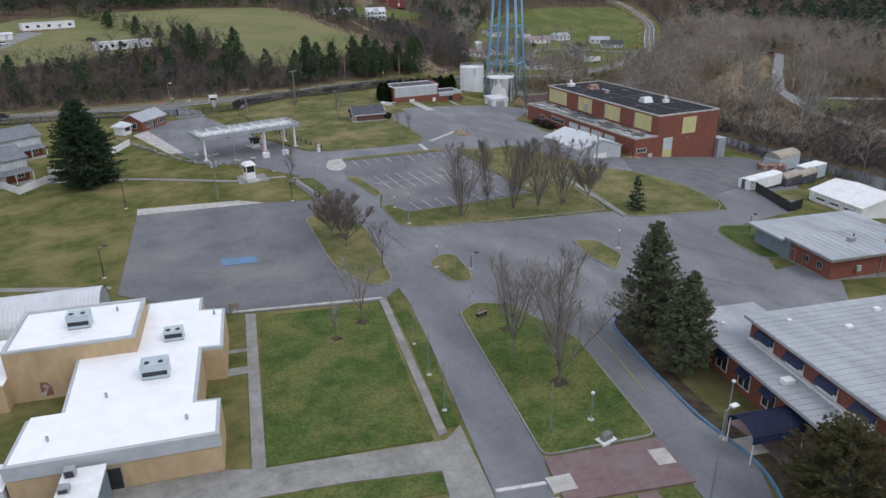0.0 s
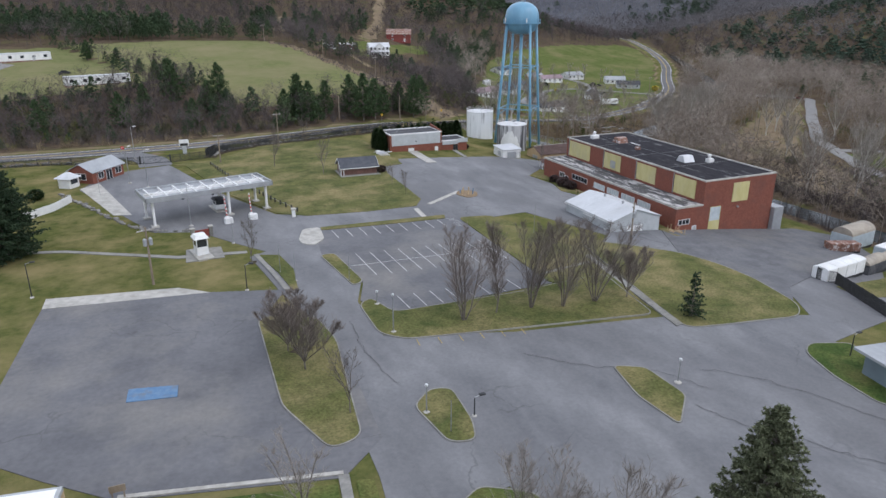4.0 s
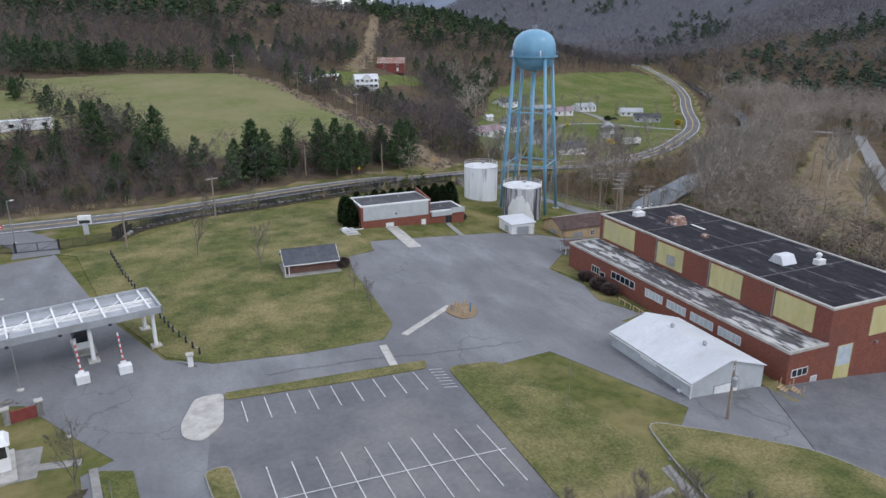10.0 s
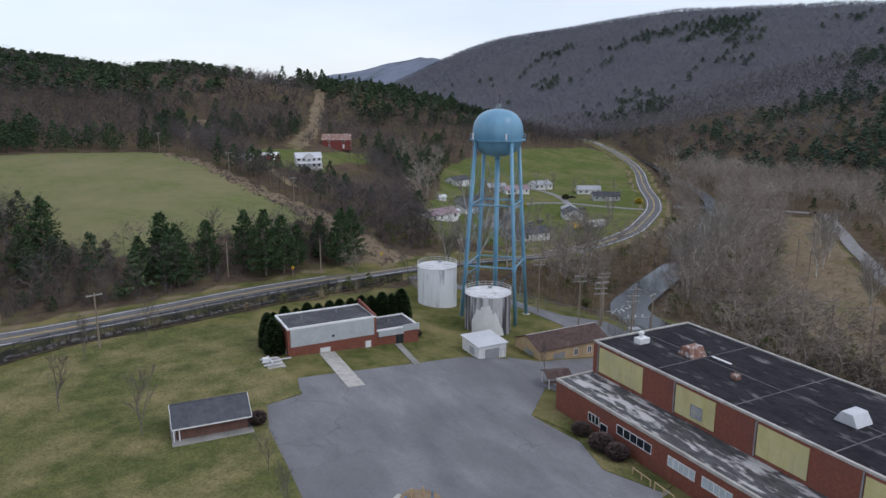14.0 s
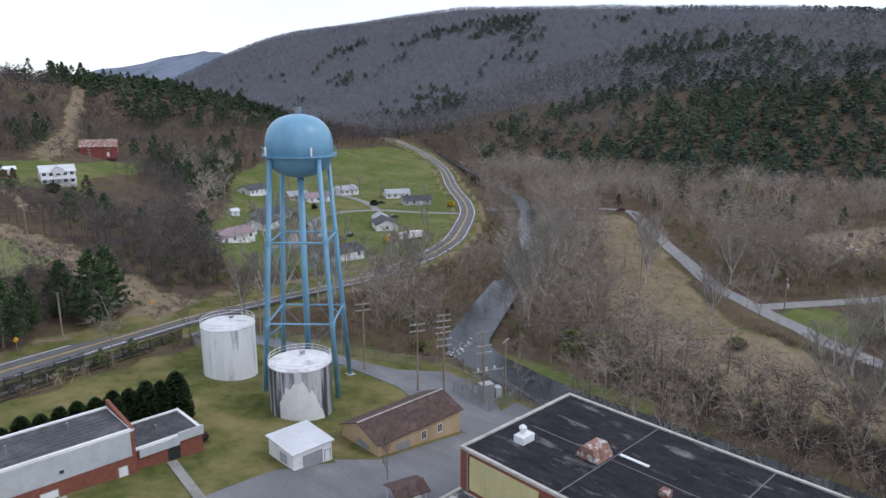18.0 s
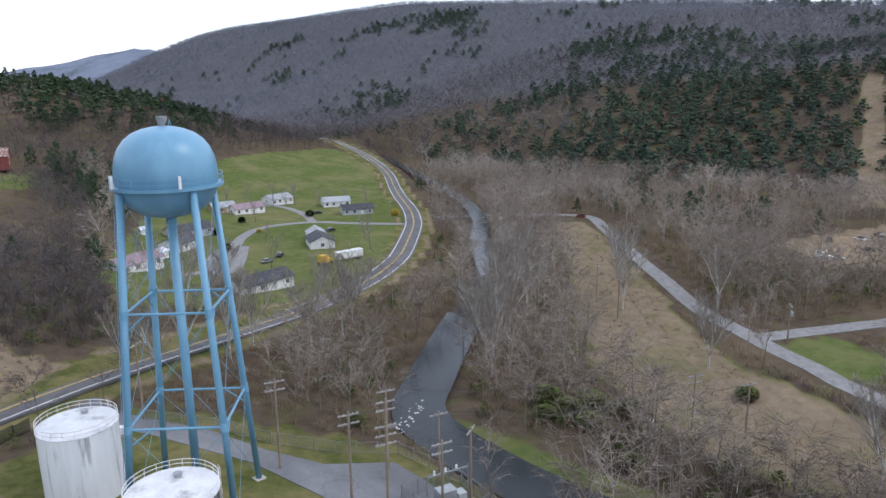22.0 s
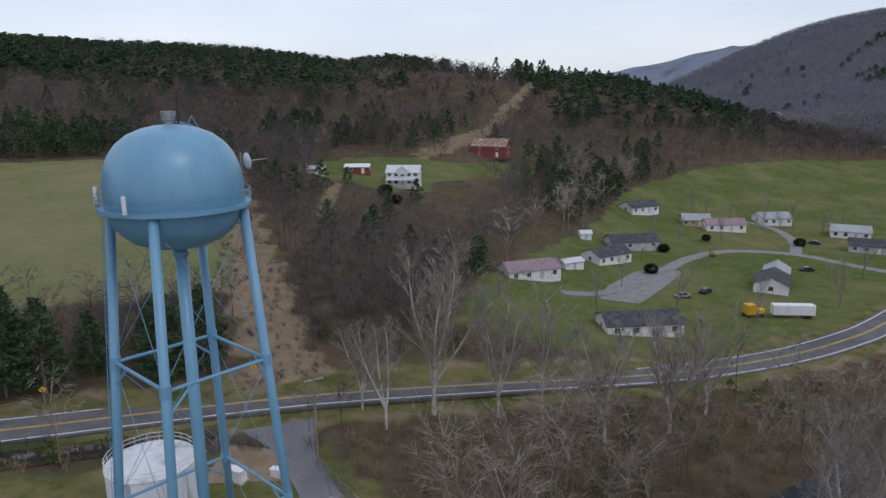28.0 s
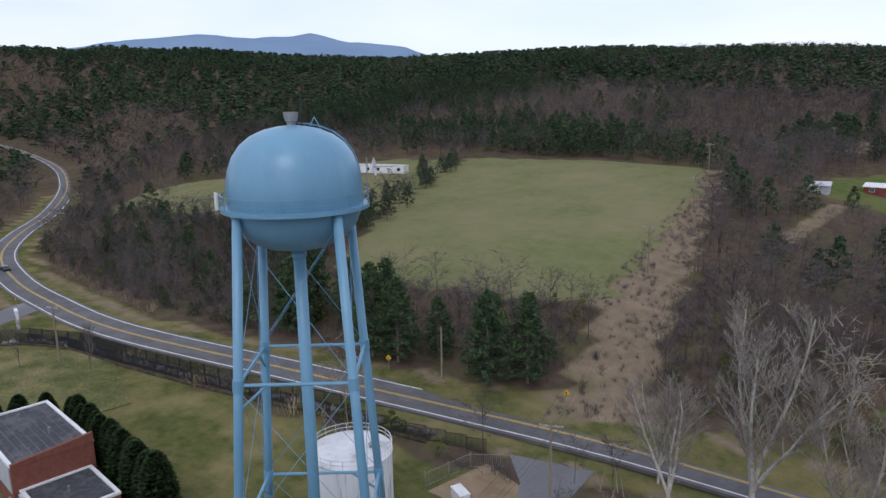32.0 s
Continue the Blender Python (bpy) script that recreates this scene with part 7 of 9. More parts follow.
def far_brush(seed, stems):
    """A low tangle of shoots, about 2.5 m tall."""
    rng = random.Random(seed)
    tri = []
    for i in range(stems):
        a, r = rng.random() * 6.28, rng.random() * 1.4
        p = Vector((math.cos(a) * r, math.sin(a) * r, -0.1))
        e = p + Vector((rng.gauss(0, 0.8), rng.gauss(0, 0.8), rng.uniform(1.0, 2.8)))
        az = rng.random() * 6.28
        w = Vector((math.cos(az), math.sin(az), 0)) * 0.035
        tri.append((p - w, p + w, e))
        for j in range(2):
            q = p.lerp(e, rng.uniform(0.3, 0.9))
            tri.append((q - w * 0.8, q + w * 0.8, q + Vector((rng.gauss(0, 0.5), rng.gauss(0, 0.5), rng.uniform(0.1, 0.8)))))
    return np.array([[tuple(v) for v in t] for t in tri])


def far_pine(seed, sprays, size, spread=1.0, lumps=11):
    """A rounded, lobed evergreen crown of leaf sprays, about 10 m tall."""
    rng = random.Random(seed)
    tri = []
    h = 10.0
    wide = rng.uniform(2.3, 3.0) * spread
    lobes = []
    for i in range(lumps):
        f = (i + rng.random()) / lumps
        off = wide * (1 - f ** 1.7) * rng.uniform(0.35, 0.75)
        az = i * 2.4 + rng.random()
        lobes.append((Vector((math.cos(az) * off, math.sin(az) * off, 1.6 + 7.6 * f)), rng.uniform(0.8, 1.5) * (1 - 0.5 * f) * spread * (1.0 if lumps < 20 else 0.72)))
    for i in range(sprays):
        c, r = lobes[i % lumps]
        d = Vector((rng.gauss(0, 1), rng.gauss(0, 1), rng.gauss(0.35, 0.9))).normalized()
        p = c + Vector((d.x, d.y, d.z * 0.6)) * r * rng.uniform(0.45, 1.2)
        u = (d.orthogonal().normalized() + d * rng.uniform(-0.2, 0.7)).normalized()
        side = u.cross(d).normalized()
        a = rng.random() * 6.28
        u, side = u * math.cos(a) + side * math.sin(a), side * math.cos(a) - u * math.sin(a)
        s = size * rng.uniform(0.7, 1.3)
        tri.append((p - u * s * 0.7 - side * s * 0.5, p + u * s, p - u * s * 0.5 + side * s * 0.6))
    for u in (Vector((0.12, 0, 0)), Vector((0, 0.12, 0))):
        tri.append((Vector((0, 0, -0.3)) - u, Vector((0, 0, -0.3)) + u, Vector((0, 0, h * 0.9))))
    return np.array([[tuple(v) for v in t] for t in tri])


def tinted(name, a, b, c, d):
    """A material whose colour runs from a to b to c to d over the tint attribute."""
    m = material(name, a, b, 0.2, 0.95, gloss=0.1)
    n, l = m.node_tree.nodes, m.node_tree.links
    at = n.new("ShaderNodeAttribute")
    at.attribute_name = "tint"
    r = n.new("ShaderNodeValToRGB")
    e = r.color_ramp.elements
    e[0].color, e[1].color = (*a, 1), (*d, 1)
    for p, col in ((0.33, b), (0.66, c)):
        e.new(p).color = (*col, 1)
    l.new(at.outputs["Fac"], r.inputs["Fac"])
    l.new(r.outputs["Color"], n["Principled BSDF"].inputs["Base Color"])
    return m


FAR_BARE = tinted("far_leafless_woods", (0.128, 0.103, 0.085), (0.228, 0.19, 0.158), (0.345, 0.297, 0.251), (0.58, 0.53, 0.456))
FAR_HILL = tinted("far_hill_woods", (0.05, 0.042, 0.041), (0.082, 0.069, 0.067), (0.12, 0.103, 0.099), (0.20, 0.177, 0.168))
BRUSH = tinted("leafless_brush", (0.12, 0.09, 0.06), (0.21, 0.16, 0.102), (0.305, 0.24, 0.15), (0.42, 0.355, 0.225))
OLIVE_SCRUB = tinted("olive_cedar_scrub", (0.04, 0.044, 0.026), (0.06, 0.062, 0.036), (0.085, 0.082, 0.05), (0.12, 0.105, 0.07))
GREEN_BRUSH = tinted("olive_thicket", (0.045, 0.065, 0.02), (0.07, 0.095, 0.028), (0.105, 0.12, 0.04), (0.16, 0.155, 0.065))
# mountain woods and pines: aerial haze put into the colour, bluer farther off
HAZED_MOUNT = tinted("hazed_mountain_woods", (0.088, 0.081, 0.083), (0.125, 0.116, 0.119), (0.165, 0.154, 0.157), (0.225, 0.21, 0.212))
HAZED_RIDGE = tinted("hazed_ridge_woods", (0.135, 0.142, 0.172), (0.175, 0.183, 0.216), (0.215, 0.222, 0.255), (0.255, 0.26, 0.29))
HAZED_PINE = tinted("hazed_pine_woods", (0.036, 0.056, 0.044), (0.054, 0.08, 0.058), (0.078, 0.106, 0.072), (0.108, 0.13, 0.09))
FAR_PINE = tinted("far_pine_woods", (0.024, 0.043, 0.026), (0.04, 0.066, 0.036), (0.058, 0.086, 0.045), (0.088, 0.112, 0.055))


def field(name, templates, spots, mat, label):
    """One mesh of many trees: spots are (x, y, scale, height factor)."""
    rng = np.random.default_rng(5)
    parts, tints = [], []
    for i, (x, y, s, hs) in enumerate(spots):
        t = templates[i % len(templates)]
        a = rng.random() * 6.28
        c, sn = math.cos(a), math.sin(a)
        v = t.reshape(-1, 3)
        w = np.empty_like(v)
        w[:, 0] = (v[:, 0] * c - v[:, 1] * sn) * s + x
        w[:, 1] = (v[:, 0] * sn + v[:, 1] * c) * s + y
        w[:, 2] = v[:, 2] * s * hs + ground(x, y)
        parts.append(w)
        stand = 0.5 + 0.9 * noise.noise(Vector((x * 0.011, y * 0.011, 6.3))) + 0.4 * noise.noise(Vector((x * 0.04, y * 0.04, 2.2)))
        shade = min(1.0, max(0.0, stand)) * 0.4 + rng.random() * 0.36 + np.repeat(rng.random(len(t)), 3) * 0.24
        tints.append(shade.astype(np.float32))
    co = np.concatenate(parts).astype(np.float32)
    n = len(co)
    me = bpy.data.meshes.new(name)
    me.vertices.add(n)
    me.vertices.foreach_set("co", co.ravel())
    me.loops.add(n)
    me.loops.foreach_set("vertex_index", np.arange(n, dtype=np.int32))
    me.polygons.add(n // 3)
    me.polygons.foreach_set("loop_start", np.arange(0, n, 3, dtype=np.int32))
    me.update(calc_edges=True)
    at = me.attributes.new("tint", "FLOAT", "POINT")
    at.data.foreach_set("value", np.concatenate(tints))
    me.materials.append(mat)
    return tagged(new(name, me), label, "woods", kind="stuff")


def pine_share(x, y):
    v = noise.noise(Vector((x * 0.006, y * 0.006, 3.1))) + 0.55 * noise.noise(Vector((x * 0.02, y * 0.02, 7.7)))
    if x > 440 and y < 1500:
        v += 1.0 * sstep(440, 560, x) * sstep(960, 640, x) * sstep(-170, 150, 470 + 0.3 * (x - 497) - y) * sstep(60, 160, y) - 0.06
    if 225 < x < 385 and 600 < y < 800:
        v += 0.9 * sstep(225, 250, x) * sstep(385, 350, x)
    if x < 175 and y > 440:
        v += 0.62 * sstep(175, 110, x)
    if x < -150:
        v += 0.4
    if -60 < x < 240 and y >= 560:
        v += 0.08
    if 90 < x < 200 and 500 < y < 660:
        v += 0.3
    if 95 < x < 215 and 370 < y < 490:
        v -= 0.3
    return v


def scatter(x0, x1, y0, y1, step, keep, seed):
    rng = random.Random(seed)
    out = []
    y = y0
    while y < y1:
        x = x0
        while x < x1:
            px, py = x + rng.uniform(-0.5, 0.5) * step, y + rng.uniform(-0.5, 0.5) * step
            if keep(px, py) and wooded(px, py):
                out.append((px, py, rng.random()))
            x += step
        y += step
    return out


near_box = (-200, 470, 130, 620)


def in_near(x, y):
    return near_box[0] < x < near_box[1] and near_box[2] < y < near_box[3]


def facing(x, y):
    """Whether a place lies in the half of the valley that the flight looks over."""
    a = math.degrees(math.atan2(x - 120, y - 180))
    return -84 < a < 88


bares = [far_bare(200 + i, 12, 190, 0.03, 1.25, 0.075) for i in range(8)]
thin_bares = [far_bare(220 + i, 8, 62, 0.085, 1.15, 0.06, 0.3) - np.array((0, 0, 2.9)) for i in range(7)]
pines = [far_pine(240 + i, 470, 0.40, 1.4, 26) for i in range(7)]
thin_pines = [far_pine(260 + i, 150, 0.82, 1.45, 9) - np.array((0, 0, 1.2)) for i in range(6)]
brush = [far_brush(280 + i, 26) for i in range(6)]
near = scatter(*near_box, 5.9, lambda x, y: facing(x, y) or x > 150, 1)
far = scatter(-1100, 1400, 90, 1500, 10.6, lambda x, y: not in_near(x, y) and facing(x, y) and math.hypot(x - 120, y - 180) < 1500, 2)
distant = scatter(300, 1600, 800, 2400, 12.0, lambda x, y: facing(x, y) and math.hypot(x - 120, y - 180) >= 1500, 3)
shrubs = scatter(-60, 360, 110, 350, 3.0, lambda x, y: math.hypot(x - 150, y - 230) < 210, 4)


def split(spots, cut):
    """Pines and bare trees, mixed where the pines thin out."""
    p, b = [], []
    for q in spots:
        chance = sstep(cut - 0.5, cut + 0.5, pine_share(q[0], q[1]))
        (p if (q[0] * 12.99 + q[1] * 78.23) % 1.0 < chance else b).append(q)
    return p, b


def along_line(line, step, wide, seed):
    rng = random.Random(seed)
    return [(x + rng.uniform(-wide, wide), y + rng.uniform(-wide, wide), rng.random()) for x, y in fine_line(line, step)]


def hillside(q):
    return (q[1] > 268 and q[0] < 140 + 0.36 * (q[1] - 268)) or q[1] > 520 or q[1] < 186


def open_ground(x, y):
    """How open the woods are: sparse between the highway and the river, dense beyond the gravel road."""
    if along(x, y, HIGHWAY_LINE) < 32 and y < 345:
        return 0.2
    return -0.02 if x < 215 else -0.25


p, b = split(near, 0.55)
b = [q for q in b if math.hypot(q[0] - 188, q[1] - 512) > 20 and not (122 < q[0] < 185 and 422 < q[1] < 485)]
p = [q for q in p if math.hypot(q[0] - 188, q[1] - 512) > 20]
more = [q for q in scatter(100, 232, 296, 520, 6.4, lambda x, y: True, 35) if math.hypot(q[0] - 188, q[1] - 512) > 22 and not (122 < q[0] < 190 and 418 < q[1] < 488)]
edge = along_line([(40, 322), (27, 345), (14, 364), (0, 393), (-14, 422)], 2.1, 4.0, 21) + along_line([(-110, 302), (-60, 308), (-30, 312), (-8, 316), (18, 324), (36, 318)], 2.4, 3.5, 22)
belt = [q for q in scatter(-130, 60, 272, 312, 5.4, lambda x, y: True, 23) if q[2] < 0.62]
field("woods_pine", pines, [(x, y, 0.75 + 0.65 * r, 0.95) for x, y, r in p] + [(x, y, 0.5 + 0.45 * r, 0.85) for x, y, r in edge[::2]] + [(x, y, 0.4 + 0.8 * r * r, 0.85) for x, y, r in belt[::2]], FAR_PINE, "scattered dark pines and cedars on the slopes")
banks = along_line([(163, 206), (165, 180), (167, 150), (172, 118)], 2.6, 2.2, 46) + along_line([(182, 212), (183.5, 190), (185, 160), (191, 120)], 2.0, 3.0, 47) + along_line([(201, 252), (222, 262), (252, 280), (288, 308), (320, 334), (352, 366)], 2.6, 2.0, 24) + along_line([(206, 270), (238, 286), (268, 308), (300, 338)], 4.5, 2.0, 25)
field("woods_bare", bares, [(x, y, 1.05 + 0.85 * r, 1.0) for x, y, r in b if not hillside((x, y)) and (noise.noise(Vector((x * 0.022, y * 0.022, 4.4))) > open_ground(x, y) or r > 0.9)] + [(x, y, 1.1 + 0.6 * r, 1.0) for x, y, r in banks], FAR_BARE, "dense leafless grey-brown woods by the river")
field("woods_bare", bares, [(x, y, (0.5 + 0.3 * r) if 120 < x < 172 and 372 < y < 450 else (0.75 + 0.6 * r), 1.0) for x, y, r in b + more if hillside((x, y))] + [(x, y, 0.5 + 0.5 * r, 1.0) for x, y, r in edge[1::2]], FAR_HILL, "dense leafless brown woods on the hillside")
brown, green = [q for q in shrubs if q[2] > 0.22], [q for q in shrubs if q[2] <= 0.22]
field("brush", brush, [(x, y, 0.7 + 0.6 * r, 1.0) for x, y, r in brown if not hillside((x, y))], BRUSH, "tangled leafless brush by road and river")
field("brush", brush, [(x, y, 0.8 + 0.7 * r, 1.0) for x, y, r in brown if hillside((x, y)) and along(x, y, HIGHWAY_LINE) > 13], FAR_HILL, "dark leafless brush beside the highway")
clearing = random.Random(31)
strip = [(clearing.uniform(76, 140), clearing.uniform(285, 470), clearing.random()) for _ in range(2600)]
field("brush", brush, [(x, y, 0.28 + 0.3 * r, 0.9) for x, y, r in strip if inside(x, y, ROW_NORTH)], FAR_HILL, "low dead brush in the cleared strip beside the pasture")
field("brush", [far_pine(290 + i, 120, 0.6, 1.3) for i in range(4)], [(x, y, 0.35 + 1.5 * r, 0.6) for x, y, r in green if noise.noise(Vector((x * 0.03, y * 0.03, 1))) > 0.08], GREEN_BRUSH, "olive green honeysuckle thickets")
field("brush", pines, [(x, y, 0.35 + 0.55 * r, 0.7) for x, y, r in belt[1::2]], OLIVE_SCRUB, "dark olive cedar scrub beside the highway")
tufts = [(clearing.uniform(195, 362), clearing.uniform(160, 327), clearing.random()) for _ in range(9000)]
tufts = [q for q in tufts if inside(q[0], q[1], ROW_EAST) and noise.noise(Vector((q[0] * 0.05, q[1] * 0.05, 9.0))) > -0.1]
field("brush", brush, [(x, y, 0.16 + 0.3 * r * r, 0.8) for x, y, r in tufts], BRUSH, "low tan brush and dead weeds under the power line")
dark = [q for q in scatter(184, 240, 120, 216, 2.4, lambda x, y: True, 33) if q[2] < 0.8]
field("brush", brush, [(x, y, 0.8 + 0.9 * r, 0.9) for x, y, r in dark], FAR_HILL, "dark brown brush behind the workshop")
p, b = split(far, 0.42)
crown = random.Random(44)
field("woods_pine", pines, [(250 + crown.gauss(0, 9), 758 + crown.gauss(0, 12), 1.3 + 0.5 * crown.random(), 1.1) for _ in range(16)] + [(x, y, 1.0 + 0.5 * r, 0.95) for x, y, r in along_line([(265, 752), (322, 703), (372, 662)], 2.6, 20, 45)], FAR_PINE, "tall pines along the crest above the barn")
field("woods_pine", thin_pines, [(x, y, 1.35 + 0.6 * r, 0.62) for x, y, r in p if x < 480], FAR_PINE, "dark pines on the far hills")
field("woods_pine", thin_pines, [(x, y, 1.35 + 0.6 * r, 0.62) for x, y, r in p if x >= 480], HAZED_PINE, "pines on the mountain side, needle colour lightened and blued for haze")
ridge = [(1330, -100), (1322, 443), (1327, 977), (1310, 1326), (1310, 1732), (1340, 1900), (1375, 2073), (1420, 2270), (1450, 2420)]
crest = along_line([(-450, 790), (-260, 900), (-120, 955), (0, 985), (110, 960), (190, 860), (255, 761)], 2.2, 16, 27)
skyline = along_line(ridge, 2.2, 14, 26)


# beyond about 1 km the bare woods take the bluer haze colour
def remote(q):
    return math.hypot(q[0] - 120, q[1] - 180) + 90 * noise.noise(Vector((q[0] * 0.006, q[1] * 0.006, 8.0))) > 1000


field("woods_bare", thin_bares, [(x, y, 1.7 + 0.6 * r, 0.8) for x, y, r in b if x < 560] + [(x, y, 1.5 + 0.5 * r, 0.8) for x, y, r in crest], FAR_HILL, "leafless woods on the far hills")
field("woods_bare", thin_bares, [(x, y, 1.7 + 0.6 * r, 0.8) for x, y, r in b if x >= 560 and not remote((x, y))], HAZED_MOUNT, "leafless woods on the mountain side, haze grey put into their colour")
field("woods_bare", thin_bares, [(x, y, 1.5 + 0.6 * r, 0.7) for x, y, r in b if x >= 560 and remote((x, y))] + [(x, y, 1.9 + 0.7 * r, 0.5) for x, y, r in distant], HAZED_RIDGE, "leafless woods on the distant mountain, haze blue put into their colour")
field("woods_bare", brush, [(x, y, 1.7 + 0.9 * r, 0.9) for x, y, r in skyline], HAZED_RIDGE, "low woods along the mountain crest")


# ---- far houses, farm and trailers ----
def house(name, x, y, w, d, h, rise, rz, wall, roof, label, category="house", windows=3, porch=False, group=""):
    o = thing(name, x, y, label, category, group, rz)
    part("wall", gable_walls(-w / 2, w / 2, -d / 2, d / 2, -1.2, h, h + rise), wall, o)
    part("roof", gable(bmesh.new(), -w / 2, w / 2, -d / 2, d / 2, h + 0.03, h + rise + 0.03, True, 0.14, 0.4), roof, o)
    floors = 2 if h > 4.5 else 1
    for f in range(floors):
        z = 0.9 + 2.7 * f
        for k in range(windows):
            cx = -w / 2 + w * (k + 0.5) / windows
            if f == 0 and k == windows // 2:
                opening(o, "door", "y-", -d / 2, cx - 0.5, cx + 0.5, 0.05, 2.1, WHITE if wall is not WHITE else GREY_RENDER, WHITE)
                continue
            opening(o, "window", "y-", -d / 2, cx - 0.6, cx + 0.6, z, z + 1.3, GLASS, WHITE, bars=1)
        for sgn, at in (("x-", -w / 2), ("x+", w / 2)):
            opening(o, "window", sgn, at, -0.6, 0.6, z, z + 1.3, GLASS, WHITE, bars=1)
    if group == "row houses":
        part("siding", boxes((-w / 2 + 0.02, w / 2 - 0.02, -d / 2 - 0.03, -d / 2, 2.7, h)), GREY_RENDER, o, "pale grey upper siding")
    if porch:
        bm = bmesh.new()
        hexa(bm, [(-w / 2, -d / 2 - 2.4, 2.3), (w / 2, -d / 2 - 2.4, 2.3), (w / 2, -d / 2, 2.9), (-w / 2, -d / 2, 2.9)], [(-w / 2, -d / 2 - 2.4, 2.42), (w / 2, -d / 2 - 2.4, 2.42), (w / 2, -d / 2, 3.02), (-w / 2, -d / 2, 3.02)])
        part("porch_roof", bm, roof, o)
        part("porch_floor", boxes((-w / 2, w / 2, -d / 2 - 2.4, -d / 2, -0.8, 0.05)), CONCRETE, o)
        for k in range(5):
            px = -w / 2 + 0.2 + (w - 0.4) * k / 4
            part("porch_post", boxes((px - 0.08, px + 0.08, -d / 2 - 2.35, -d / 2 - 2.2, 0, 2.35)), WHITE, o)
    return o


VALLEY = [  # x, y, length, depth, turn, wall, roof, label
    (187, 371, 16, 8, 18, WHITE, PURPLE_ROOF, "long white house with faded maroon metal roof"),
    (218, 403, 14, 9, 28, WHITE, SHINGLE, "white house with dark grey shingle roof"),
    (232, 421, 17, 9, 4, GREY_RENDER, SHINGLE, "pale house with dark shingle roof"),
    (251, 472, 14, 9, 22, WHITE, SHINGLE, "white gabled house with grey roof"),
    (272, 463, 11, 7, -10, TAN, GREY_ROOF, "small tan house with grey roof"),
    (281.5, 457, 16, 7, -2, WHITE, PURPLE_ROOF, "long low white house with reddish roof"),
    (309, 471, 13, 10, 0, WHITE, GREY_ROOF, "white house with pale hipped roof"),
    (330, 449, 14, 9, -28, WHITE, GREY_ROOF, "white house with grey roof by the lane"),
    (322, 423, 15, 8, -30, GREY_RENDER, SHINGLE, "pale house with dark roof by the highway"),
    (207, 335, 18, 9, 3, WHITE, SHINGLE, "grey-roofed white house behind sycamores"),
    (257, 370, 13, 9, 60, WHITE, SHINGLE, "white gabled house with dark roof near parked trucks"),
    (264, 381, 10, 7, 60, WHITE, GREY_ROOF, "white garage-like house with grey roof"),
]
for hx, hy, hw_, hd, hr, hwall, hroof, hlabel in VALLEY:
    house("house", hx, hy, hw_, hd, 2.7, 2.0, hr, hwall, hroof, hlabel, windows=4, group="valley houses")
house("garden_shed", 203, 389.5, 7, 4.5, 2.2, 0.8, 25, WHITE, PALE_METAL, "small white shed with white metal roof", "shed", 1)
house("garden_shed", 216.5, 426, 4, 3, 2.0, 0.9, 5, WHITE, PALE_METAL, "tiny white garden shed on the grass", "shed", 1)
farm = house("farmhouse", 151.5, 441.5, 12, 8, 5.0, 2.2, -8, WHITE, PALE_METAL, "white two-storey farmhouse with porch", "house", 5, True)
part("dormer", gable_walls(-2.0, 2.0, -4.8, 0, 4.4, 5.8, 7.1, False), WHITE, farm)
part("dormer_roof", gable(bmesh.new(), -2.0, 2.0, -4.8, 0, 5.82, 7.15, False, 0.12, 0.3), PALE_METAL, farm)
house("red_shed", 134, 447, 9, 5, 2.4, 0.9, -4, RED_SIDING, WHITE, "low red shed with white roof", "shed", 2)
house("barn", 193, 520, 17, 11, 5.0, 3.2, -22, RED_SIDING, RUST, "weathered red barn with rusty metal roof", "barn", 2)
house("garden_shed", 120, 434, 6, 4, 2.0, 0.9, 10, GREY_RENDER, PALE_METAL, "small grey shed above the pasture", "shed", 1)


def mobile_home(x, y, w, rz, label):
    o = thing("mobile_home", x, y, label, "mobile home", "mobile homes", rz)
    part("body", bevelled(boxes((-w / 2, w / 2, -2.1, 2.1, 0.2, 3.2)), 0.1), WHITE, o)
    part("roof", boxes((-w / 2 - 0.1, w / 2 + 0.1, -2.25, 2.25, 3.2, 3.4)), PALE_METAL, o)
    part("skirting", boxes((-w / 2, w / 2, -2.02, 2.02, -1.2, 0.2)), RUST, o)
    for k in range(5):
        cx = -w / 2 + w * (k + 0.5) / 5
        opening(o, "window", "y-", -2.1, cx - 0.7, cx + 0.7, 1.3, 2.4, GLASS, WHITE)
    opening(o, "door", "y-", -2.1, w * 0.2 - 0.5, w * 0.2 + 0.5, 0.3, 2.3, GREY_RENDER, WHITE)
    return o


mobile_home(3, 334.5, 23, 12, "long white mobile home with rust-red skirting")
mobile_home(-62, 366, 18, 30, "white mobile home on the open slope")
mobile_home(-28, 390, 23, 20, "long white mobile home high on the slope")
house("garden_shed", -44, 372, 5, 4, 2.2, 0.6, 20, WHITE, PALE_METAL, "small white shed beside the mobile homes", "shed", 1)
ribbon("road_trailer_path", smooth_line([(-150, 304), (-118, 309), (-88, 313), (-64, 322), (-48, 340), (-46, 352)]), -1.3, 1.3, GRAVEL, 0.14, label="narrow pale gravel track across the pasture", category="road")
sheet("road_trailer_drive", [(-54, 350), (-44, 350), (-38, 366), (-30, 382), (-37, 386), (-46, 374), (-55, 362)], GRAVEL, label="pale gravel drive by the mobile homes", category="road")


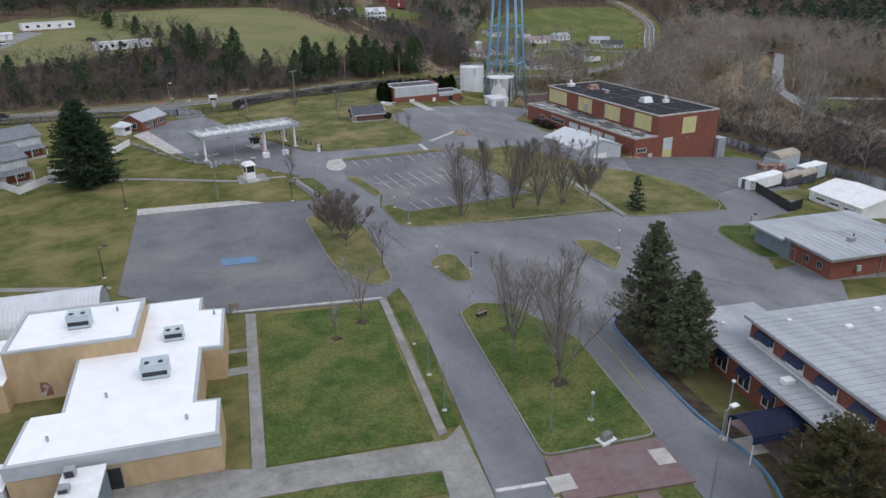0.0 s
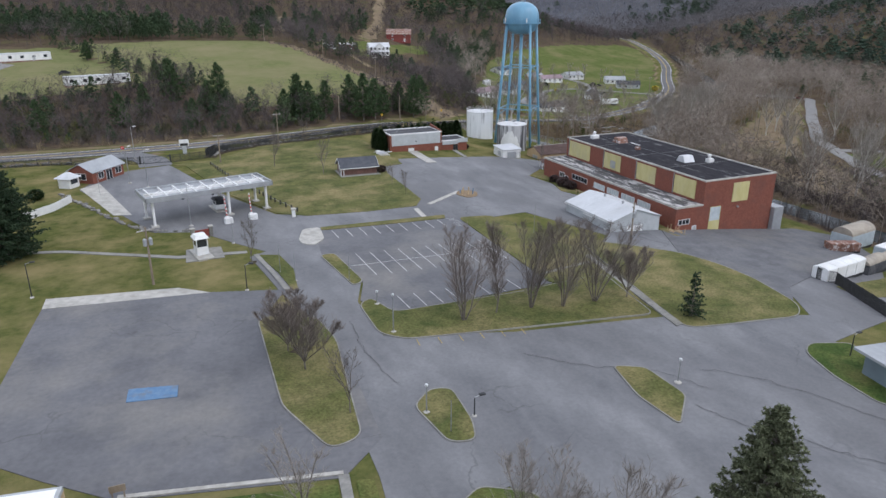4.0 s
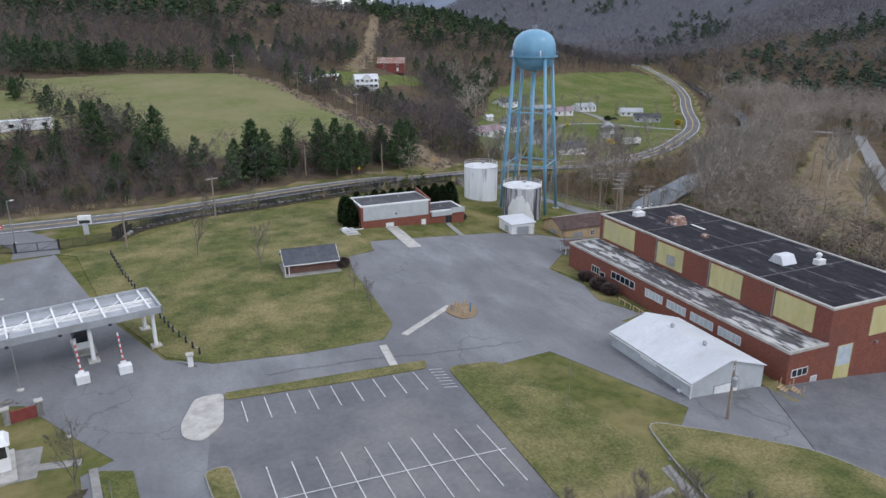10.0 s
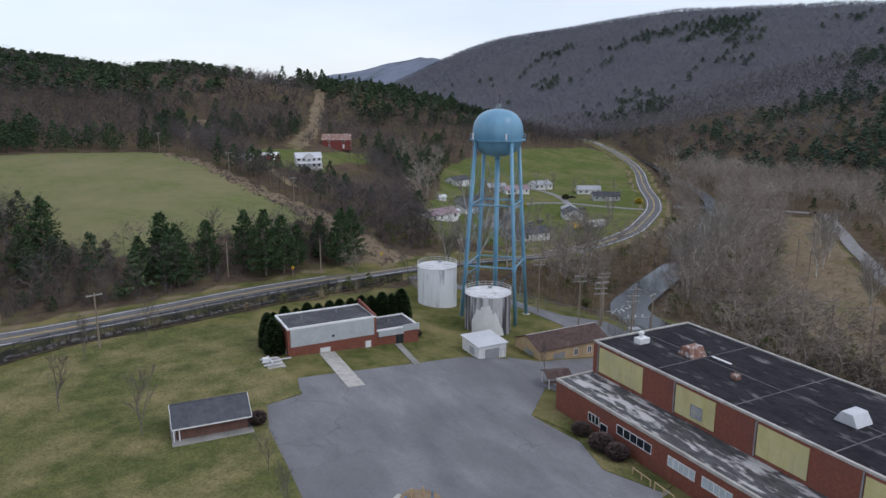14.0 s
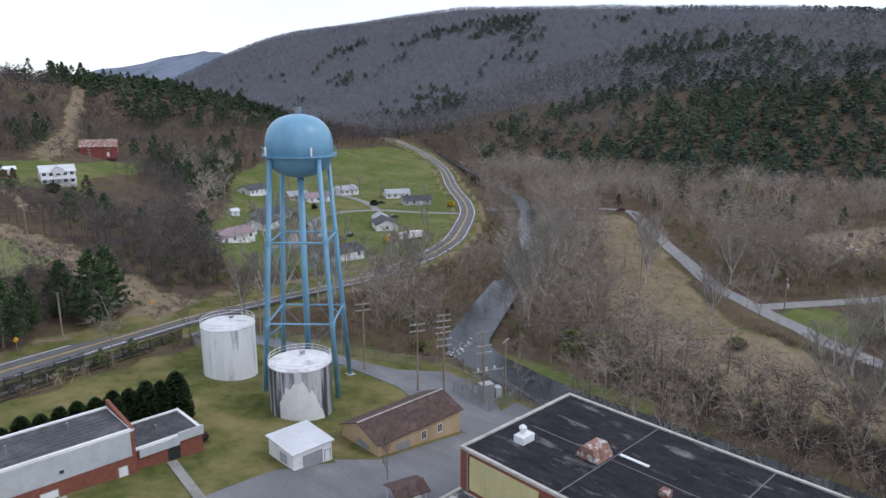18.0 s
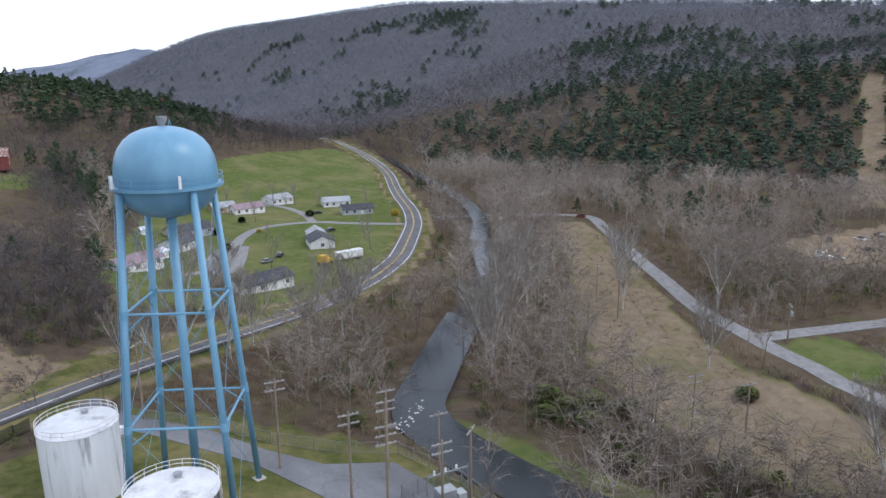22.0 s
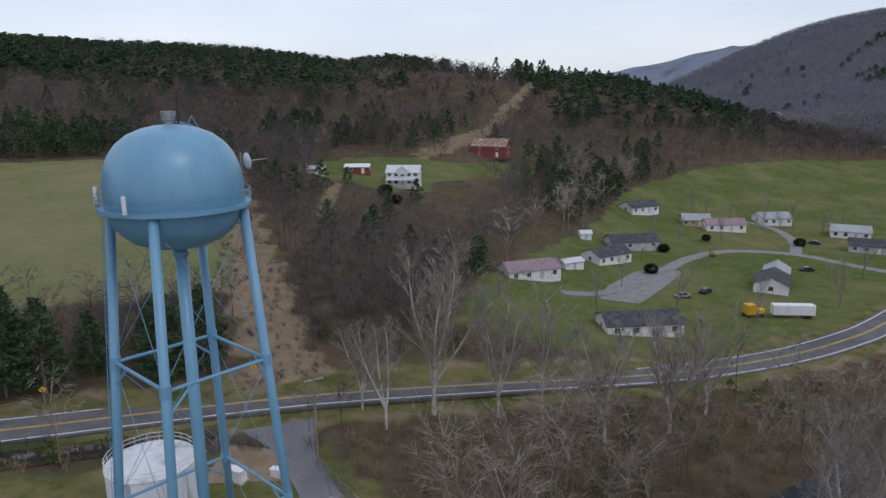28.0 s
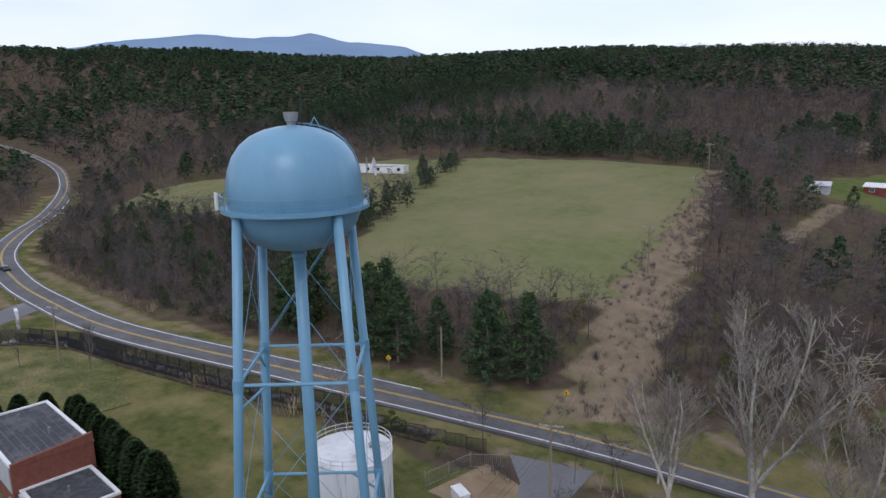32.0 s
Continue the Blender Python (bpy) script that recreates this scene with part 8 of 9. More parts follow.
def car(x, y, rz, mat, label, van=False, name="parked_car"):
    c = thing(name, x, y, label, "car", "parked vehicles", rz)
    lower = [(-2.2, 0.35), (-2.25, 0.8), (-1.2, 0.95), (1.6, 0.95), (2.2, 0.75), (2.2, 0.35)]
    bm = bmesh.new()
    hexa(bm, [(a, -0.88, b) for a, b in lower], [(a, 0.88, b) for a, b in lower])
    bmesh.ops.recalc_face_normals(bm, faces=bm.faces)
    part("body", bm, mat, c)
    upper = [(-2.1, 0.95), (-1.9, 1.75), (1.0, 1.8), (1.7, 0.95)] if van else [(-1.7, 0.94), (-1.1, 1.45), (0.6, 1.45), (1.3, 0.94)]
    bm = bmesh.new()
    hexa(bm, [(a, -0.78, b) for a, b in upper], [(a, 0.78, b) for a, b in upper])
    bmesh.ops.recalc_face_normals(bm, faces=bm.faces)
    part("cabin", bm, GLASS, c)
    for sx in (-1.4, 1.4):
        for sy in (-0.85, 0.85):
            part("wheel", tubes([((sx, sy - 0.1, 0.33), (sx, sy + 0.1, 0.33), 0.33)], 12), DARK_METAL, c)
    return c


for cx, cy, cr, cm, cl in ((-44, 360, 30, WHITE, "white car parked on gravel"), (-52, 366, 100, WHITE, "white car parked beside a mobile home"), (-10, 362, 5, DARK_METAL, "dark car parked on the grass"), (236, 366, 40, DARK_METAL, "dark car parked on gravel"), (280, 392, 0, DARK_METAL, "dark car parked by the lane"), (308, 436, -30, DARK_METAL, "dark pickup parked on the lawn"), (228, 362, 10, GREY_METAL, "grey car parked on gravel"), (368, 324, 120, RED_SIDING, "dark red vehicle on the gravel road"), (-36, 258, 0, DARK_METAL, "dark car beside the highway")):
    car(cx, cy, cr, cm, cl)
truck = thing("yellow_truck", 238.6, 344.8, "bright yellow truck tractor parked on the grass", "truck", rz=5)
part("cab", bevelled(boxes((-1.6, 0.8, -1.2, 1.2, 0.8, 3.3)), 0.15), SIGN_YELLOW, truck)
part("bonnet", bevelled(boxes((0.8, 3.2, -1.0, 1.0, 0.8, 2.0)), 0.15), SIGN_YELLOW, truck)
part("windscreen", boxes((0.76, 0.84, -1.0, 1.0, 2.1, 3.0)), GLASS, truck)
for sx in (-1.2, 2.4):
    for sy in (-1.1, 1.1):
        part("wheel", tubes([((sx, sy - 0.15, 0.5), (sx, sy + 0.15, 0.5), 0.5)], 12), DARK_METAL, truck)
trailer = thing("white_trailer", 248.6, 343.6, "white box trailer parked behind a truck", "trailer", rz=-8)
part("box", bevelled(boxes((-5, 5, -1.2, 1.2, 0.9, 3.4)), 0.06), WHITE, trailer)
for sx in (2.6, 3.8):
    for sy in (-1.0, 1.0):
        part("wheel", tubes([((sx, sy - 0.15, 0.5), (sx, sy + 0.15, 0.5), 0.5)], 12), DARK_METAL, trailer)


# ---- houses and fences on the west side ----
for hx, hy, hr in ((-30, 177, 30), (-29, 200, 32), (-42, 218, 30)):
    house("row_house", hx, hy, 15, 9, 5.2, 2.0, hr, BRICK, ROW_ROOF, "two-storey row house with brick gable, grey siding and porch", "house", 4, True, "row houses")
house("row_house", -58, 234, 15, 9, 5.2, 2.0, 30, BRICK, ROW_ROOF, "two-storey brick row house with grey roof", "house", 4, False, "row houses")


def panel_fence(name, line, h, mat, label, step=2.4, pickets=0, group="", thick=0.014, singles=0, first=0):
    """A fence along a line: posts, panels or rails, and pickets; past the single ones the pickets are joined."""
    f = thing(name, line[0][0], line[0][1], label, "fence", group, z=0)
    f.matrix_basis = Matrix()
    pts = fine_line(line, step)

    def mesh_of(nm, *rows):
        bm = boxes(*rows)
        me = bpy.data.meshes.new(nm)
        bm.to_mesh(me)
        bm.free()
        me.materials.append(mat)
        return me
    pm = mesh_of("post", (-0.06, 0.06, -0.06, 0.06, -0.4, h + 0.1))
    bar = mesh_of("picket", (-thick, thick, -thick, thick, 0.05, h))
    made, rest, count = {}, bmesh.new(), 0
    for a, b in zip(pts, pts[1:]):
        L = round(math.hypot(b[0] - a[0], b[1] - a[1]), 2)
        if L < 0.2:
            continue
        za, zb = ground(*a), ground(*b)
        ang = math.degrees(math.atan2(b[1] - a[1], b[0] - a[0]))
        at = pose(a[0], a[1], (za + zb) / 2, 0, 0, ang)
        nm = "rail" if pickets else "panel"
        if L not in made:
            made[L] = [mesh_of(nm, (0.05, L - 0.05, -0.02, 0.02, zz, zz + 0.05)) for zz in (0.12, h - 0.15)] if pickets else [mesh_of(nm, (0.05, L - 0.05, -0.03, 0.03, 0.05, h))]
        for me in made[L]:
            o = new(nm, me)
            o.parent = f
            o.matrix_basis = at
        o = new("post", pm)
        o.parent = f
        o.matrix_basis = pose(a[0], a[1], za, 0, 0, ang)
        n = max(3, int(L / pickets)) if pickets else 0
        for k in range(1, n):
            count += 1
            if first < count <= first + singles:
                o = new("picket", bar)
                o.parent = f
                o.matrix_basis = at @ Matrix.Translation((L * k / n, 0, 0))
            else:
                m = at @ Matrix.Translation((L * k / n, 0, 0))
                low = [m @ Vector((x, y, 0.05)) for x, y in ((-thick, -thick), (thick, -thick), (thick, thick), (-thick, thick))]
                hexa(rest, low, [v + Vector((0, 0, h - 0.05)) for v in low])
    if rest.verts:
        tagged(part("pickets", rest, mat, f), "evenly spaced thin pickets", kind="stuff")
    else:
        rest.free()
    return f


panel_fence("white_fence", [(-33, 182), (-27, 172.6), (-22.4, 164.7), (-14.9, 175.1), (-18, 180)], 1.7, FENCE_WHITE, "solid white vinyl fence round a yard")
panel_fence("white_fence", [(-8, 189), (-3, 194.6), (0, 201)], 1.7, FENCE_WHITE, "solid white vinyl fence on the lawn")
fence_line = [(22.4, 234.4), (33, 236.4), (36, 241.6), (46.6, 247.4), (63.4, 250.8), (77.4, 254.2), (89, 257.8), (107.6, 265.2), (119, 270), (127, 273.8)]
panel_fence("black_fence", fence_line, 2.1, DARK_METAL, "black steel picket fence along the highway", 2.6, 0.17, thick=0.03, singles=300, first=60)
panel_fence("black_fence", [(x - 0.7, y + 2.6) for x, y in fence_line[1:-2]], 2.2, DARK_METAL, "black steel picket fence behind the boulders", 2.6, 0.17, thick=0.03)
panel_fence("black_fence", [(14.6, 235), (6, 238), (-8, 243), (-40, 246), (-90, 258)], 2.0, DARK_METAL, "black steel picket fence west of the gate", 2.6, 0.17, thick=0.03)


def bollards(line, step, h, mat, label):
    o = thing("post_barrier", line[0][0], line[0][1], label, "barrier")
    base = o.matrix_basis.inverted()
    pts = fine_line(line, step)
    me = None
    for x, y in pts:
        if me is None:
            bm = bevelled(boxes((-0.14, 0.14, -0.14, 0.14, -0.3, h)), 0.02)
            me = bpy.data.meshes.new("post")
            bm.to_mesh(me)
            bm.free()
            me.materials.append(mat)
        p = new("post", me)
        p.parent = o
        p.matrix_basis = base @ pose(x, y, ground(x, y))
    bm = cable([Vector((x, y, ground(x, y) + h * 0.7)) for x, y in pts], 0.03)
    bmesh.ops.transform(bm, matrix=base, verts=bm.verts)
    part("cable", bm, STEEL, o)


bollards([(32.3, 226), (34.5, 213), (38, 197.4), (41.6, 183), (44.6, 173.8)], 2.1, 1.15, DARK_METAL, "row of black posts joined by a cable")


def rock_mesh(seed):
    rng = random.Random(seed)
    bm = bmesh.new()
    bmesh.ops.create_icosphere(bm, subdivisions=2, radius=0.5)
    for v in bm.verts:
        v.co *= 0.75 + 0.5 * abs(noise.noise(v.co * 2.2 + Vector((seed, 0, 0))))
        v.co.z *= 0.75
    me = bpy.data.meshes.new("rock")
    bm.to_mesh(me)
    bm.free()
    me.materials.append(ROCK)
    return me


ROCKS = [rock_mesh(i) for i in range(5)]


def rocks(name, line, step, size, label, jitter=0.4, seed=9):
    rng = random.Random(seed)
    o = thing(name, line[0][0], line[0][1], label, "rocks", z=0)
    o.matrix_basis = Matrix()
    for x, y in fine_line(line, step):
        x, y = x + rng.uniform(-jitter, jitter), y + rng.uniform(-jitter, jitter)
        r = new("rock", rng.choice(ROCKS))
        r.parent = o
        s = size * rng.uniform(0.7, 1.35)
        r.matrix_basis = pose(x, y, ground(x, y) + 0.15 * s, 0, 0, rng.uniform(0, 360)) @ Matrix.Diagonal((s * rng.uniform(0.9, 1.4), s, s, 1))


rocks("rock_border", [(-3, 209), (1.2, 200.6), (6.2, 188.6), (11, 178.6), (14.6, 173), (18.4, 170.8), (23, 169.4)], 0.85, 0.9, "border of grey field stones along the gate lane")
rocks("boulder_row", [(34.6, 238.6), (37, 243.2), (47, 248.8), (63.4, 252.3), (77.4, 255.7), (89, 259.3), (107.6, 266.7), (119, 271.5)], 1.15, 1.25, "row of grey boulders behind the black fence")
rocks("boulder_row", [(6, 239.6), (-8, 244.6), (-40, 247.6)], 1.3, 1.2, "row of grey boulders behind the black fence")
ribbon("mulch_strip", smooth_line([(33, 236), (36.4, 242.4), (47, 248.2), (63.4, 251.6), (77.4, 255), (89, 258.6), (107.6, 266), (119, 270.8)], 3), -1.7, 1.7, MULCH, 0.17, label="dark mulch strip between the two black fences", category="mulch", thick=0.2)
rocks("river_rocks", [(171, 243.5), (175, 245), (179, 246.6), (184, 247.2)], 0.55, 1.0, "rocks of a low weir across the river", 0.9, 4)
foam = bmesh.new()
frng = random.Random(6)
for k in range(44):
    fx, fy = 170.5 + frng.random() * 12, 0
    fy = 241.5 + (fx - 170.5) * 0.36 + frng.gauss(0, 0.7)
    s = frng.uniform(0.08, 0.3)
    hexa(foam, [(fx - s, fy - s * 0.6, -9.02), (fx + s, fy - s * 0.4, -9.02), (fx + s * 0.7, fy + s * 0.6, -9.02), (fx - s * 0.6, fy + s * 0.5, -9.02)], [(fx - s * 0.5, fy - s * 0.3, -8.9), (fx + s * 0.5, fy - s * 0.2, -8.9), (fx + s * 0.3, fy + s * 0.3, -8.9), (fx - s * 0.3, fy + s * 0.2, -8.9)])
tagged(part("foam", foam, WHITE), "white broken water below the weir", "water foam", kind="stuff")


# ---- gate, signs, barriers ----
def build_gate():
    g = thing("swing_gate", 14.9, 235.0, "black steel double swing gate, closed", "gate", rz=-4)
    for x0, x1 in ((0, 3.7), (3.8, 7.5)):
        leaf = part("gate_leaf", boxes((x0, x1, -0.04, 0.04, 0.15, 0.25), (x0, x1, -0.04, 0.04, 1.9, 2.0), (x0, x0 + 0.08, -0.04, 0.04, 0.15, 2.0), (x1 - 0.08, x1, -0.04, 0.04, 0.15, 2.0)), DARK_METAL, g)
        n = 14
        part("bars", boxes(*[(x0 + (x1 - x0) * k / n - 0.015, x0 + (x1 - x0) * k / n + 0.015, -0.015, 0.015, 0.2, 1.95) for k in range(1, n)]), DARK_METAL, leaf)
        part("brace", tubes([((x0, 0, 0.2), (x1, 0, 1.95), 0.04)], 5), DARK_METAL, leaf)
    for x in (-0.15, 7.65):
        part("gate_post", boxes((x - 0.15, x + 0.15, -0.15, 0.15, -0.3, 2.4)), DARK_METAL, g)


build_gate()


def sign_post(name, x, y, h, mat, shape, size, label, rz=0):
    s = thing(name, x, y, label, "sign", rz=rz)
    part("post", boxes((-0.04, 0.04, -0.04, 0.04, -0.3, h)), STEEL, s)
    n = {"diamond": 4, "octagon": 8, "box": 4}[shape]
    bm = bmesh.new()
    a0 = {"diamond": 0, "octagon": 22.5, "box": 45}[shape]
    p = [(size * math.cos(radians(a0 + 360 * k / n)), h - size * 0.4 + size * math.sin(radians(a0 + 360 * k / n))) for k in range(n)]
    hexa(bm, [(a, -0.06, b) for a, b in p], [(a, -0.04, b) for a, b in p])
    bmesh.ops.recalc_face_normals(bm, faces=bm.faces)
    face = part("face", bm, mat, s)
    if shape == "diamond":
        part("arrow", boxes((-0.06, 0.06, -0.075, -0.06, h - 0.75, h - 0.1), (-0.28, 0.0, -0.075, -0.06, h - 0.22, h - 0.1)), DARK_METAL, face)
    if shape == "octagon":
        part("bar", boxes((-size * 0.6, size * 0.6, -0.075, -0.06, h - size * 0.55, h - size * 0.25)), WHITE, face)
    return s


sign_post("curve_sign", 99.4, 280.6, 2.6, SIGN_YELLOW, "diamond", 0.55, "yellow diamond curve warning sign", 25)
sign_post("curve_sign", 128, 291, 2.8, SIGN_YELLOW, "diamond", 0.6, "yellow diamond road warning sign", 25)
sign_post("stop_sign", 10.5, 248.5, 2.6, STOP_RED, "octagon", 0.5, "red octagonal stop sign by the highway", 10)
board = thing("sign_board", 27, 244.4, "white and black message board on a steel post", "sign", rz=-10)
part("column", boxes((-0.5, 0.5, -0.3, 0.3, -0.3, 2.4)), GREY_RENDER, board)
part("panel", bevelled(boxes((-1.3, 1.3, -0.3, 0.3, 2.4, 4.2)), 0.05), WHITE, board)
part("display", boxes((-1.1, 1.1, -0.34, -0.3, 2.5, 3.2)), DARK_METAL, board)
ribbon("road_gate_spur", smooth_line([(18.6, 231), (17.5, 240), (13, 247), (8, 255)]), -4.2, 4.2, ASPHALT, 0.1, label="asphalt drive from the gate to the highway", category="road", thick=0.3)
for bx, by, br in ((30.2, 171.6, 10), (35.2, 172.4, 10)):
    blk = thing("lane_barrier", bx, by, "white concrete lane barrier block with raised boom arm", "barrier", "lane barriers", br)
    part("block", bevelled(boxes((-0.8, 0.8, -0.6, 0.6, -0.2, 1.2)), 0.1), WHITE, blk)
    boom = part("boom", tubes([((0, 0.9, 1.0), (-0.2, 1.0, 5.4), 0.11)], 8), WHITE, blk)
    for k in range(5):
        f0, f1 = 0.1 + 0.18 * k, 0.18 + 0.18 * k
        part("red_band", tubes([((-0.2 * f0, 0.9 + 0.1 * f0, 1.0 + 4.4 * f0), (-0.2 * f1, 0.9 + 0.1 * f1, 1.0 + 4.4 * f1), 0.118)], 8), STOP_RED, boom)
    part("motor_box", bevelled(boxes((-0.35, 0.35, 0.6, 1.3, 0, 1.2)), 0.05), WHITE, blk)
wall_sign = thing("sign_wall", 24.4, 164.6, "low red-brown sign wall between two stone piers", "sign", rz=12)
part("panel", boxes((-1.4, 1.4, -0.12, 0.12, 0, 1.5)), RED_SIDING, wall_sign)
for sx in (-1.7, 1.7):
    pier = part("pier", bevelled(boxes((sx - 0.35, sx + 0.35, -0.35, 0.35, -0.3, 1.9)), 0.05), ROCK, wall_sign)
    part("cap", bevelled(boxes((sx - 0.45, sx + 0.45, -0.45, 0.45, 1.9, 2.1)), 0.04), CONCRETE, pier)
pillar = thing("stone_pillar", 43.2, 170.8, "white painted stone pillar with a capstone", "pillar")
part("shaft", bevelled(boxes((-0.35, 0.35, -0.35, 0.35, -0.3, 1.6)), 0.04), WHITE, pillar)
part("cap", bevelled(boxes((-0.5, 0.5, -0.5, 0.5, 1.6, 1.9)), 0.05), CONCRETE, pillar)
sheet("pavement_booth", [(20.5, 151.4), (27, 151.6), (27, 157.5), (21, 158)], CONCRETE_OLD, 0.12, "worn concrete pad under the booth", "pavement")


# ---- lamp posts and poles ----
def lamp(x, y, h, kind, label):
    o = thing("lamp_post", x, y, label, "lamp post", "lamp posts")
    part("footing", spun([(0.5, -0.3), (0.45, 0.15), (0.2, 0.3)] if kind in ("arm", "globe") else [(0.35, -0.3), (0.3, 0.12), (0.1, 0.2)], 12), CONCRETE, o)
    part("pole", tubes([((0, 0, 0.1), (0, 0, h), 0.09 if kind != "thin" else 0.05, 0.06 if kind != "thin" else 0.035)], 8), STEEL if kind != "dark" else DARK_METAL, o)
    if kind == "globe":
        part("globe", spun([(0.08, h), (0.19, h + 0.1), (0.2, h + 0.26), (0.1, h + 0.36)], 12), PALE_METAL, o)
    elif kind in ("arm", "dark"):
        part("arm", tubes([((0, 0, h), (0.8, 0.1, h + 0.15), 0.04)], 6), STEEL, o)
        part("head", bevelled(boxes((0.6, 1.3, -0.12, 0.3, h + 0.08, h + 0.24)), 0.04), WHITE if kind == "arm" else DARK_METAL, o)
    return o


for lx, ly, lh, lk in ((29.4, 72.2, 6, "thin"), (28.4, 65, 6, "thin"), (27.2, 58, 6, "thin"), (38.2, 63, 6, "thin"), (35.3, 50, 6, "thin"), (40.2, 50, 3.2, "globe"), (50.4, 42, 6.5, "globe"), (41.2, 34.5, 11, "arm"), (42.4, 88, 4, "thin"), (41.4, 92.4, 3.4, "globe"), (46, 89.8, 2.4, "dark"), (44.6, 112.4, 5.5, "globe"), (71.4, 86.6, 3.0, "globe"), (97.6, 84, 3.2, "dark"), (-6, 111, 5, "dark"), (-2.2, 145, 5.5, "dark"), (28.4, 135.2, 4.2, "dark"), (34.6, 140.6, 5, "thin"), (36.2, 136, 5, "thin"), (16, 208, 9, "arm"), (12, 214, 9, "arm"), (23, 172.5, 8, "arm"), (29.4, 158.6, 5, "thin"), (84, 142, 6, "thin"), (44.2, 132.6, 4.6, "thin"), (45.4, 122, 2.0, "globe"), (13.5, 243, 9, "arm"), (5.6, 205, 6, "thin")):
    lamp(lx, ly, lh, lk, {"thin": "slim white pole on a round concrete footing", "globe": "short lamp post with white head", "arm": "tall steel street lamp with bracket head", "dark": "dark lamp post with small bracket head"}[lk])


def pole(x, y, h, arms=1, rz=0.0, extra=None, mat=None, z=None):
    o = thing("utility_pole", x, y, "weathered wooden utility pole with crossarm and insulators", "utility pole", "utility poles", rz, z)
    part("mast", tubes([((0, 0, -0.5), (0, 0, h), 0.2, 0.13)], 9), mat or WOOD, o)
    for k in range(arms):
        zz = h - 0.5 - 1.2 * k
        arm = part("crossarm", boxes((-1.4, 1.4, -0.08, 0.08, zz - 0.09, zz + 0.09)), PALE_WOOD, o)
        for ix in (-1.2, -0.55, 0.55, 1.2):
            part("insulator", spun([(0.04, zz + 0.07), (0.055, zz + 0.13), (0.03, zz + 0.22)], 8), PALE_METAL, arm).location = (ix, 0, 0)
    if extra == "transformer":
        for sx in (-0.45, 0.45):
            part("transformer", spun([(0.28, h - 2.9), (0.3, h - 2.8), (0.3, h - 1.9), (0.12, h - 1.7)], 12), GREY_METAL, o).location = (sx, -0.25, 0)
    if extra == "footing":
        part("footing", spun([(0.6, -0.4), (0.6, 1.1), (0.5, 1.2)], 14), CONCRETE, o)
    return o


POLES = {"a": (156.6, 228.8, 12.2, 2, -22), "b": (148.8, 227.2, 12.8, 2, -22), "c": (150.6, 222.4, 12.4, 3, -22), "d": (159.2, 231.4, 12.4, 1, -22), "e": (147.6, 241, 13.5, 2, -22), "f": (160.4, 217, 11, 1, 20), "g": (202.2, 211.4, 10.8, 1, -30), "h": (206, 206, 10.2, 2, -30), "i": (208.4, 198, 10.2, 1, -30), "j": (259, 206, 9.6, 1, 30), "k": (250.4, 243.4, 10.5, 1, 50), "l": (141.2, 268.3, 13, 1, 30), "m": (15, 143.4, 9.6, 1, 20), "n": (84.5, 438, 9, 1, 20), "o": (102, 511, 8, 1, 20), "p": (154.4, 216.6, 11, 2, -22), "q": (54, 243.6, 10.5, 1, 20), "r": (35.2, 229, 8, 1, 0), "s": (100.6, 133.4, 7.6, 1, 40), "t": (104, 385, 9.5, 1, 20), "u": (116, 338, 10, 1, 20), "v": (84, 284, 9, 0, 0), "w": (314, 391, 10, 1, 0), "x": (162, 224, 10.5, 1, -22), "y": (262, 256, 10, 1, 50), "z": (108, 284.6, 9, 0, 0)}
for key, (px, py, ph, pa, pr) in POLES.items():
    pole(px, py, ph, pa, pr, "transformer" if key in "mjs" else "footing" if key == "g" else None)


def wires(name, pairs, label, rows=((-1.2, -0.3), (0.55, -0.3), (1.2, -0.3)), sag=0.8):
    o = thing(name, 0, 0, label, "power line", z=0)
    for p, q in pairs:
        a, b = POLES[p], POLES[q]
        for off, dz in rows:
            va = Vector((a[0] + off * math.cos(radians(a[4])), a[1] + off * math.sin(radians(a[4])), ground(a[0], a[1]) + a[2] + dz))
            vb = Vector((b[0] + off * math.cos(radians(b[4])), b[1] + off * math.sin(radians(b[4])), ground(b[0], b[1]) + b[2] + dz))
            pts = [va.lerp(vb, k / 8) - Vector((0, 0, sag * 4 * (k / 8) * (1 - k / 8))) for k in range(9)]
            part("wire", cable(pts, 0.02), DARK_METAL, o)


wires("power_line", (("e", "b"), ("b", "c"), ("b", "a"), ("a", "d"), ("c", "p"), ("e", "l")), "sagging overhead wires round the substation")
wires("power_line", (("d", "g"), ("f", "h"), ("x", "i"), ("h", "k"), ("g", "y")), "long overhead wires across the river", sag=1.6)
wires("power_line", (("l", "u"), ("u", "t"), ("t", "n"), ("n", "o")), "overhead wires climbing the hillside clearing", sag=1.8)

# ---- substation and tower yard ----
sub = thing("substation", 157, 218.4, "grey electrical cabinets and steel frame inside a mesh fence", "substation", rz=-20)
part("cabinet", bevelled(boxes((-1.2, 1.2, -0.9, 0.9, -0.2, 2.8)), 0.06), GREY_METAL, sub)
part("cabinet", bevelled(boxes((1.6, 2.8, -0.7, 0.7, -0.2, 1.8)), 0.06), GREY_RENDER, sub)
for fx in (-2.6, 3.4):
    part("frame_post", boxes((fx - 0.08, fx + 0.08, -0.08, 0.08, -0.2, 5.4)), STEEL, sub)
part("frame_beam", boxes((-2.6, 3.4, -0.08, 0.08, 4.9, 5.1)), STEEL, sub)
for fx in (-1.6, 0, 1.6):
    part("insulator", spun([(0.12, 5.1), (0.18, 5.3), (0.1, 5.4), (0.18, 5.6), (0.06, 5.8)], 10), WHITE, sub).location = (fx, 0, 0)
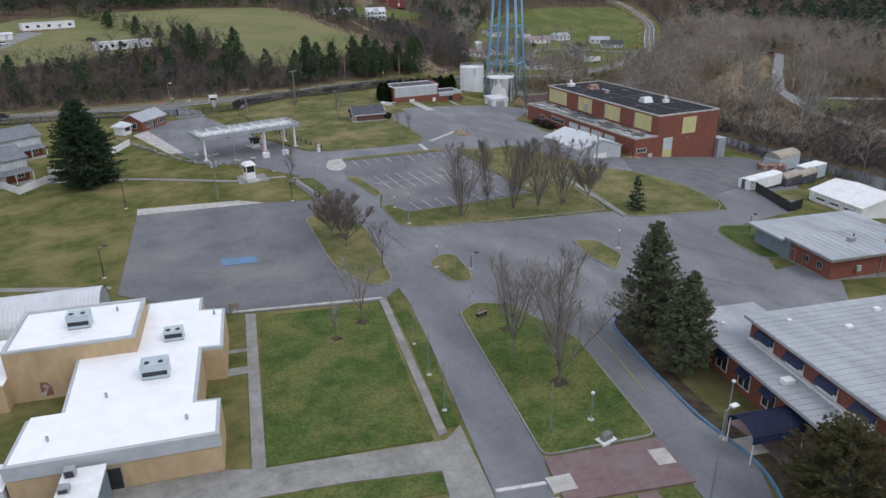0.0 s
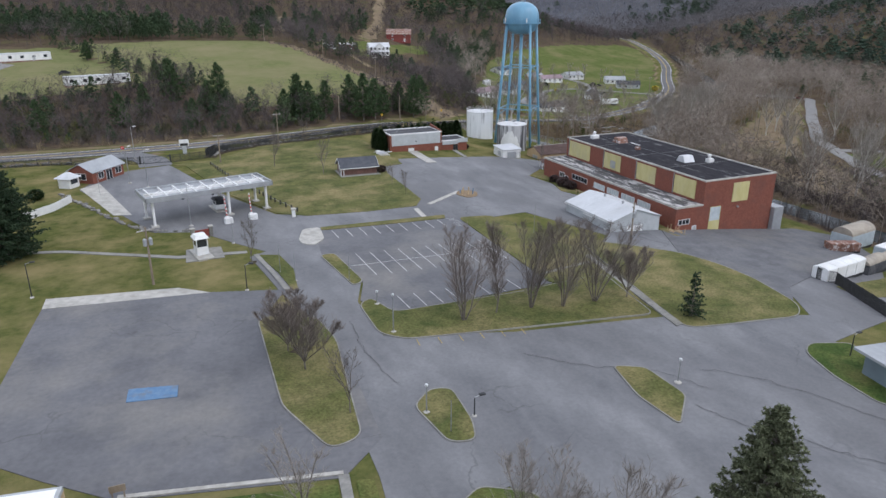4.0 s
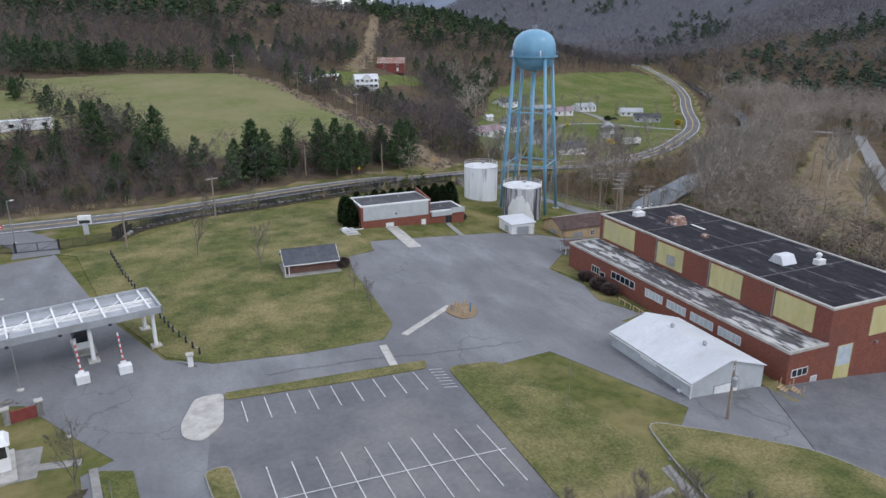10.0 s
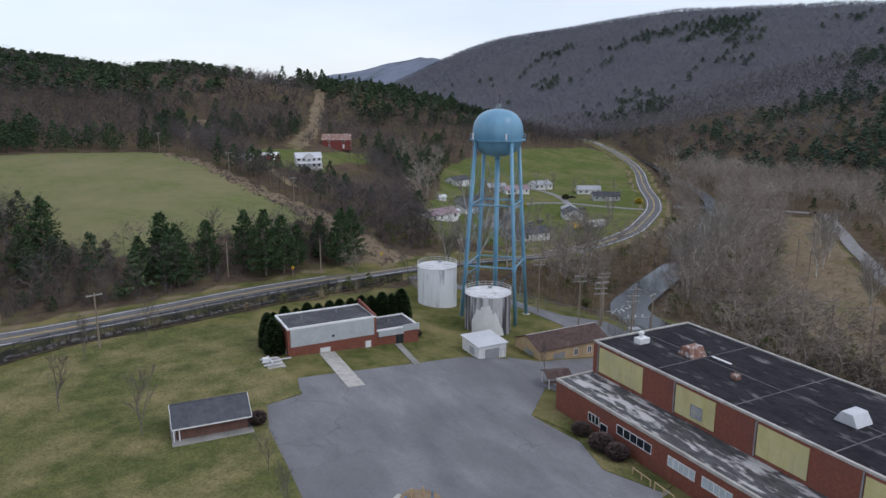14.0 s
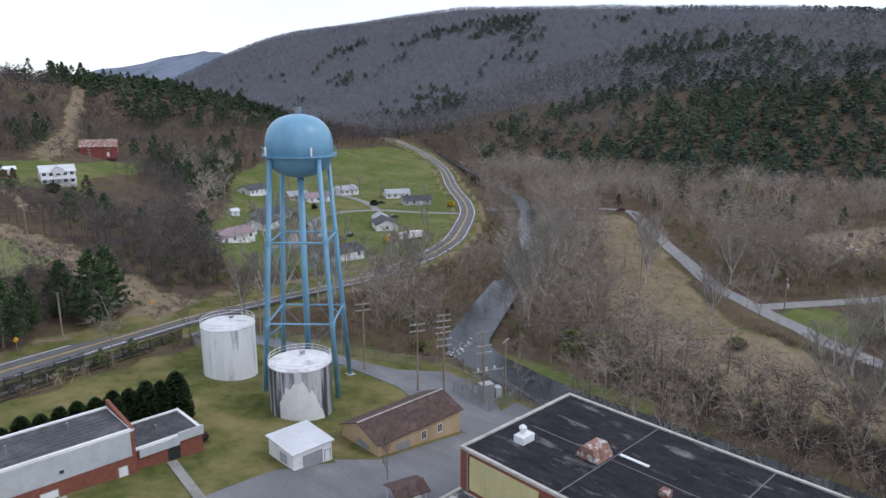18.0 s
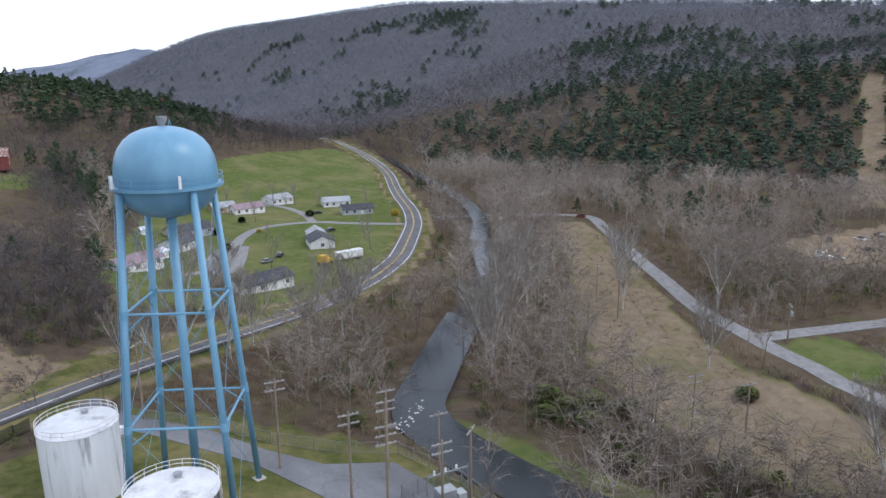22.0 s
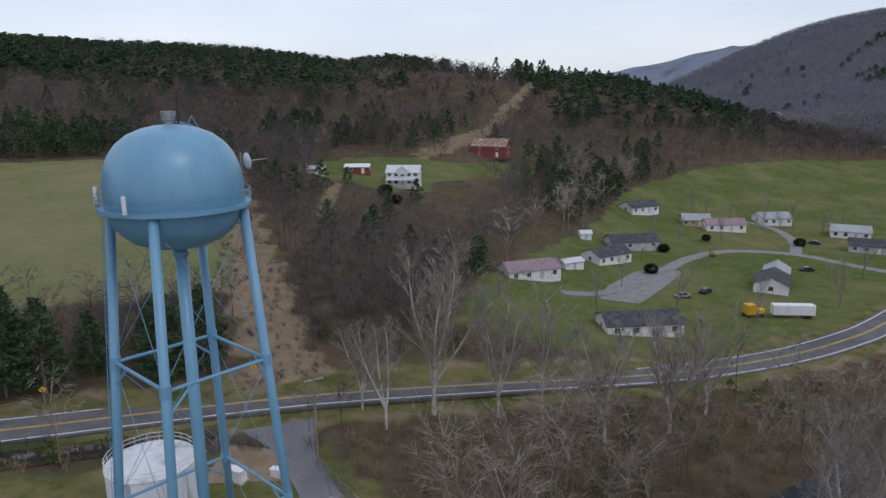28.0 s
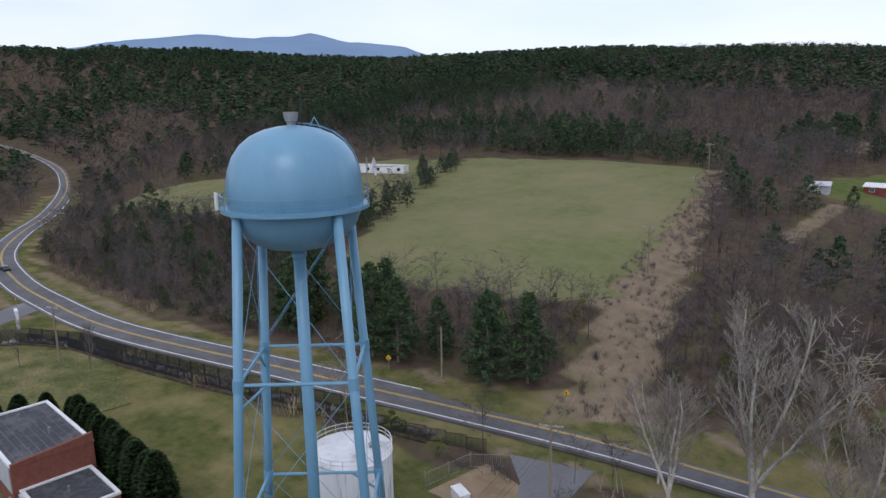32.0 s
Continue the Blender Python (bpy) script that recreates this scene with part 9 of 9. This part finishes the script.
panel_fence("mesh_fence", [(152.4, 213.4), (161, 214.6), (162.4, 222.6), (154.4, 223.8), (152.4, 213.4)], 2.2, STEEL, "galvanised mesh fence round the substation", 2.4, 0.22)
panel_fence("mesh_fence", [(141.4, 267.4), (147.8, 258), (151.4, 248.6), (156.6, 240), (163.6, 233.6), (164.4, 222), (159, 207)], 2.0, STEEL, "galvanised mesh fence above the river bank", 2.6, 0.25)
panel_fence("mesh_fence", [(126.6, 262.4), (127.4, 270), (130.6, 273)], 2.0, STEEL, "galvanised mesh fence beside a white cabinet", 2.6, 0.25)
for gx, gy, gw, gd, gh, gl in ((131.4, 263.6, 2.6, 1.3, 1.5, "low white equipment cabinet on gravel"), (136.2, 265, 1.2, 0.9, 1.1, "small grey equipment cabinet on gravel"), (151.6, 202.4, 5.6, 4.0, 2.7, "large white outdoor chiller cabinet")):
    eq = thing("equipment_cabinet", gx, gy, gl, "cabinet", "outdoor cabinets", -20)
    part("casing", bevelled(boxes((-gw / 2, gw / 2, -gd / 2, gd / 2, 0, gh)), 0.05), WHITE, eq)
    part("lid", boxes((-gw / 2 - 0.06, gw / 2 + 0.06, -gd / 2 - 0.06, gd / 2 + 0.06, gh, gh + 0.1)), WHITE, eq)
    if gw > 5:
        for k in range(4):
            part("vent_hood", bevelled(boxes((-2.2 + 1.15 * k, -1.3 + 1.15 * k, -0.5 + 0.5 * (k % 2), 0.7 + 0.5 * (k % 2), gh + 0.1, gh + 0.4)), 0.05), WHITE, eq)
    part("plinth", boxes((-gw / 2 - 0.2, gw / 2 + 0.2, -gd / 2 - 0.2, gd / 2 + 0.2, -0.4, 0.02)), CONCRETE, eq)
sheet("gravel_yard", [(127.4, 262), (137, 264), (139, 268), (134, 271.6), (128.4, 272)], DIRT, 0.09, "bare tan gravel beside the drive", "ground")


# ---- shrubs ----
def shrub(name, seed, r, h, label, mat, n=900, leaf=0.16, cone=0.0):
    rng = random.Random(seed)
    verts, faces = [], []
    for i in range(n):
        a, f = rng.random() * 6.28, rng.random()
        z = h * f
        rr = r * (math.sqrt(max(0.0, 1 - (2 * f - 1) ** 2)) * (1 - cone) + cone * (1 - f) ** 0.6) * rng.uniform(0.72, 1.06)
        c = Vector((math.cos(a) * rr, math.sin(a) * rr, z))
        o = Vector((math.cos(a), math.sin(a), rng.uniform(-0.2, 0.9))).normalized()
        s = Vector((-math.sin(a), math.cos(a), rng.uniform(-0.5, 0.5))).normalized()
        k = len(verts)
        q = leaf * rng.uniform(0.7, 1.4)
        verts += [tuple(c - s * q), tuple(c + o * q * 1.3), tuple(c + s * q), tuple(c - o * q)]
        faces.append((k, k + 1, k + 2, k + 3))
    t = tagged(new(name), label, "shrub")
    mesh_object("foliage", verts, faces, mat).parent = t
    v, f = sticks([(Vector((0, 0, -0.2)), Vector((0, 0, h * 0.8)), 0.07, 0.03, 0)], lambda lev: 5)
    mesh_object("stem", v, f, BARK).parent = t
    return t


arbor = [shrub("arborvitae", 300 + i, 1.8, 5.6, "dense dark green arborvitae in a hedge row", HEDGE_LEAF, 3400, 0.17, 0.72) for i in range(3)]
spots = [(0, 81.4, 227.2, 1.15), (1, 81.2, 230.4, 1.1), (2, 81.8, 233.6, 1.0)] + [(k % 3, 83.6 + 2.2 * k, 236.2 + 0.25 * math.sin(k * 2.3), 0.85 + 0.03 * k + 0.14 * math.sin(k * 1.7) ** 2) for k in range(13)]
plant_all(arbor, spots, "hedge row")
red_bush = shrub("round_shrub", 320, 1.5, 2.2, "rounded leafless dark red shrub", DARK_TWIG, 1500, 0.13)
plant_all([red_bush], [(0, 113.2, 181.2, 0.9), (0, 112.9, 176.6, 1.1), (0, 113.2, 173.8, 1.0), (0, 72.6, 201.2, 0.85), (0, 109.8, 228.2, 0.6)], "rounded shrubs")
green_bush = shrub("round_shrub", 321, 1.4, 2.0, "rounded dark evergreen shrub", HEDGE_LEAF, 900, 0.16)
plant_all([green_bush], [(0, 145, 424, 1.8), (0, 149, 418, 1.4), (0, -2, 53.4, 0.8), (0, -7.5, 206, 1.2), (0, 242, 416, 1.4), (0, 228, 388, 1.5), (0, 266, 437, 1.2), (0, 300, 432, 1.5)], "rounded shrubs")
thicket = shrub("honeysuckle_thicket", 323, 2.6, 3.2, "dense green honeysuckle thicket on the river bank", THICKET_LEAF, 1500, 0.22)
plant_all([thicket], [(0, 196, 224, 1.0), (0, 199.5, 220.5, 1.2), (0, 194, 218.5, 0.9), (0, 203, 224, 0.9), (0, 191.6, 226, 0.8), (0, 198, 230, 1.0), (0, 204.5, 216.5, 0.8), (0, 186, 207, 0.7), (0, 166, 246, 0.6), (0, 224, 203, 0.8)], "bank thickets")
junk = thing("scrap_heap", 356, 222, "pale heap of scrap and rubble in a clearing", "scrap heap")
jrng = random.Random(8)
for k in range(14):
    jx, jy, js = jrng.uniform(-7, 7), jrng.uniform(-4, 4), jrng.uniform(0.5, 1.3)
    part("scrap", bevelled(boxes((jx - js, jx + js, jy - js * 0.6, jy + js * 0.6, -0.3, js * 0.9)), 0.08), WHITE if k % 3 else GREY_METAL, junk).rotation_euler = (0, 0, jrng.random())
sheet("scrapyard_ground", [(342, 216), (352, 228), (372, 233), (400, 222), (398, 208), (360, 205)], DIRT, 0.2, "bare tan earth of the scrapyard clearing", "ground")
for jx, jy, jr in ((380, 226, 20), (390, 218, 60), (372, 212, 100), (402, 214, 40)):
    car(jx, jy, jr, DARK_METAL if jr != 60 else WHITE, "old vehicle standing in the scrapyard clearing")
gold = shrub("forsythia", 322, 1.8, 2.6, "rounded bright yellow flowering forsythia", FORSYTHIA, 900, 0.18)
plant_all([gold], [(0, 328.5, 403, 1.2), (0, 257, 410, 0.6)], "forsythias")
for mx, my, mr in ((41, 57.2, 1.5), (41.6, 70.4, 1.2), (25.4, 80.4, 1.2), (21, 77.6, 0.9), (31, 147, 1.2), (31.6, 112, 1.6), (35.3, 50, 0.8), (29.4, 72.2, 0.5), (40.4, 75.2, 1.0)):
    sheet("mulch_ring", [(mx + mr * (0.7 + 0.2 * math.sin(k * 2.3 + mx)) * math.cos(k * 0.524), my + mr * (0.7 + 0.2 * math.sin(k * 2.3 + mx)) * math.sin(k * 0.524)) for k in range(12)], MULCH, 0.22 if mx > 38 or mx in (31.6,) else 0.13, "bare mulch ring round a trunk", "mulch", skirt=0)

# ---- yard clutter ----
def container(x, y, w, d, h, rz, mat, label, bays, arch=0.0, lid=None):
    """A ribbed steel box on skids; arch lifts its roof into a vault along its length."""
    ct = thing("storage_container", x, y, label, "container", "yard containers", rz)
    for k in range(bays):
        x0, x1 = -w / 2 + w * k / bays + 0.06, -w / 2 + w * (k + 1) / bays - 0.06
        part("bay", bevelled(boxes((x0, x1, -d / 2, d / 2, 0.25, h)), 0.1), mat, ct)
        part("rib", boxes((x0 - 0.08, x0 + 0.08, -d / 2 - 0.06, d / 2 + 0.06, 0.2, h + 0.05)), mat, ct)
        if arch:
            bm = bmesh.new()
            rings = [[bm.verts.new((xx, -d / 2 * math.cos(math.pi * q / 10), h - 0.02 + arch * math.sin(math.pi * q / 10))) for q in range(11)] for xx in (x0, x1)]
            for q in range(10):
                bm.faces.new((rings[0][q], rings[1][q], rings[1][q + 1], rings[0][q + 1]))
            for r in rings:
                bm.faces.new(r)
            bmesh.ops.recalc_face_normals(bm, faces=bm.faces)
            part("vault", bm, lid or mat, ct)
        elif lid:
            part("lid", bevelled(boxes((x0, x1, -d / 2, d / 2, h, h + 0.25)), 0.08), lid, ct)
    for sy in (-d / 2 + 0.3, d / 2 - 0.3):
        part("skid", boxes((-w / 2, w / 2, sy - 0.12, sy + 0.12, -0.4, 0.25)), DARK_METAL, ct)
    return ct


container(127.4, 109.0, 11.6, 2.8, 2.7, 7.5, WHITE, "long white ribbed tank container on skids", 4, 0.35)
container(138.0, 110.6, 7.0, 2.8, 2.2, 11, SHINGLE, "dark grey covered roll-off container", 1, 0.9, CANVAS)
container(145.4, 112.4, 7.0, 2.8, 2.2, 11, SHINGLE, "dark grey covered roll-off container", 1, 0.9, CANVAS)
container(151.4, 115.6, 8.4, 3.0, 3.4, 8, DUCT_BLUE, "pale blue storage box with white lid", 2, 0, WHITE)
container(152.8, 125.4, 9.0, 4.4, 3.4, 9, DUCT_BLUE, "tall grey cargo body with rounded tan roof", 1, 1.5, CANVAS)
container(146.0, 122.4, 6.4, 2.4, 1.9, -22, RUST, "rusty brown open scrap container", 3)
panel_fence("mesh_fence", [(121.4, 108.6), (122.6, 105.8), (116.7, 92.1), (121.4, 92.9)], 2.2, DARK_METAL, "dark screened mesh fence round the container yard", 2.4, 0.07)
sheet("verge_yard", [(121.4, 104.6), (135, 106.4), (147, 109.4), (143, 101), (131, 98.6), (121, 99.6)], GRASS, 0.16, "strip of grass beside the containers", "lawn")
porch = thing("covered_porch", 121.4, 198.4, "small open shelter with brown roof on white posts", "shelter", rz=-15)
part("roof", gable(bmesh.new(), -2.0, 2.0, -1.8, 1.8, 2.3, 2.9, True, 0.1, 0.2), BROWN_ROOF, porch)
for sx in (-1.8, 1.8):
    for sy in (-1.6, 1.6):
        part("post", boxes((sx - 0.07, sx + 0.07, sy - 0.07, sy + 0.07, -0.3, 2.35)), WHITE, porch)
part("floor", boxes((-2.2, 2.2, -2.0, 2.0, -0.4, 0.08)), CONCRETE, porch)
part("bench", bevelled(boxes((-1.5, 1.5, 0.9, 1.4, 0.08, 0.5)), 0.03), WOOD, porch)
planter = thing("timber_posts", 84.4, 173.6, "cluster of short timber posts round a dry planting bed", "posts")
prng = random.Random(12)
for k in range(7):
    a = 0.9 * k
    part("post", boxes((1.6 * math.cos(a) - 0.09, 1.6 * math.cos(a) + 0.09, 1.4 * math.sin(a) - 0.09, 1.4 * math.sin(a) + 0.09, -0.2, 1.0 + 0.5 * prng.random())), TAN if k % 3 else LINE_BLUE, planter)
for wy in (164.4, 168.2):
    rl = thing("timber_rail", 112.2, wy, "pale timber handrail beside a ramp", "handrail", "handrails", 88)
    for k in range(3):
        part("post", boxes((-1.6 + 1.6 * k - 0.06, -1.6 + 1.6 * k + 0.06, -0.06, 0.06, -0.3, 1.0)), TAN, rl)
    part("rail", boxes((-1.7, 1.7, -0.05, 0.05, 0.95, 1.05)), TAN, rl)
for tx_, ty_ in ((114.2, 136.4), (115.6, 135.6)):
    st = thing("timber_steps", tx_, ty_, "pale timber steps and handrail on the bank", "steps", "timber steps", 20)
    for k in range(4):
        part("tread", boxes((-0.6, 0.6, 0.35 * k, 0.35 * k + 0.32, 0.15 * k, 0.15 * k + 0.06)), TAN, st)
    for sx in (-0.65, 0.65):
        part("stringer", boxes((sx - 0.04, sx + 0.04, 0, 1.5, -0.2, 0.1), (sx - 0.05, sx + 0.05, 0.0, 0.1, 0, 1.0), (sx - 0.05, sx + 0.05, 1.4, 1.5, 0.4, 1.5)), TAN, st)
sheet("verge_annex", [(110.4, 188.6), (115.2, 189.6), (115.2, 166), (112.8, 165), (109.4, 172), (112.4, 182)], GRASS, 0.16, "narrow grass verge by the annex wall", "lawn")
sheet("verge_annex", [(112.2, 139.4), (115.4, 139.4), (115.4, 134.6), (112.6, 134)], GRASS, 0.16, "grass bank at the annex corner", "lawn")
pad = thing("equipment_pad", 79.6, 222.4, "concrete pad with low grey pipework", "pad")
part("slab", boxes((-2, 2, -2.4, 2.4, -0.3, 0.15)), CONCRETE, pad)
part("pipework", tubes([((-1.5, -1.5, 0.5), (1.5, -1.5, 0.5), 0.14), ((-1.5, 0, 0.5), (1.5, 0, 0.5), 0.14), ((-1.5, 1.5, 0.5), (1.5, 1.5, 0.5), 0.14), ((0, -2, 0.7), (0, 2, 0.7), 0.18), ((1.5, 0.5, 0.4), (3.6, 0.5, 0.4), 0.12)], 8), PALE_METAL, pad)
part("cabinet", bevelled(boxes((-1.2, -0.2, 0.3, 1.2, 0.15, 1.0)), 0.04), WHITE, pad)
blue_kerb = smooth_line([(60, 69), (55, 66), (53.2, 60), (51.8, 53), (50.7, 46), (50.4, 38), (48.4, 33), (45, 28)], 1.5)
ribbon("kerb_mulch", blue_kerb, 0.15, 2.0, MULCH, 0.2, label="dark mulch strip behind the painted kerb", category="mulch")
ribbon("kerb_blue", blue_kerb, -0.1, 0.1, LINE_BLUE, 0.3, label="faded blue painted kerb along the office drive", category="kerb", thick=0.35)
ribbon("drive_line", smooth_line([(51.4, 66), (50, 58), (48.6, 52)], 2), -0.06, 0.06, LINE_YELLOW, 0.145, label="worn yellow line on the office drive", category="road marking")
stone = thing("stone_marker", 39.6, 46.6, "low stone monument on a white base", "monument", rz=10)
part("base", boxes((-0.9, 0.9, -0.6, 0.6, -0.1, 0.3)), WHITE, stone)
part("stone", bevelled(boxes((-0.6, 0.6, -0.35, 0.35, 0.3, 1.0)), 0.08), ROCK, stone)
bench = thing("garden_bench", 40.4, 75.2, "dark timber bench facing the road", "bench", rz=15)
part("seat", boxes((-0.8, 0.8, -0.22, 0.22, 0.62, 0.68)), WOOD, bench)
part("backrest", boxes((-0.8, 0.8, 0.2, 0.26, 0.7, 1.1)), WOOD, bench)
for sx in (-0.7, 0.7):
    part("leg", boxes((sx - 0.05, sx + 0.05, -0.2, 0.2, 0.1, 0.62)), DARK_METAL, bench)
sheet("pavement_pad_small", [(31.2, 44.4), (33.6, 44), (33.2, 42), (30.9, 42.4)], CONCRETE, 0.222, "pale concrete ramp pad", "pavement")
sheet("pavement_pad_small", [(42.2, 43.6), (44, 43.2), (43.6, 41), (41.8, 41.4)], CONCRETE, 0.222, "pale concrete ramp pad", "pavement")
sheet("pavement_pad_small", [(50.8, 41.4), (53, 41), (52.6, 38.4), (50.6, 38.8)], CONCRETE, 0.222, "pale concrete ramp pad", "pavement")
sheet("pavement_brick_entry", [(50.9, 45), (57.6, 44), (57, 36), (50.7, 37)], PAVER, 0.12, "red brick paved entrance", "pavement")
log = thing("information_stand", 10.3, 90.4, "small timber information stand by the lot", "stand")
part("board", boxes((-0.7, 0.7, -0.05, 0.05, 0.9, 1.6)), WOOD, log)
for sx in (-0.5, 0.5):
    part("leg", boxes((sx - 0.06, sx + 0.06, -0.06, 0.06, -0.2, 1.0)), WOOD, log)
bridge = thing("road_bridge", 346, 368.5, "low concrete road bridge over the river", "bridge", rz=-40)
part("deck", boxes((-18, 18, -3.2, 3.2, -0.7, 0.25)), CONCRETE_OLD, bridge)
for sy in (-3.1, 3.1):
    part("rail", boxes((-18, 18, sy - 0.12, sy + 0.12, 0.9, 1.1)), STEEL, bridge)
    part("posts", boxes(*[(-17.5 + 2.5 * k - 0.08, -17.5 + 2.5 * k + 0.08, sy - 0.08, sy + 0.08, 0.2, 0.95) for k in range(15)]), STEEL, bridge)
